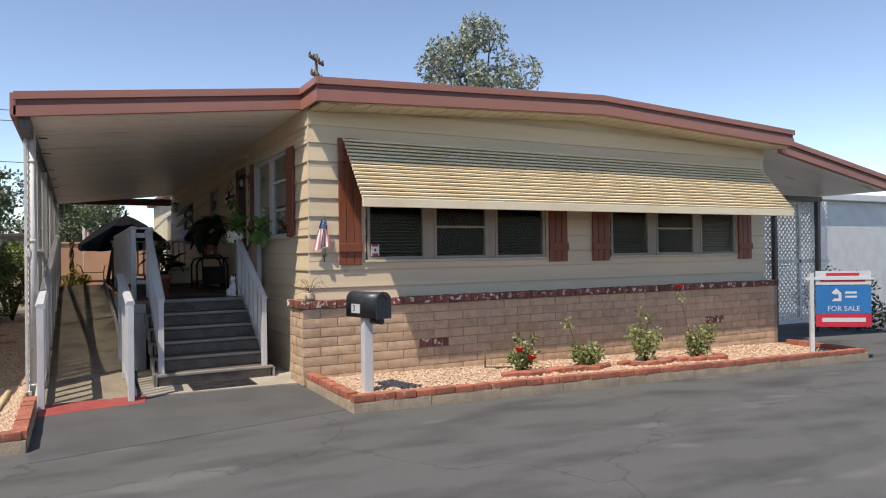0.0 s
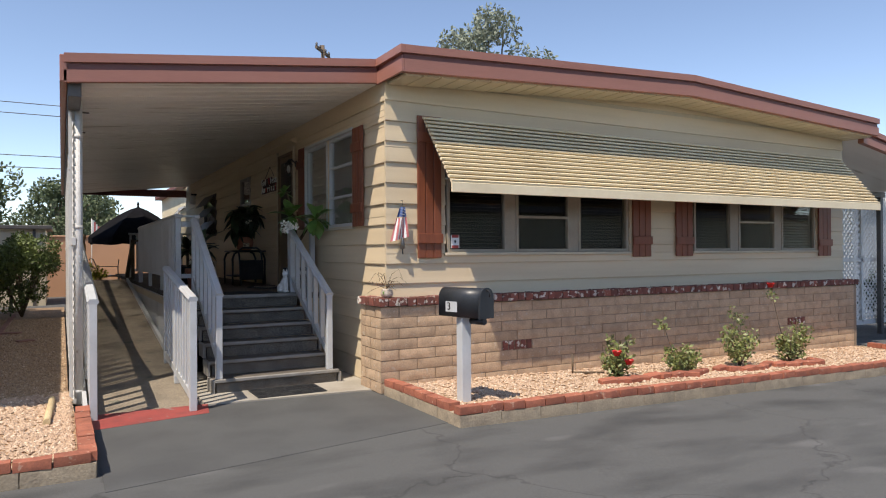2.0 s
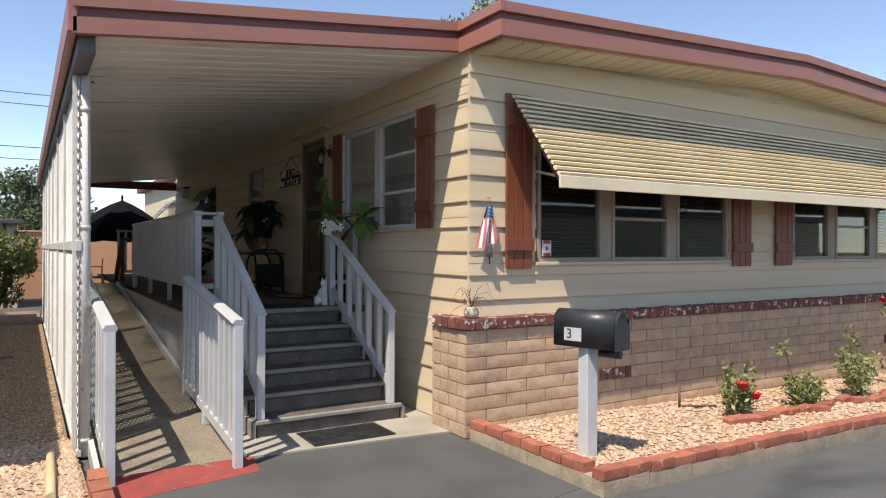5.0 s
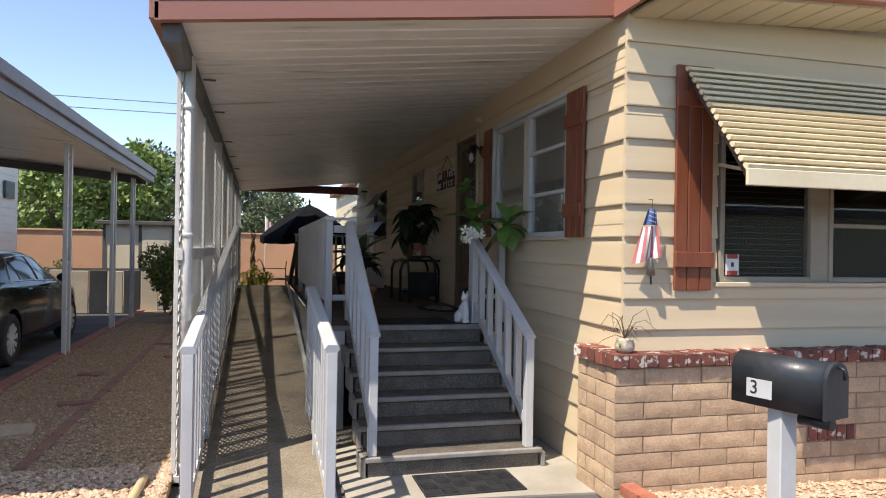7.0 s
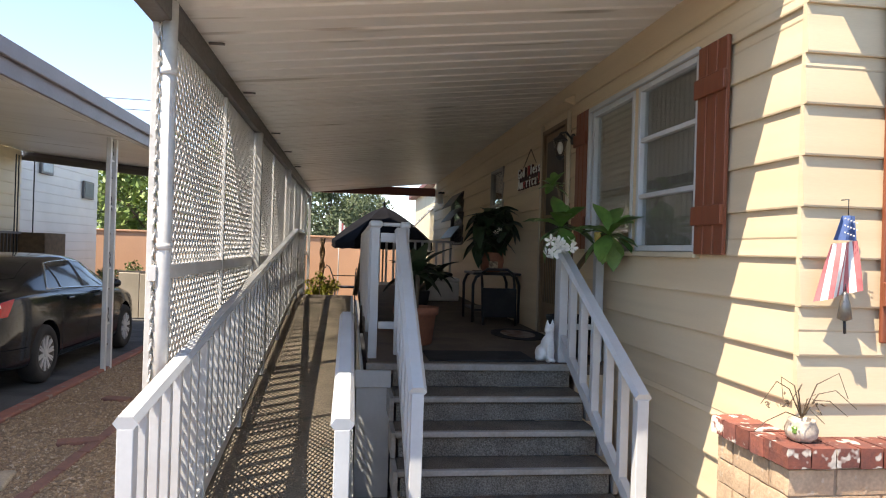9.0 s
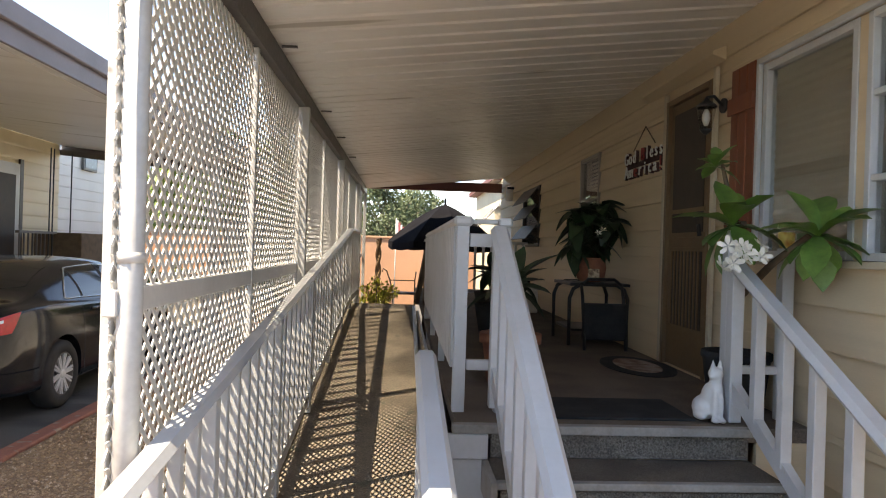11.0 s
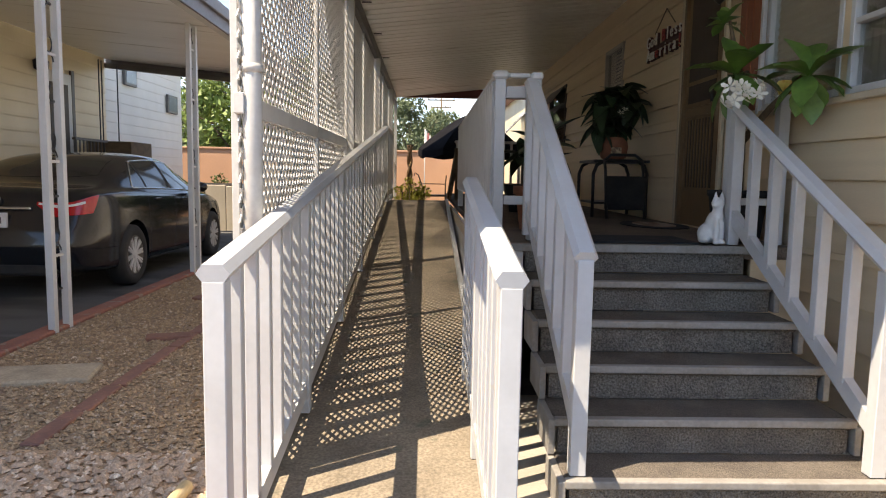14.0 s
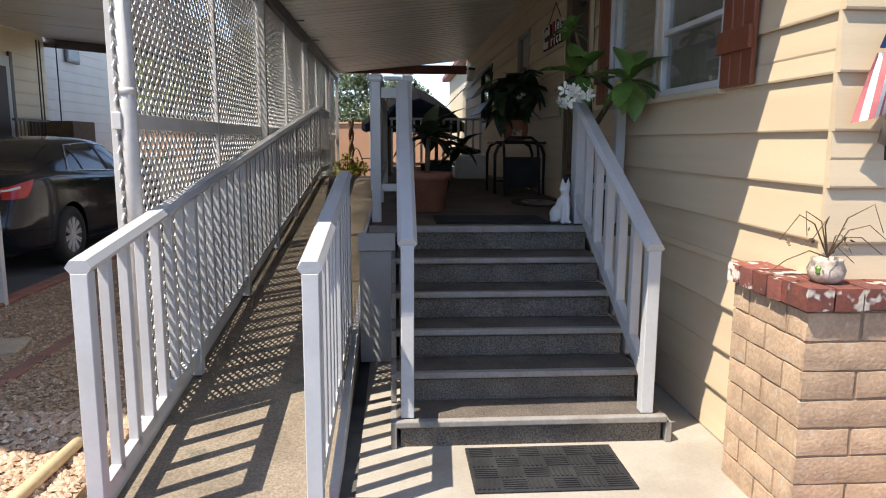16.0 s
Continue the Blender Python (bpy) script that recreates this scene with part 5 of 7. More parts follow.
for xx in (1.84, 1.96, 2.08, 2.2, 2.28):
    part("slat", box(xx - 0.04, xx + 0.04, 12.44, 13.06, 1.405, 1.43, 0.004), M_BLACK, sd)
part("shelf", box(1.82, 2.28, 12.46, 13.04, 1.02, 1.04, 0.004), M_BLACK, sd)
ch = thing("folded_chair", (1.78, 12.2, 0.9), "black folding chair leaning by the side table", "chair")
for xx in (1.86, 2.2):
    bm = bmesh.new()
    tube(bm, [(xx, 12.15, 0.9), (xx, 12.25, 1.32), (xx, 12.3, 1.42)], 0.014, 8)
    part("leg", bm, M_BLACK, ch)
part("seat", box(1.85, 2.21, 12.17, 12.22, 0.98, 1.28, 0.01), M_RUBBER, ch)
bm = bmesh.new()
tube(bm, [(1.86, 12.3, 1.42), (1.92, 12.31, 1.47), (2.14, 12.31, 1.47), (2.2, 12.3, 1.42)], 0.014, 8)
part("back_hoop", bm, M_BLACK, ch)
pp2 = thing("potted_plant", (2.05, 12.72, 1.43), "dark leafy plant in an orange face pot", "plant")
bm = bmesh.new()
lathe(bm, [(0.085, 0.0), (0.12, 0.03), (0.135, 0.12), (0.125, 0.19), (0.135, 0.20), (0.135, 0.215), (0.11, 0.215), (0.10, 0.17), (0.02, 0.17)], (2.05, 12.72, 1.432), 20)
pot = part("pot", bm, M_TERRA, pp2)
part("face_patch", box(1.99, 2.09, 12.578, 12.59, 1.47, 1.55, 0.004), mat("pale_face", (0.62, 0.50, 0.33), (0.2, 0.12, 0.08), rough=0.6, scale=34, fine=60, var=0.1, bump=0), pp2, "pale painted face on the pot")
dk = [leaf_mesh(0.17 + 0.02 * k, 0.155, 0.9, M_LEAF_D, 20 + k, 0.75) for k in range(4)]
rosette(pp2, (2.05, 12.72, 1.80), 38, dk, 5, (-30, 75))
rosette(pp2, (2.03, 12.70, 2.02), 26, dk, 6, (-20, 75))
for k, (dx, dy, z) in enumerate(((-0.13, -0.10, 1.92), (0.12, -0.12, 1.95), (-0.10, 0.10, 2.04), (0.08, -0.02, 2.10), (-0.14, -0.06, 1.74))):
    rosette(pp2, (2.05 + dx, 12.72 + dy, z), 14, dk, 30 + k, (-60, 50))
bm = bmesh.new()
for k in range(7):
    a = k * 0.9
    tube(bm, [(2.05 + 0.04 * math.cos(a), 12.72 + 0.04 * math.sin(a), 1.60), (2.05 + 0.07 * math.cos(a), 12.72 + 0.07 * math.sin(a), 2.0)], 0.007, 6)
part("stem", bm, M_STEM, pp2)
for k in range(2):
    flower(pp2, (2.03 + 0.04 * k, 12.45, 1.86 + 0.03 * k), 0.035, 90 + k)

# ---- big pot at the corner of the deck ----
tp_ = thing("potted_plant", (1.03, 10.75, 0.9), "leafy plant in a terracotta tub on the deck", "plant")
bm = bmesh.new()
lathe(bm, [(0.12, 0.0), (0.135, 0.01), (0.165, 0.24), (0.185, 0.245), (0.185, 0.30), (0.16, 0.30), (0.155, 0.25), (0.02, 0.25)], (1.03, 10.75, 0.897), 22)
part("pot", bm, M_TERRA, tp_)
bn = [leaf_mesh(0.24 + 0.03 * k, 0.125, 0.45, M_LEAF_D, 30 + k, 1.0) for k in range(4)]
rosette(tp_, (1.03, 10.75, 1.45), 11, bn, 7, (-15, 75))
bm = bmesh.new()
tube(bm, [(1.03, 10.75, 1.14), (1.04, 10.76, 1.47)], 0.02, 8)
part("stem", bm, M_STEM, tp_)
tp2 = thing("potted_plant", (1.25, 13.2, 0.9), "tall leafy plant in a dark tub on the porch", "plant")
bm = bmesh.new()
lathe(bm, [(0.13, 0.0), (0.18, 0.28), (0.15, 0.28), (0.02, 0.25)], (1.25, 13.2, 0.897), 20)
part("pot", bm, M_RUBBER, tp2)
rosette(tp2, (1.25, 13.2, 1.45), 14, bn, 8, (-25, 70))
rosette(tp2, (1.55, 13.6, 1.35), 9, bn, 9, (-25, 60))
bm = bmesh.new()
tube(bm, [(1.25, 13.2, 1.14), (1.25, 13.2, 1.47)], 0.02, 8)
tube(bm, [(1.25, 13.2, 1.14), (1.5, 13.55, 1.36)], 0.016, 8)
part("stem", bm, M_STEM, tp2)
bkt = thing("bucket", (1.45, 15.3, 0.9), "dark grey bucket on the porch", "bucket")
bm = bmesh.new()
lathe(bm, [(0.13, 0.0), (0.165, 0.26), (0.175, 0.27), (0.15, 0.27), (0.12, 0.02)], (1.45, 15.3, 0.897), 18)
part("body", bm, M_BEAM, bkt)
co = thing("cooler", (1.9, 15.55, 0.9), "white ice chest with dark bags on its lid", "cooler")
part("body", box(1.66, 2.12, 15.4, 15.75, 0.897, 1.18, 0.015, 2), M_CERAMIC, co)
part("lid", box(1.65, 2.13, 15.39, 15.76, 1.183, 1.24, 0.015, 2), M_CERAMIC, co)
for xx in (1.655, 2.125):
    part("handle", box(xx - 0.012, xx + 0.012, 15.5, 15.65, 1.08, 1.12, 0.004), M_BEAM, co)
bm = bmesh.new()
blob(bm, (1.88, 15.57, 1.285), (0.17, 0.12, 0.05))
tagged(part("bag", bm, M_RUBBER), "crumpled dark bag lying on the cooler", "bag")

# ---- wall lamps, sign, doorbell plate ----
wl = thing("wall_lamp", (WX - 0.03, 10.80, 2.62), "black coach lamp with clear glass by the door", "wall lamp")
bm = bmesh.new()
lathe(bm, [(0.05, 0.0), (0.05, 0.015)], (0, 0, 0), 16)
bm.transform(pose(WX - 0.026, 10.80, 2.66, 0, -90, 0))
part("backplate", bm, M_BLACK, wl)
bm = bmesh.new()
tube(bm, [(WX - 0.04, 10.80, 2.66), (WX - 0.10, 10.80, 2.72), (WX - 0.15, 10.80, 2.71)], 0.011, 8)
part("arm", bm, M_BLACK, wl)
bm = bmesh.new()
lathe(bm, [(0.012, 0.71), (0.02, 0.69), (0.06, 0.66), (0.072, 0.645), (0.068, 0.64)], (WX - 0.15, 10.80, 2.0), 8)
part("cap", bm, M_BLACK, wl)
bm = bmesh.new()
lathe(bm, [(0.066, 0.638), (0.042, 0.50), (0.036, 0.495)], (WX - 0.15, 10.80, 2.0), 8)
part("glass", bm, glass("lamp_glass", (0.9, 0.9, 0.88), 1.5, 0.05), wl)
bm = bmesh.new()
lathe(bm, [(0.012, 0.52), (0.028, 0.56), (0.026, 0.60), (0.012, 0.63)], (WX - 0.15, 10.80, 2.0), 10)
part("bulb", bm, M_CERAMIC, wl)
bm = bmesh.new()
lathe(bm, [(0.044, 0.497), (0.03, 0.48), (0.008, 0.46)], (WX - 0.15, 10.80, 2.0), 8)
part("base", bm, M_BLACK, wl)
wl.scale = (0.92, 0.92, 0.92)
wl.location.z -= 0.04
wl2 = thing("wall_lamp", (WX - 0.03, 18.9, 2.7), "small white cylinder wall lamp", "wall lamp")
part("mount", box(WX - 0.14, WX - 0.022, 18.86, 18.94, 2.78, 2.82), M_BLACK, wl2)
bm = bmesh.new()
lathe(bm, [(0.05, 0.0), (0.062, 0.02), (0.062, 0.2), (0.03, 0.21)], (WX - 0.10, 18.9, 2.57), 14)
part("shade", bm, M_CERAMIC, wl2)
ss = thing("hanging_sign", (WX - 0.03, 12.15, 2.4), "hanging cut-letter wooden sign in white and red", "sign")
M_SIGNRED = mat("letter_red", (0.42, 0.06, 0.05), (0.36, 0.05, 0.045), rough=0.6, scale=9, fine=40, var=0.1, bump=0)
M_SIGNDARK = mat("letter_edge", (0.09, 0.035, 0.03), (0.07, 0.03, 0.026), rough=0.7, scale=9, fine=40, var=0.1, bump=0)
for txt, z, red in (("God Bless", 2.500, "B"), ("America!", 2.385, "e!")):
    for k, c in enumerate(txt):
        if c != " ":
            y = 12.62 - (k + 0.5) * 0.90 / len(txt)
            text("letter_back", c, 0.165, pose(WX - 0.034, y, z - 0.004, 90, 0, -90), M_SIGNDARK, ss, 0.012)
            text("letter", c, 0.148, pose(WX - 0.050, y, z, 90, 0, -90), M_SIGNRED if c in red else M_CERAMIC, ss, 0.004)
part("backing_bar", box(WX - 0.032, WX - 0.024, 11.74, 12.60, 2.42, 2.46), M_SIGNDARK, ss)
bm = bmesh.new()
tube(bm, [(WX - 0.04, 12.42, 2.56), (WX - 0.03, 12.17, 2.73), (WX - 0.04, 11.92, 2.56)], 0.005, 6)
part("cord", bm, M_STEM, ss)

# ---- small flag and chime at the front corner ----
fl = thing("small_flag", (2.50, 7.79, 1.6), "small striped flag hanging from a hook", "flag")
M_FRED = mat("flag_red", (0.56, 0.17, 0.17), (0.50, 0.14, 0.14), rough=0.8, scale=12, fine=60, var=0.08, bump=0.1)
M_FBLUE = mat("flag_blue", (0.075, 0.13, 0.30), (0.06, 0.11, 0.26), rough=0.8, scale=12, fine=60, var=0.08, bump=0.1)
for k in range(9):
    u0, u1 = k / 9, (k + 1) / 9
    bm = bmesh.new()
    seg = 6
    rows_ = []
    for i in range(seg + 1):
        f = i / seg
        row = []
        for u in (u0, u1):
            x = 2.475 + (u - 0.5) * (0.06 + 0.135 * f) - 0.035 * f
            row.append(bm.verts.new((x, 7.765 + 0.016 * math.sin(u * 9 + f * 2), 1.845 - 0.30 * f - 0.05 * (1 - u) * f)))
        rows_.append(row)
    for i in range(seg):
        if i >= 2:
            bm.faces.new((rows_[i][0], rows_[i][1], rows_[i + 1][1], rows_[i + 1][0]))
    part("stripe", bm, M_FRED if k % 2 == 0 else M_CERAMIC, fl)
    bm = bmesh.new()
    vs = [[bm.verts.new(v) for v in ((2.475 + (u0 - 0.5) * w - 0.012 * q, 7.762 + 0.012 * math.sin(u0 * 9), 1.845 - 0.1 * q), (2.475 + (u1 - 0.5) * w - 0.012 * q, 7.762 + 0.012 * math.sin(u1 * 9), 1.845 - 0.1 * q))] for q, w in ((0, 0.06), (1, 0.107))]
    bm.faces.new((vs[0][0], vs[0][1], vs[1][1], vs[1][0]))
    part("canton", bm, M_FBLUE, fl, "blue starred field")
rr = random.Random(4)
for k in range(14):
    x, z = 2.448 + 0.013 * (k % 5), 1.832 - 0.028 * (k // 5) - 0.004 * (k % 5)
    part("star", box(x - 0.003, x + 0.003, 7.745, 7.747, z - 0.003, z + 0.003), M_CERAMIC, fl)
bm = bmesh.new()
tube(bm, [(2.475, 7.805, 1.91), (2.475, 7.765, 1.91), (2.475, 7.765, 1.84)], 0.003, 6)
part("hook", bm, M_BLACK, fl)
wc = thing("wind_chime", (2.49, 7.78, 1.45), "small pewter angel wind chime under the flag", "wind chime")
bm = bmesh.new()
lathe(bm, [(0.004, 0.12), (0.012, 0.11), (0.014, 0.09), (0.02, 0.07), (0.028, 0.01), (0.006, 0.0)], (2.475, 7.77, 1.42), 10)
part("angel", bm, mat("pewter", (0.24, 0.23, 0.21), (0.17, 0.16, 0.15), rough=0.35, metal=0.8, scale=20, fine=60, var=0.1), wc)
bm = bmesh.new()
tube(bm, [(2.475, 7.77, 1.54), (2.475, 7.77, 1.57)], 0.002, 5)
tube(bm, [(2.475, 7.77, 1.42), (2.478, 7.77, 1.37)], 0.006, 6)
part("cord", bm, M_BLACK, wc)
st2 = thing("window_sticker", (3.09, 7.83, 1.42), "small red and white notice in the window corner", "sticker")
part("card", box(3.06, 3.16, FY - 0.027, FY - 0.024, 1.43, 1.57), M_CERAMIC, st2)
part("band", box(3.07, 3.15, FY - 0.030, FY - 0.0275, 1.43, 1.46), M_SIGNRED, st2)
part("band", box(3.07, 3.15, FY - 0.030, FY - 0.0275, 1.54, 1.57), M_SIGNRED, st2)
part("emblem", box(3.10, 3.12, FY - 0.030, FY - 0.0275, 1.485, 1.515), M_BLACK, st2)
# ---- pot with dry twigs on the brick cap ----
tw = thing("twig_pot", (2.30, 7.80, 0.94), "small pale clay pot of dry trailing twigs", "plant pot")
bm = bmesh.new()
lathe(bm, [(0.045, 0.0), (0.068, 0.02), (0.075, 0.055), (0.06, 0.09), (0.064, 0.10), (0.05, 0.10), (0.045, 0.07), (0.01, 0.07)], (2.30, 7.77, 0.942), 16)
bmesh.ops.scale(bm, vec=(0.85, 0.85, 0.85), space=Matrix.Translation((-2.30, -7.77, -0.942)), verts=bm.verts)
part("pot", bm, mat("chalky_clay", (0.60, 0.52, 0.42), (0.46, 0.38, 0.30), rough=0.8, scale=30, fine=80, var=0.15, bump=0.3), tw)
part("band", box(2.243, 2.266, 7.73, 7.755, 0.975, 1.005, 0.006), M_LEAF, tw, "green patch")
rr = random.Random(12)
for k in range(9):
    bm = bmesh.new()
    a, r0 = rr.uniform(0, 6.28), rr.uniform(0.10, 0.20)
    h = rr.uniform(-0.05, 0.20)
    tube(bm, [(2.30, 7.77, 1.03), (2.30 + r0 * 0.4 * math.cos(a), 7.77 + r0 * 0.3 * math.sin(a) - 0.02, 1.08 + h * 0.6), (2.30 + r0 * 0.9 * math.cos(a + 0.4), 7.74 + r0 * 0.4 * math.sin(a) - 0.03, 1.07 + h), (2.30 + r0 * 1.3 * math.cos(a + 0.2), 7.73 + r0 * 0.4 * math.sin(a) - 0.03, 1.02 + h * 0.7)], [0.0028, 0.0024, 0.002, 0.0014], 5)
    part("twig", bm, M_STEM, tw)
me = scatter_leaves(26, [(2.28, 7.74, 1.08, 0.09), (2.16, 7.74, 1.1, 0.04)], 0.022, 4)
leaf_part("leaves", me, M_STEM, tw)


# ---- roses ----
def rose_bush(x, y, h, spread, seed, blooms=(), tall=()):
    rnd = random.Random(seed)
    z = fall(x) + 0.085
    rb_ = thing("rose_bush", (x, y, z), "small green rose bush in the gravel bed", "rose bush", "roses in the front bed")
    cs = []
    for k in range(9):
        a, f = rnd.uniform(0, 6.28), rnd.uniform(0.5, 1)
        tip = (x + math.cos(a) * spread * f, y + math.sin(a) * spread * 0.7 * f, z + h * rnd.uniform(0.45, 1.0))
        bm = bmesh.new()
        tube(bm, [(x, y, z), ((x + tip[0]) / 2 + 0.02, (y + tip[1]) / 2, z + (tip[2] - z) * 0.6), tip], [0.007, 0.005, 0.003], 5)
        part("stem", bm, M_STEM, rb_)
        for q in range(3):
            t = 0.45 + 0.27 * q
            cs.append((x + (tip[0] - x) * t, y + (tip[1] - y) * t, z + (tip[2] - z) * t, spread * 0.34))
    for tx, ty, tz in tall:
        bm = bmesh.new()
        tube(bm, [(x, y, z), (x + tx * 0.6, y + ty * 0.6, z + tz * 0.55), (x + tx, y + ty, z + tz)], [0.007, 0.005, 0.003], 5)
        part("stem", bm, M_STEM, rb_)
        cs.append((x + tx, y + ty, z + tz - 0.05, 0.06))
        cs.append((x + tx * 0.9, y + ty * 0.9, z + tz * 0.85, 0.05))
    leaf_part("leaves", scatter_leaves(820, cs, 0.056, seed), M_ROSELEAF, rb_)
    for bx_, by_, bz in blooms:
        bm = bmesh.new()
        for s in range(3):
            rad = 0.052 - 0.012 * s
            for k in range(5):
                a = 2 * math.pi * (k + 0.5 * s) / 5
                c = Vector((x + bx_, y + by_, z + bz))
                o = Vector((math.cos(a), math.sin(a), 0))
                t = Vector((-math.sin(a), math.cos(a), 0))
                vs = [bm.verts.new(c + o * rad * p + t * rad * q + Vector((0, 0, rad * r_))) for p, q, r_ in ((0.2, -0.4, -0.5), (0.2, 0.4, -0.5), (0.9, 0.6, 0.4), (1.0, 0, 0.65), (0.9, -0.6, 0.4))]
                bm.faces.new(vs)
        part("bloom", bm, M_ROSE, rb_, "red rose bloom")
    return rb_


rose_bush(4.62, 7.02, 0.34, 0.20, 1, blooms=((0.02, -0.16, 0.20), (-0.13, -0.14, 0.30)), tall=((0.22, 0.05, 0.42), (-0.02, 0.1, 0.44)))
rose_bush(5.52, 6.95, 0.30, 0.19, 2, tall=((-0.20, 0.1, 0.62),))
rose_bush(6.55, 7.0, 0.48, 0.26, 3, tall=((0.0, 0.1, 0.72), (0.18, 0.12, 0.62)))
rose_bush(7.50, 7.0, 0.42, 0.28, 4, blooms=((-0.22, 0.10, 0.98),), tall=((-0.22, 0.10, 0.95), (0.3, 0.1, 0.5)))
rr = random.Random(8)
for cx_, cy_, n_ in ((4.62, 6.82, 4), (5.45, 6.78, 6), (6.55, 6.78, 6), (7.45, 6.78, 7)):
    for k in range(n_):
        bm = box(-0.095, 0.095, -0.05, 0.05, 0, 0.065, 0.012)
        a = rr.uniform(-25, 25)
        x_ = cx_ + (k - n_ / 2) * 0.15 + rr.uniform(-0.02, 0.02)
        bm.transform(pose(x_, cy_ + rr.uniform(-0.04, 0.05) + 0.012 * (k - n_ / 2) ** 2, fall(x_) + 0.082, rr.uniform(-6, 6), rr.uniform(-6, 6), a))
        tagged(part("border_brick", bm, M_REDBRICK), "loose scalloped red edging brick around a rose", "brick", "rose bed border bricks")
bm = bmesh.new()
tube(bm, [(4.38, 7.45, 0.02), (4.38, 7.45, 0.26)], 0.011, 8)
tube(bm, [(4.38, 7.45, 0.06), (4.7, 7.3, 0.055)], 0.012, 6)
tagged(part("sprinkler_riser", bm, M_STEM), "thin brown sprinkler riser in the gravel", "sprinkler")



# ---- next lot: carport, house, car ----
M_NSIDE = mat("cream_siding", (0.76, 0.66, 0.46), (0.71, 0.61, 0.42), rough=0.5, scale=1.2, fine=60, var=0.03, bump=0.04)
M_NWHITE = mat("offwhite_siding", (0.66, 0.64, 0.60), (0.61, 0.59, 0.55), rough=0.5, scale=1.2, fine=60, var=0.03, bump=0.04)
M_NROOF = mat("plum_grey_fascia", (0.150, 0.130, 0.135), (0.125, 0.108, 0.112), rough=0.5, scale=2, fine=40, var=0.06, bump=0.03)
M_WALLP = mat("salmon_block_wall", (0.56, 0.315, 0.19), (0.51, 0.285, 0.172), rough=0.9, scale=0.8, fine=30, var=0.05, bump=0.15)
M_SHED = mat("cream_shed", (0.66, 0.58, 0.43), (0.60, 0.52, 0.38), rough=0.6, scale=1.5, fine=40, var=0.04, bump=0.05)
M_GREYPANEL = mat("charcoal_panel", (0.042, 0.044, 0.050), (0.034, 0.036, 0.042), rough=0.6, scale=3, fine=40, var=0.1, bump=0.1)
M_BUFF = mat("buff_panel", (0.47, 0.42, 0.34), (0.42, 0.37, 0.30), rough=0.7, scale=3, fine=40, var=0.06, bump=0.1)

nc = thing("carport", (-4, 14, 0), "neighbouring carport with plum fascia and pale ceiling", "carport", kind="structure")
NX0, NX1, NY0, NY1 = -5.75, -2.12, 7.6, 19.3
bm = bmesh.new()
extrude(bm, [(NX0, 3.30), (NX1, 2.965), (NX1, 3.02), (NX0, 3.36)], "y", NY0, NY1)
part("roof", bm, M_ROOFPAN, nc)
part("eave_beam", box(NX1 - 0.10, NX1 - 0.02, NY0, NY1, 2.87, 2.962, 0.004), M_PIPE, nc)
part("side_fascia", box(NX1 + 0.002, NX1 + 0.03, NY0, NY1 + 0.04, 2.86, 3.02, 0.004), M_NROOF, nc)
part("gutter_lip", box(NX1 + 0.032, NX1 + 0.075, NY0, NY1 + 0.05, 2.99, 3.12, 0.006), M_NROOF, nc)
bm = bmesh.new()
extrude(bm, [(NX0, 3.20), (NX1, 2.88), (NX1, 3.05), (NX0, 3.37)], "y", NY1 + 0.002, NY1 + 0.06)
part("end_fascia", bm, M_NROOF, nc)
bm = bmesh.new()
extrude(bm, [(NX0, 3.13), (NX1 - 0.1, 2.80), (NX1 - 0.1, 2.885), (NX0, 3.215)], "y", NY1 - 0.16, NY1 - 0.05)
part("end_beam", bm, M_BEAM, nc)


def scroll_post(y):
    """A pair of white tubes with iron scrolls between them."""
    p = thing("carport_post", (-2.435, y, 0.05), "white twin-tube carport post with iron scrolls", "post", "carport posts")
    for dy in (-0.10, 0.10):
        part("tube", box(-2.462, -2.408, y + dy - 0.027, y + dy + 0.027, 0.05, 2.90, 0.004), M_WHITE, p)
    for z in (0.62, 1.30, 2.06, 2.62):
        part("tie_plate", box(-2.440, -2.430, y - 0.072, y + 0.072, z, z + 0.02), M_WHITE, p)
    z = 0.32
    k = 0
    while z < 2.7:
        bm = bmesh.new()
        sg = 1 if k % 2 else -1
        pts = []
        for i in range(15):
            a = i / 14
            pts.append((-2.435, y + sg * (0.048 * math.cos(a * 7.5) * (1 - 0.35 * a)), z + 0.055 * a * 2.6 + 0.030 * math.sin(a * 7.5)))
        tube(bm, pts, 0.0055, 5)
        part("scroll", bm, M_BLACK, p)
        z += 0.34
        k += 1
    return p


for y in (11.15, 14.14, 17.1, 19.0):
    scroll_post(y)

nd = thing("neighbour_house", (-7.5, 12, 0), "cream lap-sided neighbouring home behind the carport", "house")
wall = part("wall", box(-11, -5.72, 5.0, 19.15, 0, 3.26), M_NSIDE, nd)
for k in range(13):
    z = 0.5 + k * 0.215
    bm = bmesh.new()
    extrude(bm, [(-5.718, z), (-5.704, z), (-5.698, z + 0.02), (-5.698, z + 0.06), (-5.712, z + 0.2145), (-5.718, z + 0.2145)], "y", 5.0, 19.15)
    part("siding_board", bm, M_NSIDE, nd)
dd = part("door", box(-5.69, -5.66, 17.05, 17.85, 0.75, 2.80, 0.004), M_WHITE, nd, "white storm door")
part("pane", box(-5.659, -5.652, 17.17, 17.72, 1.0, 2.62), M_SCREEN, dd)
part("handle", box(-5.655, -5.63, 17.10, 17.13, 1.70, 1.80), M_BLACK, dd)
part("casing", box(-5.70, -5.66, 17.86, 17.95, 0.75, 2.88), M_AWN_D, nd)
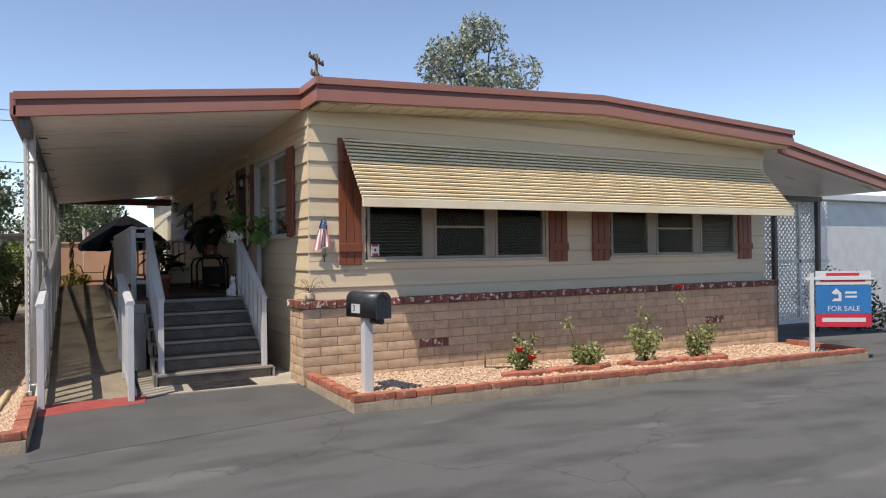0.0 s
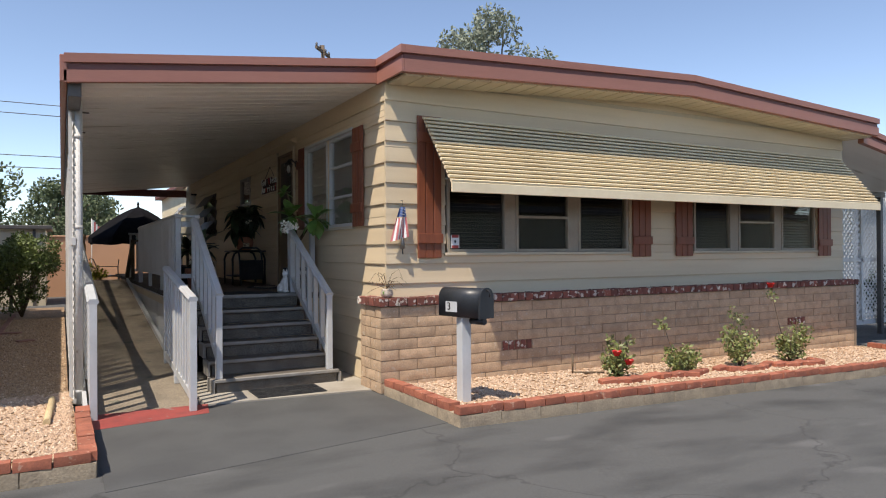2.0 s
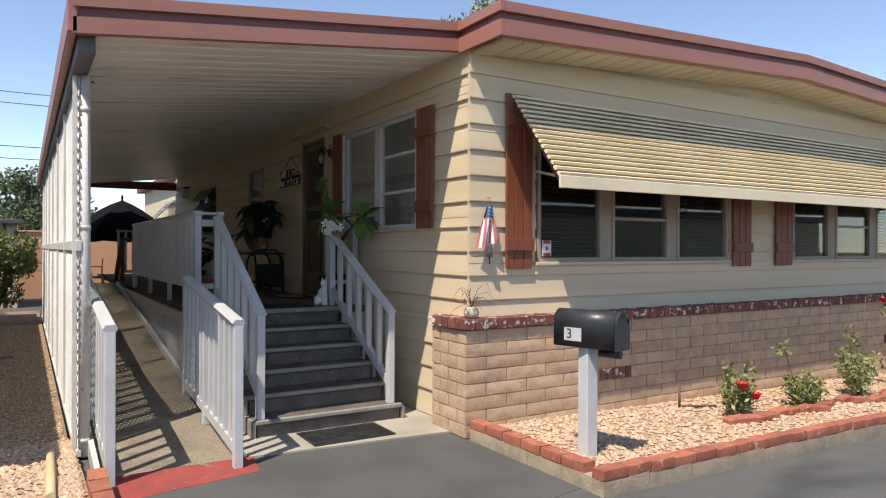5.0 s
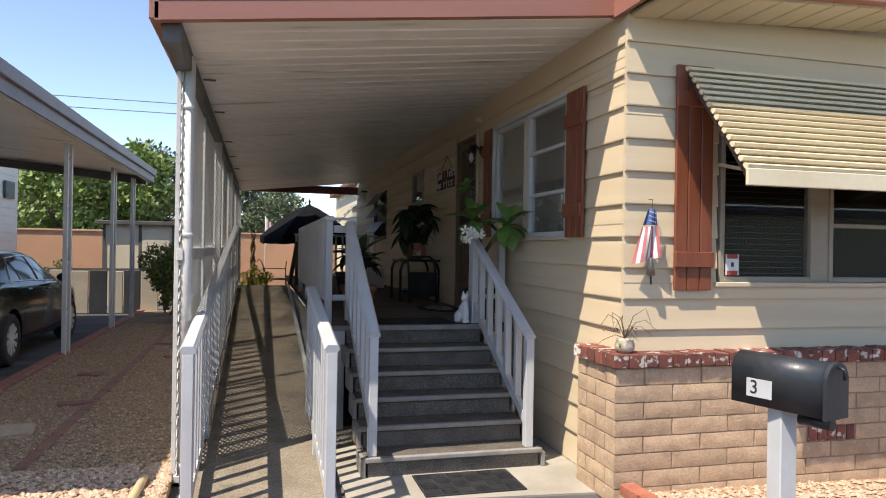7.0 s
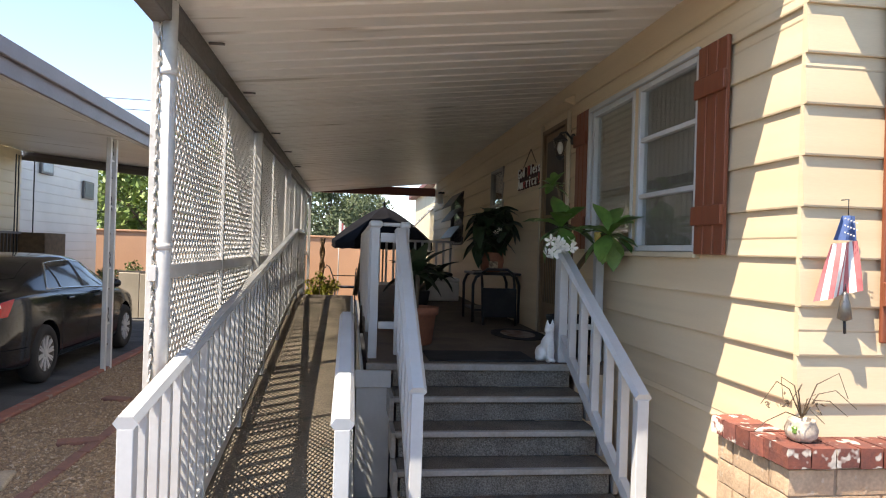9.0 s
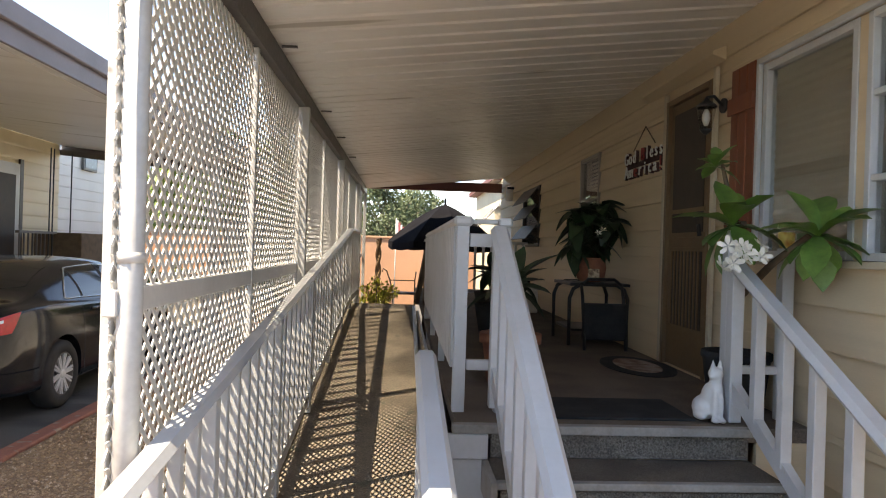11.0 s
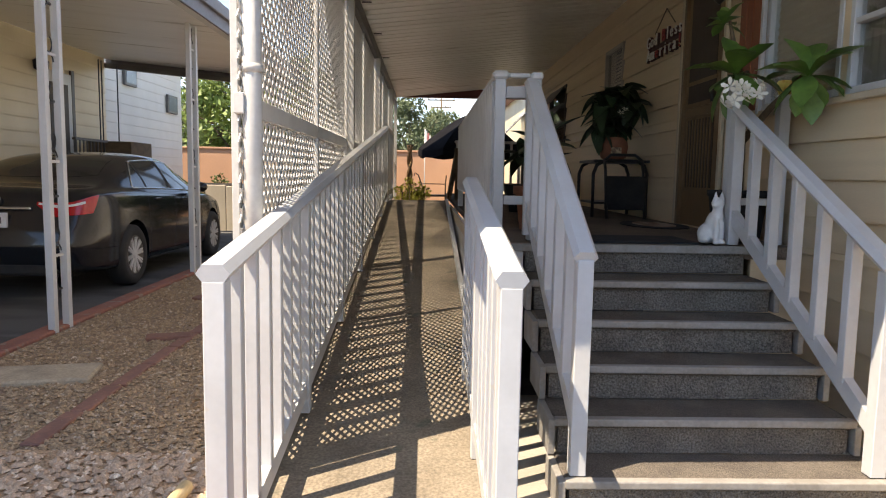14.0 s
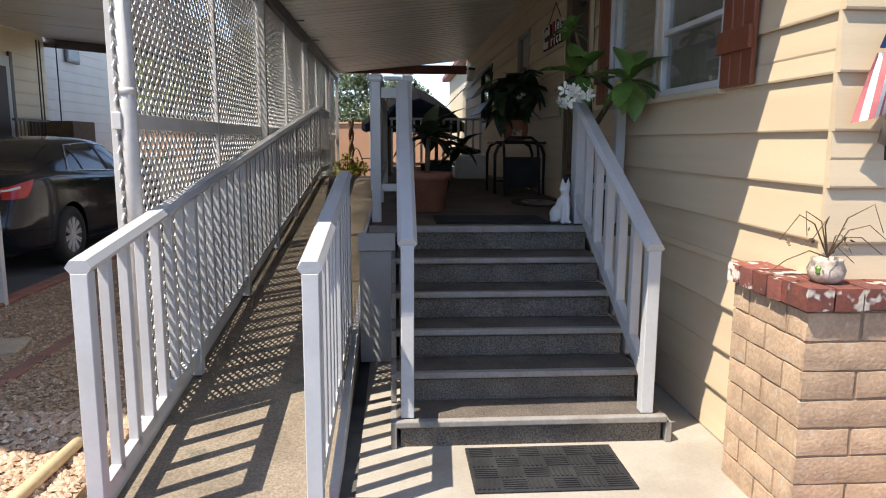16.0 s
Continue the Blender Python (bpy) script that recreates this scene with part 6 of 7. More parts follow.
part("shutter", box(-5.69, -5.66, 12.9, 13.25, 1.55, 2.65, 0.004), M_AWN_D, nd, "dark brown shutter")
part("porch_box", box(-5.66, -4.9, 18.3, 19.2, 0.7, 1.75, 0.01), M_STEM, nd, "brown equipment box")
for y in (18.05, 18.15, 18.75):
    bm = bmesh.new()
    tube(bm, [(-5.3, y, 0.75), (-5.3, y, 3.1)], 0.012, 6)
    part("porch_rod", bm, M_BLACK, nd)
for k in range(9):
    part("rail_bar", box(-5.31, -5.29, 17.2 + k * 0.12, 17.22 + k * 0.12, 0.9, 1.72), M_BEAM, nd)
part("rail_top", box(-5.33, -5.27, 17.15, 18.25, 1.72, 1.76), M_BEAM, nd)
bm = bmesh.new()
lathe(bm, [(0.05, 0.0), (0.10, 0.04), (0.11, 0.16), (0.05, 0.2)], (-5.6, 16.85, 2.72), 10)
part("lamp", bm, M_BLACK, nd)
nb = thing("neighbour_house", (-10, 26, 0), "tall off-white house with small square windows", "house")
part("wall", box(-14, -6.2, 19.3, 24.5, 0, 3.72), M_NWHITE, nb)
part("roof", box(-14.2, -6.1, 19.2, 24.6, 3.722, 3.80, 0.01), M_NWHITE, nb)
for k in range(17):
    z = 0.1 + k * 0.212
    bm = bmesh.new()
    extrude(bm, [(-6.198, z), (-6.190, z), (-6.186, z + 0.02), (-6.195, z + 0.2115), (-6.198, z + 0.2115)], "y", 19.3, 24.5)
    part("siding_board", bm, M_NWHITE, nb)
for y0, y1, z0, z1 in ((21.0, 21.6, 3.05, 3.45), (23.4, 24.05, 2.68, 3.12)):
    wn = part("window", box(-6.172, -6.12, y0, y1, z0, z1, 0.004), M_BEAM, nb, "small dark framed window")
    part("pane", box(-6.118, -6.112, y0 + 0.05, y1 - 0.05, z0 + 0.05, z1 - 0.05), mat("grey_pane", (0.16, 0.18, 0.20), (0.13, 0.15, 0.17), rough=0.2, scale=3, fine=20, var=0.04, bump=0), wn)

# ---- sedan ----
M_CAR = mat("charcoal_car_paint", (0.011, 0.013, 0.017), (0.013, 0.015, 0.019), rough=0.12, scale=3, fine=300, var=0.06, bump=0.0, metal=0.0, coat=0.15)
M_CARGLASS = mat("car_glass", (0.018, 0.022, 0.024), (0.02, 0.024, 0.026), rough=0.04, scale=3, fine=30, var=0.02, bump=0, spec=0.8)
M_CHROME = mat("chrome", (0.72, 0.73, 0.74), (0.66, 0.67, 0.68), rough=0.16, metal=1.0, scale=6, fine=40, var=0.03, bump=0)
M_TYRE = mat("tyre", (0.022, 0.022, 0.023), (0.03, 0.03, 0.03), rough=0.8, scale=10, fine=60, var=0.15, bump=0.2)
M_RIM = mat("wheel_silver", (0.66, 0.67, 0.69), (0.58, 0.59, 0.61), rough=0.35, metal=0.25, scale=10, fine=60, var=0.05, bump=0)
M_TAIL = mat("tail_red", (0.55, 0.008, 0.012), (0.46, 0.006, 0.010), rough=0.15, scale=20, fine=60, var=0.1, bump=0, coat=1.0)
CXC, CY0 = -3.83, 12.60
car = thing("car", (CXC, CY0 + 2.4, 0), "dark charcoal sedan parked in the next driveway", "car")


def glide(keys, x):
    """A smooth curve through (place, value) keys."""
    xs = [k[0] for k in keys]
    vs = [k[1] for k in keys]
    x = min(max(x, xs[0]), xs[-1])
    i = min(max([j for j in range(len(xs)) if xs[j] <= x][-1], 0), len(xs) - 2)

    def slope(j):
        if j in (0, len(xs) - 1):
            return 0.0 if j else (vs[1] - vs[0]) / (xs[1] - xs[0])
        a, b = (vs[j] - vs[j - 1]) / (xs[j] - xs[j - 1]), (vs[j + 1] - vs[j]) / (xs[j + 1] - xs[j])
        return 0.0 if a * b <= 0 else 2 * a * b / (a + b)

    h = xs[i + 1] - xs[i]
    f = (x - xs[i]) / h
    return ((1 + 2 * f) * (1 - f) ** 2 * vs[i] + f * (1 - f) ** 2 * h * slope(i) + f * f * (3 - 2 * f) * vs[i + 1] + f * f * (f - 1) * h * slope(i + 1))


CAR_W = [(0, 0.69), (0.03, 0.765), (0.10, 0.835), (0.28, 0.885), (0.7, 0.905), (1.3, 0.912), (2.8, 0.912), (3.6, 0.90), (4.2, 0.865), (4.6, 0.77), (4.76, 0.64), (4.81, 0.50)]
CAR_T = [(0, 1.02), (0.05, 1.055), (0.14, 1.082), (0.34, 1.095), (0.52, 1.105), (0.66, 1.14), (1.0, 1.305), (1.3, 1.405), (1.6, 1.448), (2.1, 1.468), (2.5, 1.448), (2.8, 1.38), (3.2, 1.20), (3.55, 1.04), (3.75, 0.99), (4.2, 0.91), (4.6, 0.78), (4.76, 0.66), (4.81, 0.56)]
CAR_B = [(0, 0.95), (0.1, 0.99), (0.3, 1.02), (0.8, 1.045), (1.4, 1.03), (2.2, 1.0), (3.2, 0.965), (3.7, 0.93), (4.2, 0.85), (4.6, 0.71), (4.81, 0.5)]
CAR_L = [(0, 0.38), (0.05, 0.31), (0.2, 0.26), (0.6, 0.22), (4.2, 0.20), (4.7, 0.28), (4.81, 0.36)]


def car_point(y, u, sx=1):
    """A point of the car's skin: y metres from its tail, u from the sill (0) over the belt (6) and the roof rail (8) to the top's middle (10)."""
    hw, T, B, L = glide(CAR_W, y), glide(CAR_T, y), glide(CAR_B, y), glide(CAR_L, y)
    T = max(T, B + 0.012)
    c = min(max((T - B - 0.07) / 0.30, 0), 1)
    we, ze = 0.80 * hw * (1 - c) + 0.615 * c, T - 0.018 - 0.042 * c
    bx6, h = 0.925 * hw, B - L
    ctl = [(0.80 * hw, L), (0.955 * hw, L + 0.035), (0.985 * hw, L + 0.22 * h), (hw, L + 0.50 * h), (0.992 * hw, L + 0.76 * h), (0.965 * hw, B - 0.035), (bx6, B),
           ((bx6 + we) / 2 + 0.022 * c, (B + ze) / 2 + 0.01 * c), (we, ze), (0.60 * we, T - 0.010), (0.0, T)]
    i = min(int(u), 9)
    f = u - i
    p = [ctl[max(i - 1, 0)], ctl[i], ctl[i + 1], ctl[i + 2] if i < 9 else (-ctl[9][0], ctl[9][1])]
    x, z = [0.5 * (2 * b + (d - a) * f + (2 * a - 5 * b + 4 * d - e) * f * f + (3 * b - a - 3 * d + e) * f ** 3) for a, b, d, e in zip(*p)]
    return Vector((CXC + sx * max(x, 0), CY0 + y + car_tail(z) * max(0, 1 - y / 0.7) ** 2, z))


def car_tail(z):
    """How far the tail leans in at a height."""
    return 0.15 * min(max((z - 0.66) / 0.42, 0), 1) - 0.035 * math.exp(-((z - 0.52) / 0.09) ** 2)


def car_normal(y, u, sx):
    a = car_point(min(y + 0.01, 4.8), u, sx) - car_point(max(y - 0.01, 0), u, sx)
    b = car_point(y, min(u + 0.05, 10), sx) - car_point(y, max(u - 0.05, 0), sx)
    n = a.cross(b).normalized()
    return -n if n.dot(car_point(y, u, sx) - Vector((CXC, CY0 + y, 0.75))) < 0 else n


def car_patch(bm, sx, u0, u1, rear, front, lift, nu=6, ny=12):
    """A sheet lying on the skin between two heights; rear and front give its ends for f from 0 (low) to 1 (high). Returns its outline."""
    grid = []
    for i in range(nu + 1):
        f = i / nu
        u, a, b = u0 + (u1 - u0) * f, rear(f), front(f)
        grid.append([bm.verts.new(car_point(a + (b - a) * j / ny, u, sx) + car_normal(a + (b - a) * j / ny, u, sx) * lift) for j in range(ny + 1)])
    for i in range(nu):
        for j in range(ny):
            q = (grid[i][j], grid[i][j + 1], grid[i + 1][j + 1], grid[i + 1][j])
            bm.faces.new(q if sx > 0 else tuple(reversed(q))).smooth = True
    return [v.co.copy() for v in grid[0] + [r[-1] for r in grid[1:]] + list(reversed(grid[-1][:-1])) + [r[0] for r in reversed(grid[:-1])]]


bm = bmesh.new()
stations = [0, 0.015, 0.035, 0.065, 0.10, 0.15, 0.21] + [0.28 + 0.07 * k for k in range(62)] + [4.65, 4.70, 4.74, 4.77, 4.795, 4.81]
us = [k / 3 for k in range(31)]
rings = [[bm.verts.new(car_point(y, u, 1)) for u in us] + [bm.verts.new(car_point(y, u, -1)) for u in reversed(us[:-1])] for y in stations]
n = len(rings[0])
for r0, r1 in zip(rings, rings[1:]):
    for k in range(n):
        bm.faces.new((r0[k], r0[(k + 1) % n], r1[(k + 1) % n], r1[k])).smooth = True
for ring, flip in ((rings[0], True), (rings[-1], False)):
    for k in range(30):
        q = [ring[k], ring[k + 1], ring[n - 2 - k], ring[n - 1 - k]]
        q = [v for i, v in enumerate(q) if v not in q[:i]]
        if len(q) > 2:
            bm.faces.new(list(reversed(q)) if flip else q)
bmesh.ops.recalc_face_normals(bm, faces=list(bm.faces))
me = mesh_of(bm, M_CAR, "body")
tmp = bpy.data.objects.new("tmp", me)
scene.collection.objects.link(tmp)
cut = bmesh.new()
for y in (1.07, 3.87):
    for sx in (-1, 1):
        r = bmesh.ops.create_cone(cut, segments=48, radius1=0.378, radius2=0.378, depth=0.5, cap_ends=True, matrix=pose(CXC + sx * 0.88, CY0 + y, 0.345, 0, 90, 0))
cutter = bpy.data.objects.new("cut", mesh_of(cut, M_TYRE, "cut"))
scene.collection.objects.link(cutter)
bo = tmp.modifiers.new("b", "BOOLEAN")
bo.object, bo.operation, bo.solver = cutter, "DIFFERENCE", "EXACT"
bpy.context.view_layer.update()
me2 = bpy.data.meshes.new_from_object(tmp.evaluated_get(bpy.context.evaluated_depsgraph_get()))
bpy.data.objects.remove(tmp)
bpy.data.objects.remove(cutter)
me2.materials.clear()
me2.materials.append(M_CAR)
me2.set_sharp_from_angle(angle=radians(35))
body = part("body", me2, M_CAR, car)
part("underbody", box(CXC - 0.60, CXC + 0.60, CY0 + 0.3, CY0 + 4.5, 0.20, 0.5), M_TYRE, car)
for nm, y0, y1, nar in (("rear_window", 0.74, 1.36, 0.10), ("windscreen", 2.74, 3.50, 0.05)):
    bm = bmesh.new()
    for sx in (-1, 1):
        car_patch(bm, sx, 8.25, 10, lambda f: y0 + nar * (1 - f) ** 2, lambda f: y1 - 0.03 * (1 - f) ** 2, 0.003, 8, 14)
    bmesh.ops.remove_doubles(bm, verts=list(bm.verts), dist=0.001)
    part(nm, bm, M_CARGLASS, car, "dark tinted glass")
for sx in (-1, 1):
    bm = bmesh.new()
    rim_pts = car_patch(bm, sx, 6.22, 7.80, lambda f: 1.20 + 0.30 * f ** 1.3, lambda f: 3.30 - 0.66 * f, 0.003, 8, 26)
    part("side_window", bm, M_CARGLASS, car, "dark tinted glass")
    bm = bmesh.new()
    tube(bm, rim_pts, 0.0095, 6)
    part("window_trim", bm, M_CHROME, car, "thin chrome window surround")
    bm = bmesh.new()
    car_patch(bm, sx, 6.22, 7.80, lambda f: 2.26 - 0.10 * f, lambda f: 2.36 - 0.14 * f, 0.006, 6, 2)
    part("door_pillar", bm, M_TYRE, car)
    bm = bmesh.new()
    car_patch(bm, sx, 6.22, 7.80, lambda f: 1.56 - 0.02 * f - 0.08 * f * f, lambda f: 1.60 - 0.02 * f - 0.08 * f * f, 0.006, 6, 2)
    part("window_divider", bm, M_TYRE, car)
    for y0, y1 in ((1.47, 1.60), (2.30, 2.27), (3.34, 3.34)):
        bm = bmesh.new()
        car_patch(bm, sx, 1.2, 6.1, lambda f: y0 + (y1 - y0) * (1 - f) ** 3 * (1 if y0 > 2 else 0) + (0.14 * max(0, 0.45 - f) if y0 < 2 else 0), lambda f: y0 + 0.008 + (y1 - y0) * (1 - f) ** 3 * (1 if y0 > 2 else 0) + (0.14 * max(0, 0.45 - f) if y0 < 2 else 0), 0.0012, 14, 1)
        part("door_gap", bm, M_TYRE, car)
    for y in (1.66, 2.52):
        q = car_point(y + 0.09, 4.6, sx)
        h = part("door_handle", box(q.x - 0.02, q.x + 0.02, q.y - 0.09, q.y + 0.09, q.z - 0.014, q.z + 0.014, 0.011, 2), M_CAR, car)
        part("handle_edge", box(q.x + sx * 0.021 - 0.001, q.x + sx * 0.021 + 0.001, q.y - 0.075, q.y + 0.075, q.z - 0.001, q.z + 0.006), M_CHROME, h)
    bm = bmesh.new()
    car_patch(bm, sx, 1.00, 1.18, lambda f: 1.50, lambda f: 3.45, 0.004, 2, 20)
    part("sill_trim", bm, M_CHROME, car, "bright sill strip")
    bm = bmesh.new()
    blob(bm, (CXC + sx * 0.985, CY0 + 3.02, 1.045), (0.10, 0.06, 0.068))
    part("mirror", bm, M_CAR, car)
    bm = bmesh.new()
    car_patch(bm, sx, 1.25, 2.35, lambda f: 0.02, lambda f: 0.66 - 0.02 * f, 0.012, 4, 16)
    part("bumper_corner", bm, M_CAR, car)
    # tail lamp: it wraps from the tail round to the flank
    bm = bmesh.new()
    car_patch(bm, sx, 4.05, 5.30, lambda f: 0.0, lambda f: 0.18 + 0.16 * f, 0.008, 6, 10)
    f = [bm.verts.new((CXC + sx * x, CY0 + car_tail(z) - 0.010, z)) for x, z in ((0.40, 0.915), (0.52, 0.83), (0.66, 0.79), (0.675, 0.90), (0.66, 0.935), (0.40, 0.945))]
    b2 = [bm.verts.new(v.co + Vector((0, 0.05, 0))) for v in f]
    bm.faces.new(f if sx > 0 else list(reversed(f)))
    for k in range(6):
        bm.faces.new((f[k], b2[k], b2[(k + 1) % 6], f[(k + 1) % 6]))
    lamp = part("tail_lamp", bm, M_TAIL, car, "red tail lamp with a clear band")
    bm = bmesh.new()
    car_patch(bm, sx, 4.72, 4.95, lambda f: 0.0, lambda f: 0.10, 0.011, 2, 6)
    f = [bm.verts.new((CXC + sx * x, CY0 + car_tail(z) - 0.014, z)) for x, z in ((0.42, 0.918), (0.67, 0.878), (0.67, 0.908), (0.42, 0.938))]
    bm.faces.new(f if sx > 0 else list(reversed(f)))
    part("clear_band", bm, M_CERAMIC, lamp, "clear white lens band")
part("plate", box(CXC - 0.16, CXC + 0.16, CY0 - 0.004, CY0 + 0.03, 0.70, 0.84, 0.004), M_CERAMIC, car, "white licence plate")
for k in range(6):
    part("plate_bar", box(CXC - 0.125 + k * 0.042, CXC - 0.095 + k * 0.042, CY0 - 0.0065, CY0 - 0.0045, 0.74, 0.80), M_BEAM, car)
part("trunk_trim", box(CXC - 0.36, CXC + 0.36, CY0 + 0.045, CY0 + 0.11, 0.865, 0.895, 0.010), M_CHROME, car)
bm = bmesh.new()
tube(bm, [(CXC + 0.062 * math.cos(a * 0.3927), CY0 + 0.082 + 0.02 * math.sin(a * 0.3927), 0.955 + 0.042 * math.sin(a * 0.3927)) for a in range(17)], 0.008, 6)
part("trunk_badge", bm, M_CHROME, car)
part("rear_valance", box(CXC - 0.58, CXC + 0.58, CY0 + 0.01, CY0 + 0.12, 0.25, 0.36, 0.02), M_TYRE, car)
for sx in (-1, 1):
    for y in (1.07, 3.87):
        wt = part("wheel", bmesh.new(), M_TYRE, car)
        bm = bmesh.new()
        lathe(bm, [(0.21, -0.10), (0.30, -0.105), (0.328, -0.08), (0.335, 0.0), (0.328, 0.08), (0.30, 0.105), (0.215, 0.10), (0.205, 0.06), (0.205, -0.06)], (0, 0, 0), 32)
        T = pose(CXC + sx * 0.80, CY0 + y, 0.335, 0, 90 * sx, 0)
        bm.transform(T)
        part("tyre", bm, M_TYRE, wt)
        bm = bmesh.new()
        lathe(bm, [(0.205, 0.03), (0.215, 0.095), (0.195, 0.098), (0.185, 0.05), (0.06, 0.035), (0.02, 0.035)], (0, 0, 0), 32)
        bm.transform(T)
        part("rim", bm, M_BEAM, wt)
        for k in range(20):
            bm = bmesh.new()
            a = 2 * math.pi * k / 20
            o = 0.07 if k % 2 else -0.07
            beam(bm, (0.035 * math.cos(a), 0.035 * math.sin(a), 0.085), (0.198 * math.cos(a + o), 0.198 * math.sin(a + o), 0.094), 0.021, 0.016)
            bm.transform(T)
            part("spoke", bm, M_RIM, wt)
        bm = bmesh.new()
        lathe(bm, [(0.055, 0.06), (0.052, 0.092), (0.02, 0.10)], (0, 0, 0), 16)
        bm.transform(T)
        part("hub", bm, M_RIM, wt)

# ---- back of the lots ----
bw = bmesh.new()
bx(bw, -40, 45, 27.0, 27.2, -0.2, 1.93)
struct("wall_boundary", bw, M_WALLP, "salmon stucco boundary wall behind the lots", "wall")
struct("wall_cap", box(-40, 45, 26.96, 27.24, 1.932, 1.99, 0.01), M_WALLP, "salmon coping on the boundary wall", "wall")
sh = thing("garden_shed", (-2.35, 24, 0), "cream metal garden shed with a dark flat roof edge", "shed")
part("wall", box(-3.8, -0.9, 23.0, 25.5, 0, 2.06), M_SHED, sh)
part("roof", box(-3.95, -0.75, 22.85, 25.6, 2.062, 2.16, 0.01), M_BEAM, sh)
for x in (-3.8, -2.95, -2.15, -1.2):
    part("corner_trim", box(x, x + 0.07, 22.975, 22.998, 0, 2.06), M_BEAM, sh)
part("door", box(-2.86, -2.20, 22.96, 22.995, 0.05, 1.95, 0.004), M_SHED, sh)
part("latch", box(-2.28, -2.24, 22.94, 22.96, 0.95, 1.05), M_BLACK, sh)
pf = thing("panel_fence", (-3.3, 20.6, 0), "leaning buff and charcoal panels along a dark rail", "fence")
for k, (x, w, m) in enumerate(((-4.35, 0.42, M_BUFF), (-3.92, 0.34, M_BUFF), (-3.56, 0.36, M_GREYPANEL), (-3.18, 0.30, M_BUFF), (-2.86, 0.34, M_GREYPANEL), (-2.50, 0.36, M_BUFF))):
    bm = box(x, x + w, 20.55, 20.60, 0.02, 0.98 - 0.02 * (k % 2), 0.01)
    part("panel", bm, m, pf)
part("rail", box(-4.4, -1.55, 20.61, 20.66, 0.96, 1.02), M_BEAM, pf)
part("post", box(-1.60, -1.53, 20.60, 20.67, 0.0, 1.02), M_BEAM, pf)
for k, (x, y, a, w) in enumerate(((-1.75, 19.7, 20, 0.35), (-1.45, 19.9, -35, 0.5), (-1.95, 19.4, 60, 0.3))):
    bm = box(-w / 2, w / 2, -0.14, 0.14, 0, 0.02, 0.003)
    bm.transform(pose(x, y, 0.08 + 0.022 * k, 0, 0, a))
    tagged(part("board", bm, M_BUFF), "pale offcut board lying on the earth", "board", "offcut boards")


def bush(name, label, cx, cy, z, h, r, seed, material, n=2600, size=0.09, cat="bush"):
    b = thing(name, (cx, cy, z), label, cat)
    rnd = random.Random(seed)
    cs = []
    for k in range(16):
        a, f = rnd.uniform(0, 6.28), rnd.uniform(0.2, 1) ** 0.6
        tip = (cx + math.cos(a) * r * f * 0.75, cy + math.sin(a) * r * f * 0.75, z + h * rnd.uniform(0.25, 0.86))
        bm = bmesh.new()
        tube(bm, [(cx, cy, z), ((cx + tip[0]) / 2, (cy + tip[1]) / 2, z + (tip[2] - z) * 0.6), tip], [0.02, 0.013, 0.006], 5)
        part("stem", bm, M_STEM, b)
        cs.append((*tip, r * rnd.uniform(0.26, 0.42)))
    leaf_part("leaves", scatter_leaves(n, cs, size, seed), material, b)
    return b


bush("bush", "dense green shrub beside the lattice screen", -1.25, 18.4, 0.07, 1.75, 0.9, 3, M_BUSH, 9500, 0.08)
bush("bush", "lanky dark shrub by the panel fence", -1.95, 20.2, 0.07, 1.5, 0.32, 4, M_LEAF_D, 900, 0.08)
bush("bush", "dark hedge beside the far carport", 14.5, 9.3, -0.3, 1.2, 0.9, 5, M_LEAF_D, 3200, 0.08)
bush("bush", "dark shrub by the white neighbouring house", 13.2, 11.2, -0.3, 1.7, 0.9, 6, M_LEAF_D, 3000, 0.09)
bush("flowering_plant", "yellow-green leafy plant at the ramp's end", 0.0, 17.5, 0.0, 1.32, 0.34, 7, M_LIME, 1500, 0.07, "plant")
bush("bush", "bushy green shrub by the boundary wall", -4.7, 21.6, 0.0, 1.3, 0.6, 9, M_BUSH, 1800, 0.08)

# garden chair and umbrella behind the porch
gc = thing("garden_chair", (0.42, 18.6, 0.0), "scrolled dark iron garden chair", "chair")
for x in (0.22, 0.60):
    for y in (18.4, 18.75):
        bm = bmesh.new()
        tube(bm, [(x, y, 0), (x, y, 0.88)], 0.012, 6)
        part("leg", bm, M_BEAM, gc)
part("seat", box(0.2, 0.62, 18.38, 18.77, 0.88, 0.91, 0.006), M_BEAM, gc)
bm = bmesh.new()
tube(bm, [(0.22, 18.76, 0.9), (0.16, 18.80, 1.1), (0.10, 18.82, 1.26), (0.04, 18.82, 1.30), (0.02, 18.82, 1.24)], 0.012, 6)
tube(bm, [(0.60, 18.76, 0.9), (0.60, 18.80, 1.1), (0.62, 18.82, 1.26)], 0.012, 6)
tube(bm, [(0.16, 18.80, 1.1), (0.60, 18.80, 1.1)], 0.01, 6)
part("back", bm, M_BEAM, gc)
um = thing("garden_umbrella", (1.24, 21.2, 0), "large black open garden umbrella", "umbrella")
bm = bmesh.new()
tube(bm, [(1.24, 21.2, 0), (1.24, 21.2, 2.62)], 0.02, 8)
part("pole", bm, M_STEM, um)
M_CANOPY = mat("black_canvas", (0.010, 0.010, 0.012), (0.013, 0.013, 0.015), spec=0.05, rough=0.95, scale=4, fine=80, var=0.1, bump=0.1)
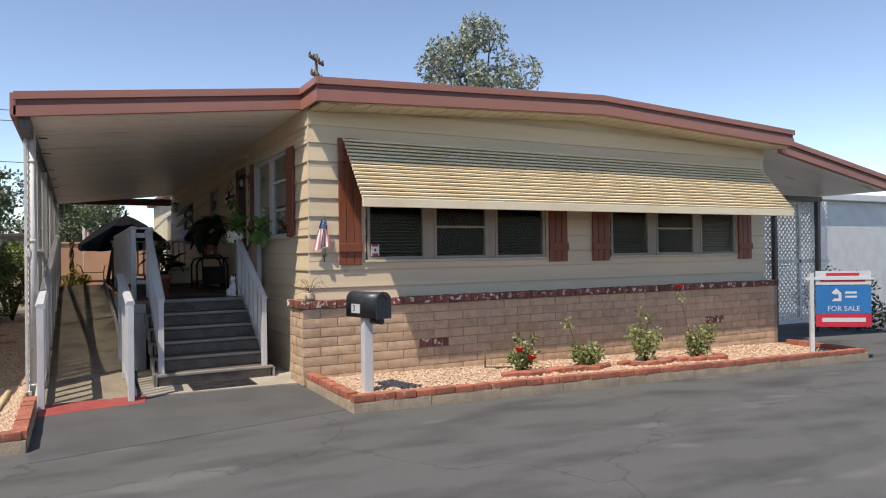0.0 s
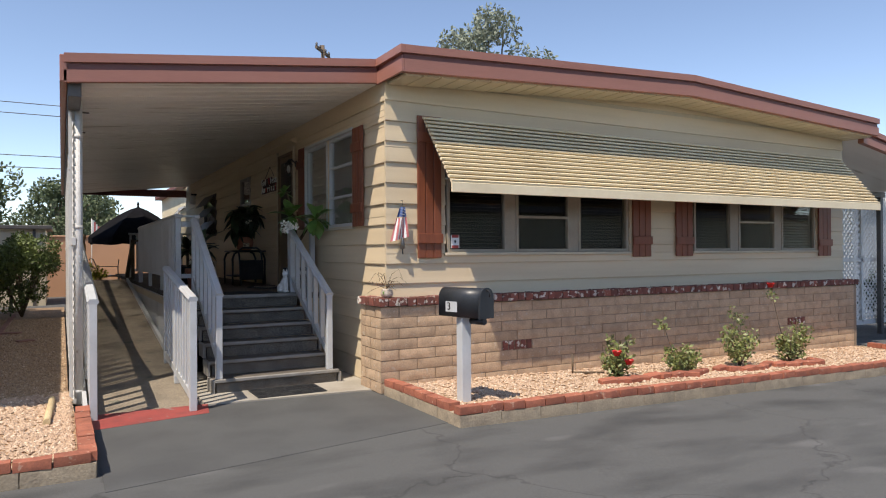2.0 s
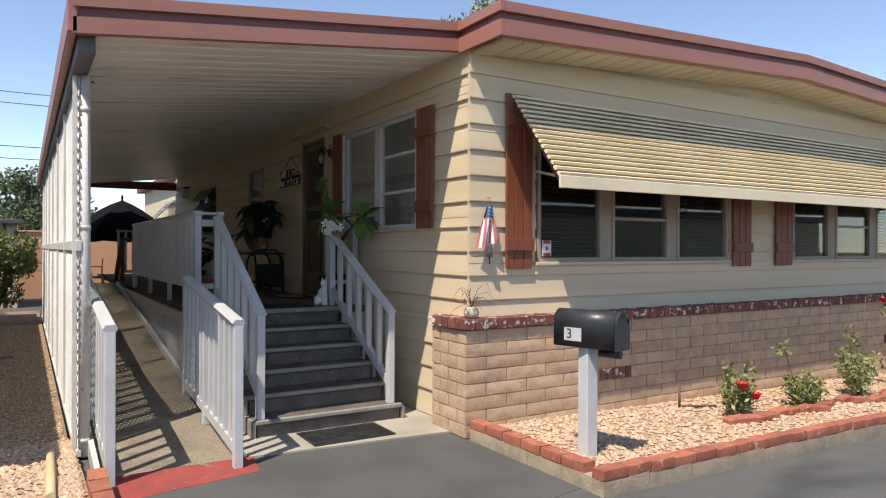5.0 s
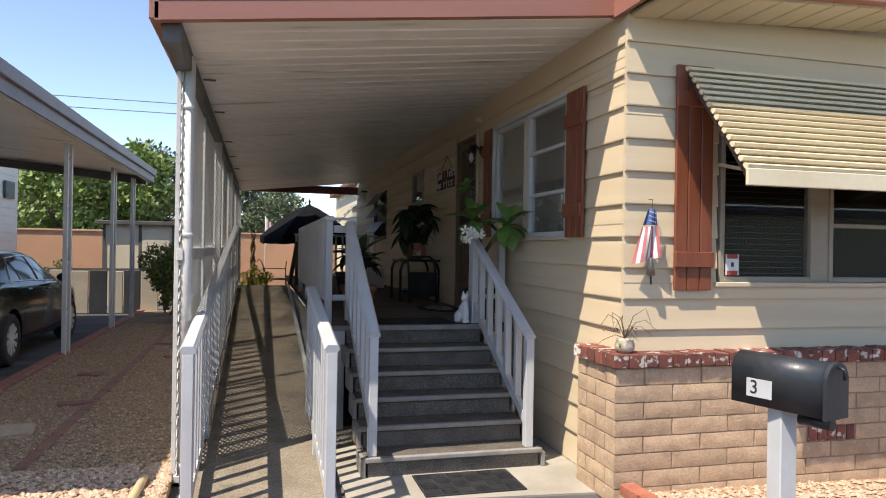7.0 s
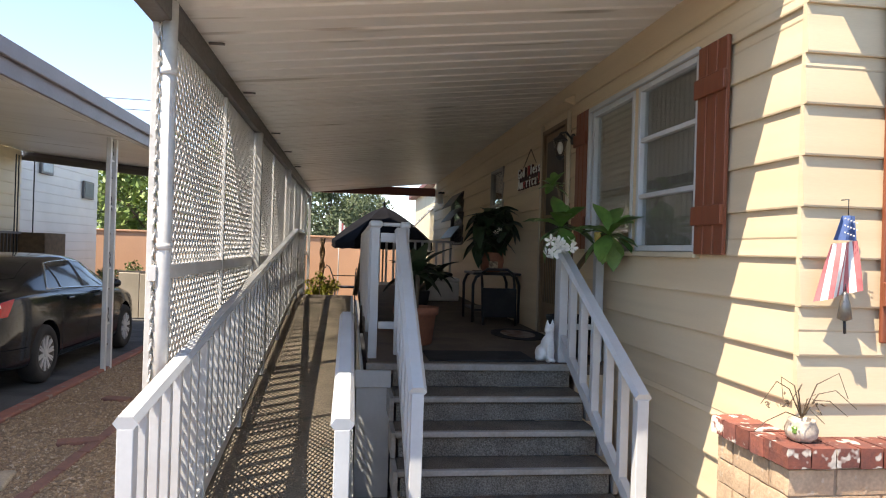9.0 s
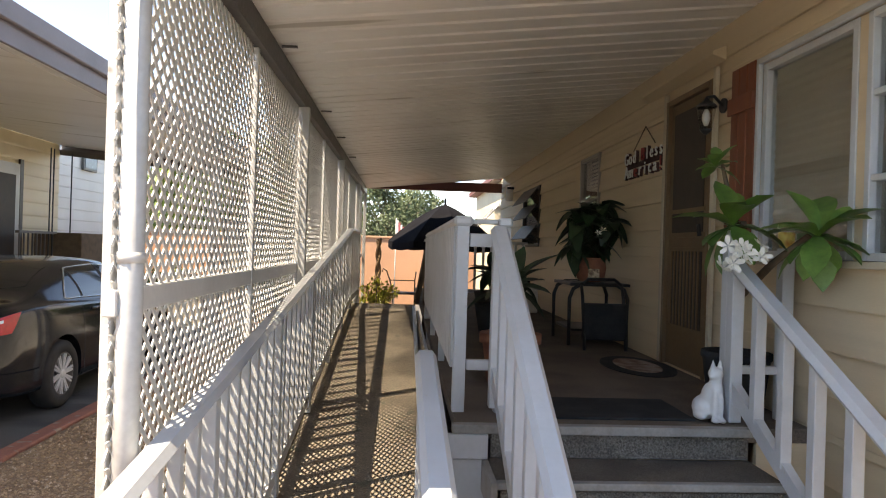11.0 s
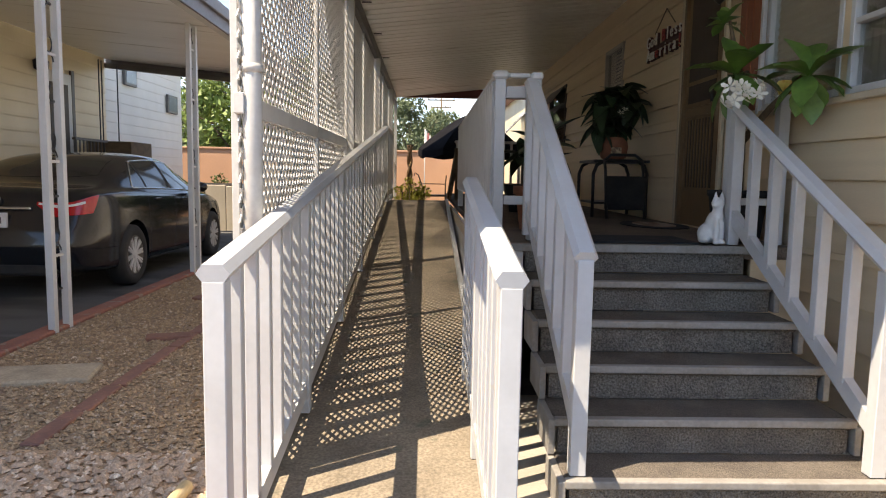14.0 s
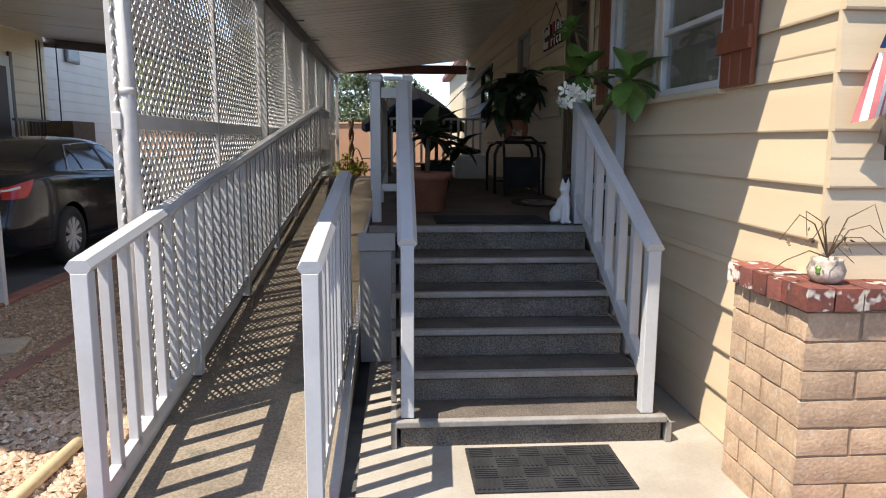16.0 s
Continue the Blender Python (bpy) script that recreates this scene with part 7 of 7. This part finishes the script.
for k in range(8):
    a0, a1 = 2 * math.pi * k / 8 + 0.2, 2 * math.pi * (k + 1) / 8 + 0.2
    bm = bmesh.new()
    grid = []
    for i in range(6):
        f = i / 5
        row = []
        for j in range(5):
            a = a0 + (a1 - a0) * j / 4
            sag = 0.06 * math.sin(math.pi * j / 4) * f
            r = 1.20 * f * (math.cos(math.pi / 8) / math.cos((j / 4 - 0.5) * math.pi / 4))
            row.append(bm.verts.new((1.24 + r * math.cos(a), 21.2 + r * math.sin(a), 2.62 - 0.80 * f ** 1.15 - sag + 0.05 * math.sin(f * math.pi))))
        grid.append(row)
    for i in range(5):
        for j in range(4):
            vs = [grid[i][j], grid[i + 1][j], grid[i + 1][j + 1], grid[i][j + 1]]
            bm.faces.new(vs).smooth = True
    low = [bm.verts.new(v.co - Vector((0, 0, 0.14))) for v in grid[-1]]
    for j in range(4):
        bm.faces.new((grid[-1][j], low[j], low[j + 1], grid[-1][j + 1]))
    bmesh.ops.remove_doubles(bm, verts=list(bm.verts), dist=0.001)
    part("canopy_panel", bm, M_CANOPY, um)
    bm = bmesh.new()
    am = a0
    tube(bm, [(1.24, 21.2, 2.58), (1.24 + 1.19 * math.cos(am), 21.2 + 1.19 * math.sin(am), 1.80)], 0.008, 5)
    part("rib", bm, M_STEM, um)
bm = bmesh.new()
lathe(bm, [(0.03, 0.0), (0.02, 0.05), (0.03, 0.09), (0.004, 0.16)], (1.24, 21.2, 2.60), 10)
part("finial", bm, M_CANOPY, um)
lb = thing("lean_board", (0.72, 16.9, 0.9), "weathered grey-brown sloping handrail at the landing", "handrail")
bm = bmesh.new()
beam(bm, (0.58, 16.2, 0.9), (0.70, 16.25, 1.62), 0.05, 0.06)
beam(bm, (0.70, 16.25, 0.3), (0.70, 16.25, 1.66), 0.06, 0.06)
beam(bm, (0.66, 16.24, 1.64), (0.86, 16.24, 1.64), 0.06, 0.04)
part("frame", bm, M_STEM, lb)
tws = thing("twisted_post", (-0.2, 19.6, 0), "twisted wooden post at the end of the screen", "post")
bm = bmesh.new()
for s in range(2):
    tube(bm, [(-0.08 + 0.03 * math.cos(i * 0.9 + s * math.pi), 19.6 + 0.03 * math.sin(i * 0.9 + s * math.pi), 0.05 + i * 0.085) for i in range(22)], 0.032, 6)
part("shaft", bm, mat("tan_wood", (0.36, 0.22, 0.11), (0.22, 0.13, 0.07), rough=0.7, scale=9, fine=60, var=0.15), tws)
sf = thing("flag", (-0.35, 22.0, 0), "small striped flag on a thin pole behind the porch", "flag")
bm = bmesh.new()
tube(bm, [(0.20, 22.6, 0), (0.20, 22.6, 2.35)], 0.012, 6)
part("pole", bm, M_PIPE, sf)
for k in range(6):
    part("stripe", box(0.21 + 0.045 * k, 0.252 + 0.045 * k, 22.59, 22.60, 1.88 - 0.03 * k, 2.30 - 0.05 * k), M_FRED if k % 2 else M_CERAMIC, sf)
# awning of the house behind the porch
ha = thing("striped_awning", (2.2, 21.6, 2.3), "small striped metal awning at the rear window", "awning")
for k in range(7):
    bm = bmesh.new()
    beam(bm, (2.36, 21.0 + k * 0.14, 2.62), (1.86, 21.0 + k * 0.14, 2.1), 0.07, 0.012)
    part("slat", bm, M_CERAMIC if k % 2 else M_CANOPY, ha)
part("wall_bar", box(2.34, 2.40, 20.9, 22.0, 2.60, 2.66), M_WHITE, ha)
hb = thing("neighbour_house", (6, 23.5, 0), "cream sided house behind the porch", "house")
part("wall", box(2.40, 12, 20.9, 26.0, 0, 3.15), M_NSIDE, hb)
part("roof", box(2.2, 12.2, 20.85, 26.2, 3.152, 3.28, 0.01), M_FASCIA_D, hb)


# added home behind the camera, never in view; only affects bounce and reflections
ho = thing("neighbour_house", (0, -14, 0), "long plain beige home added unseen across the lane", "house")
part("wall", box(-30, 40, -18, -11, -1, 3.1), M_NSIDE, ho)
part("roof", box(-30.4, 40.4, -18.4, -10.5, 3.102, 3.4, 0.02), M_NROOF, ho)

# ---- trees ----
def tree(cx, cy, h, crown_r, crown_z, seed, material, label, n=5200, size=0.32, blobs=34, flat=0.75):
    t = thing("tree", (cx, cy, 0), label, "tree")
    rnd = random.Random(seed)
    bm = bmesh.new()
    tube(bm, [(cx, cy, -0.2), (cx + 0.1, cy, h * 0.3), (cx - 0.05, cy, h * 0.55), (cx, cy, h * 0.86)], [0.03 * h, 0.024 * h, 0.016 * h, 0.004 * h], 9)
    cs = []
    for k in range(blobs):
        a = rnd.uniform(0, 6.28)
        zz = rnd.uniform(-1, 1)
        rad = math.sqrt(max(0.05, 1 - zz * zz)) * rnd.uniform(0.35, 0.95)
        tip = (cx + math.cos(a) * crown_r * rad, cy + math.sin(a) * crown_r * rad, crown_z + zz * (h - crown_z) * (0.92 if zz > 0 else flat))
        cs.append((*tip, crown_r * rnd.uniform(0.16, 0.30)))
        if k % 2 == 0:
            s = (cx, cy, h * rnd.uniform(0.3, 0.6))
            tube(bm, [s, ((s[0] + tip[0]) / 2, (s[1] + tip[1]) / 2, (s[2] + tip[2]) / 2 + 0.1 * h * 0.2), tip], [0.010 * h, 0.006 * h, 0.002 * h], 5)
    part("trunk", bm, M_STEM, t)
    leaf_part("crown", scatter_leaves(n, cs, size, seed), material, t)
    return t


tree(17.5, 29.0, 12.5, 3.3, 8.2, 11, M_GUM, "tall silver-green gum tree behind the house", 18000, 0.22, 52)
# the next two crowns use the leaf colour with sunlight painted in
tree(-6.3, 30.5, 5.4, 2.6, 3.0, 12, M_TREE_LIT, "leafy yellow-green tree beyond the boundary wall", 12000, 0.22, 48)
tree(-4.3, 31.5, 5.2, 1.7, 3.4, 13, M_TREE_LIT, "leafy green tree behind the shed", 5600, 0.22, 40)
tree(-0.6, 40.0, 4.7, 2.4, 3.0, 14, M_TREE, "rounded dark green tree beyond the wall", 8000, 0.19, 44)
for k, (x, y, h, r) in enumerate(((-15, 62, 8.5, 6), (-24, 64, 8.0, 6), (-34, 60, 7.5, 6), (-8, 66, 8.8, 5.5), (-44, 66, 8, 7), (1.5, 70, 6.5, 4.5))):
    tree(x, y, h, r, h * 0.55, 20 + k, M_TREE, "broad dull green tree in the distance", 9000, 0.42, 44)


# ---- power poles and lines ----
def power_pole(x, y, h, arm, turn=0, label="wooden power pole with cross arms"):
    p = thing("power_pole", (x, y, 0), label, "power pole")
    bm = bmesh.new()
    tube(bm, [(x, y, -0.3), (x, y, h)], [0.16, 0.10], 8)
    part("pole", bm, M_STEM, p)
    for dz, w in ((0.35, arm), (1.25, arm * 0.75)):
        bm = box(-w / 2, w / 2, -0.06, 0.06, h - dz - 0.07, h - dz + 0.07)
        bm.transform(pose(x, y, 0, 0, 0, turn))
        part("cross_arm", bm, M_STEM, p)
        for s in (-0.46, -0.2, 0.2, 0.46):
            bm = bmesh.new()
            lathe(bm, [(0.05, 0), (0.07, 0.1), (0.03, 0.2)], (s * w, 0, h - dz + 0.07), 8)
            bm.transform(pose(x, y, 0, 0, 0, turn))
            part("insulator", bm, M_BEAM, p)
    return p


power_pole(12.0, 37.5, 12.7, 2.0, 50)
power_pole(1.9, 92.0, 10.8, 3.4, 0)
power_pole(-46.0, 66.0, 15.0, 2.6, 0)
power_pole(20.0, 70.0, 14.6, 2.6, 0)
for k, (z0, z1) in enumerate(((14.65, 14.3), (13.75, 13.4), (10.2, 9.9), (9.2, 8.9))):
    bm = bmesh.new()
    pts = []
    for i in range(13):
        f = i / 12
        pts.append((-90 + 110 * f, 66.0 + 4 * f, z0 + (z1 - z0) * f - 1.6 * f * (1 - f)))
    tube(bm, pts, 0.035, 5)
    tagged(part("power_line", bm, M_BEAM), "thin dark overhead power line", "power line", "overhead lines")
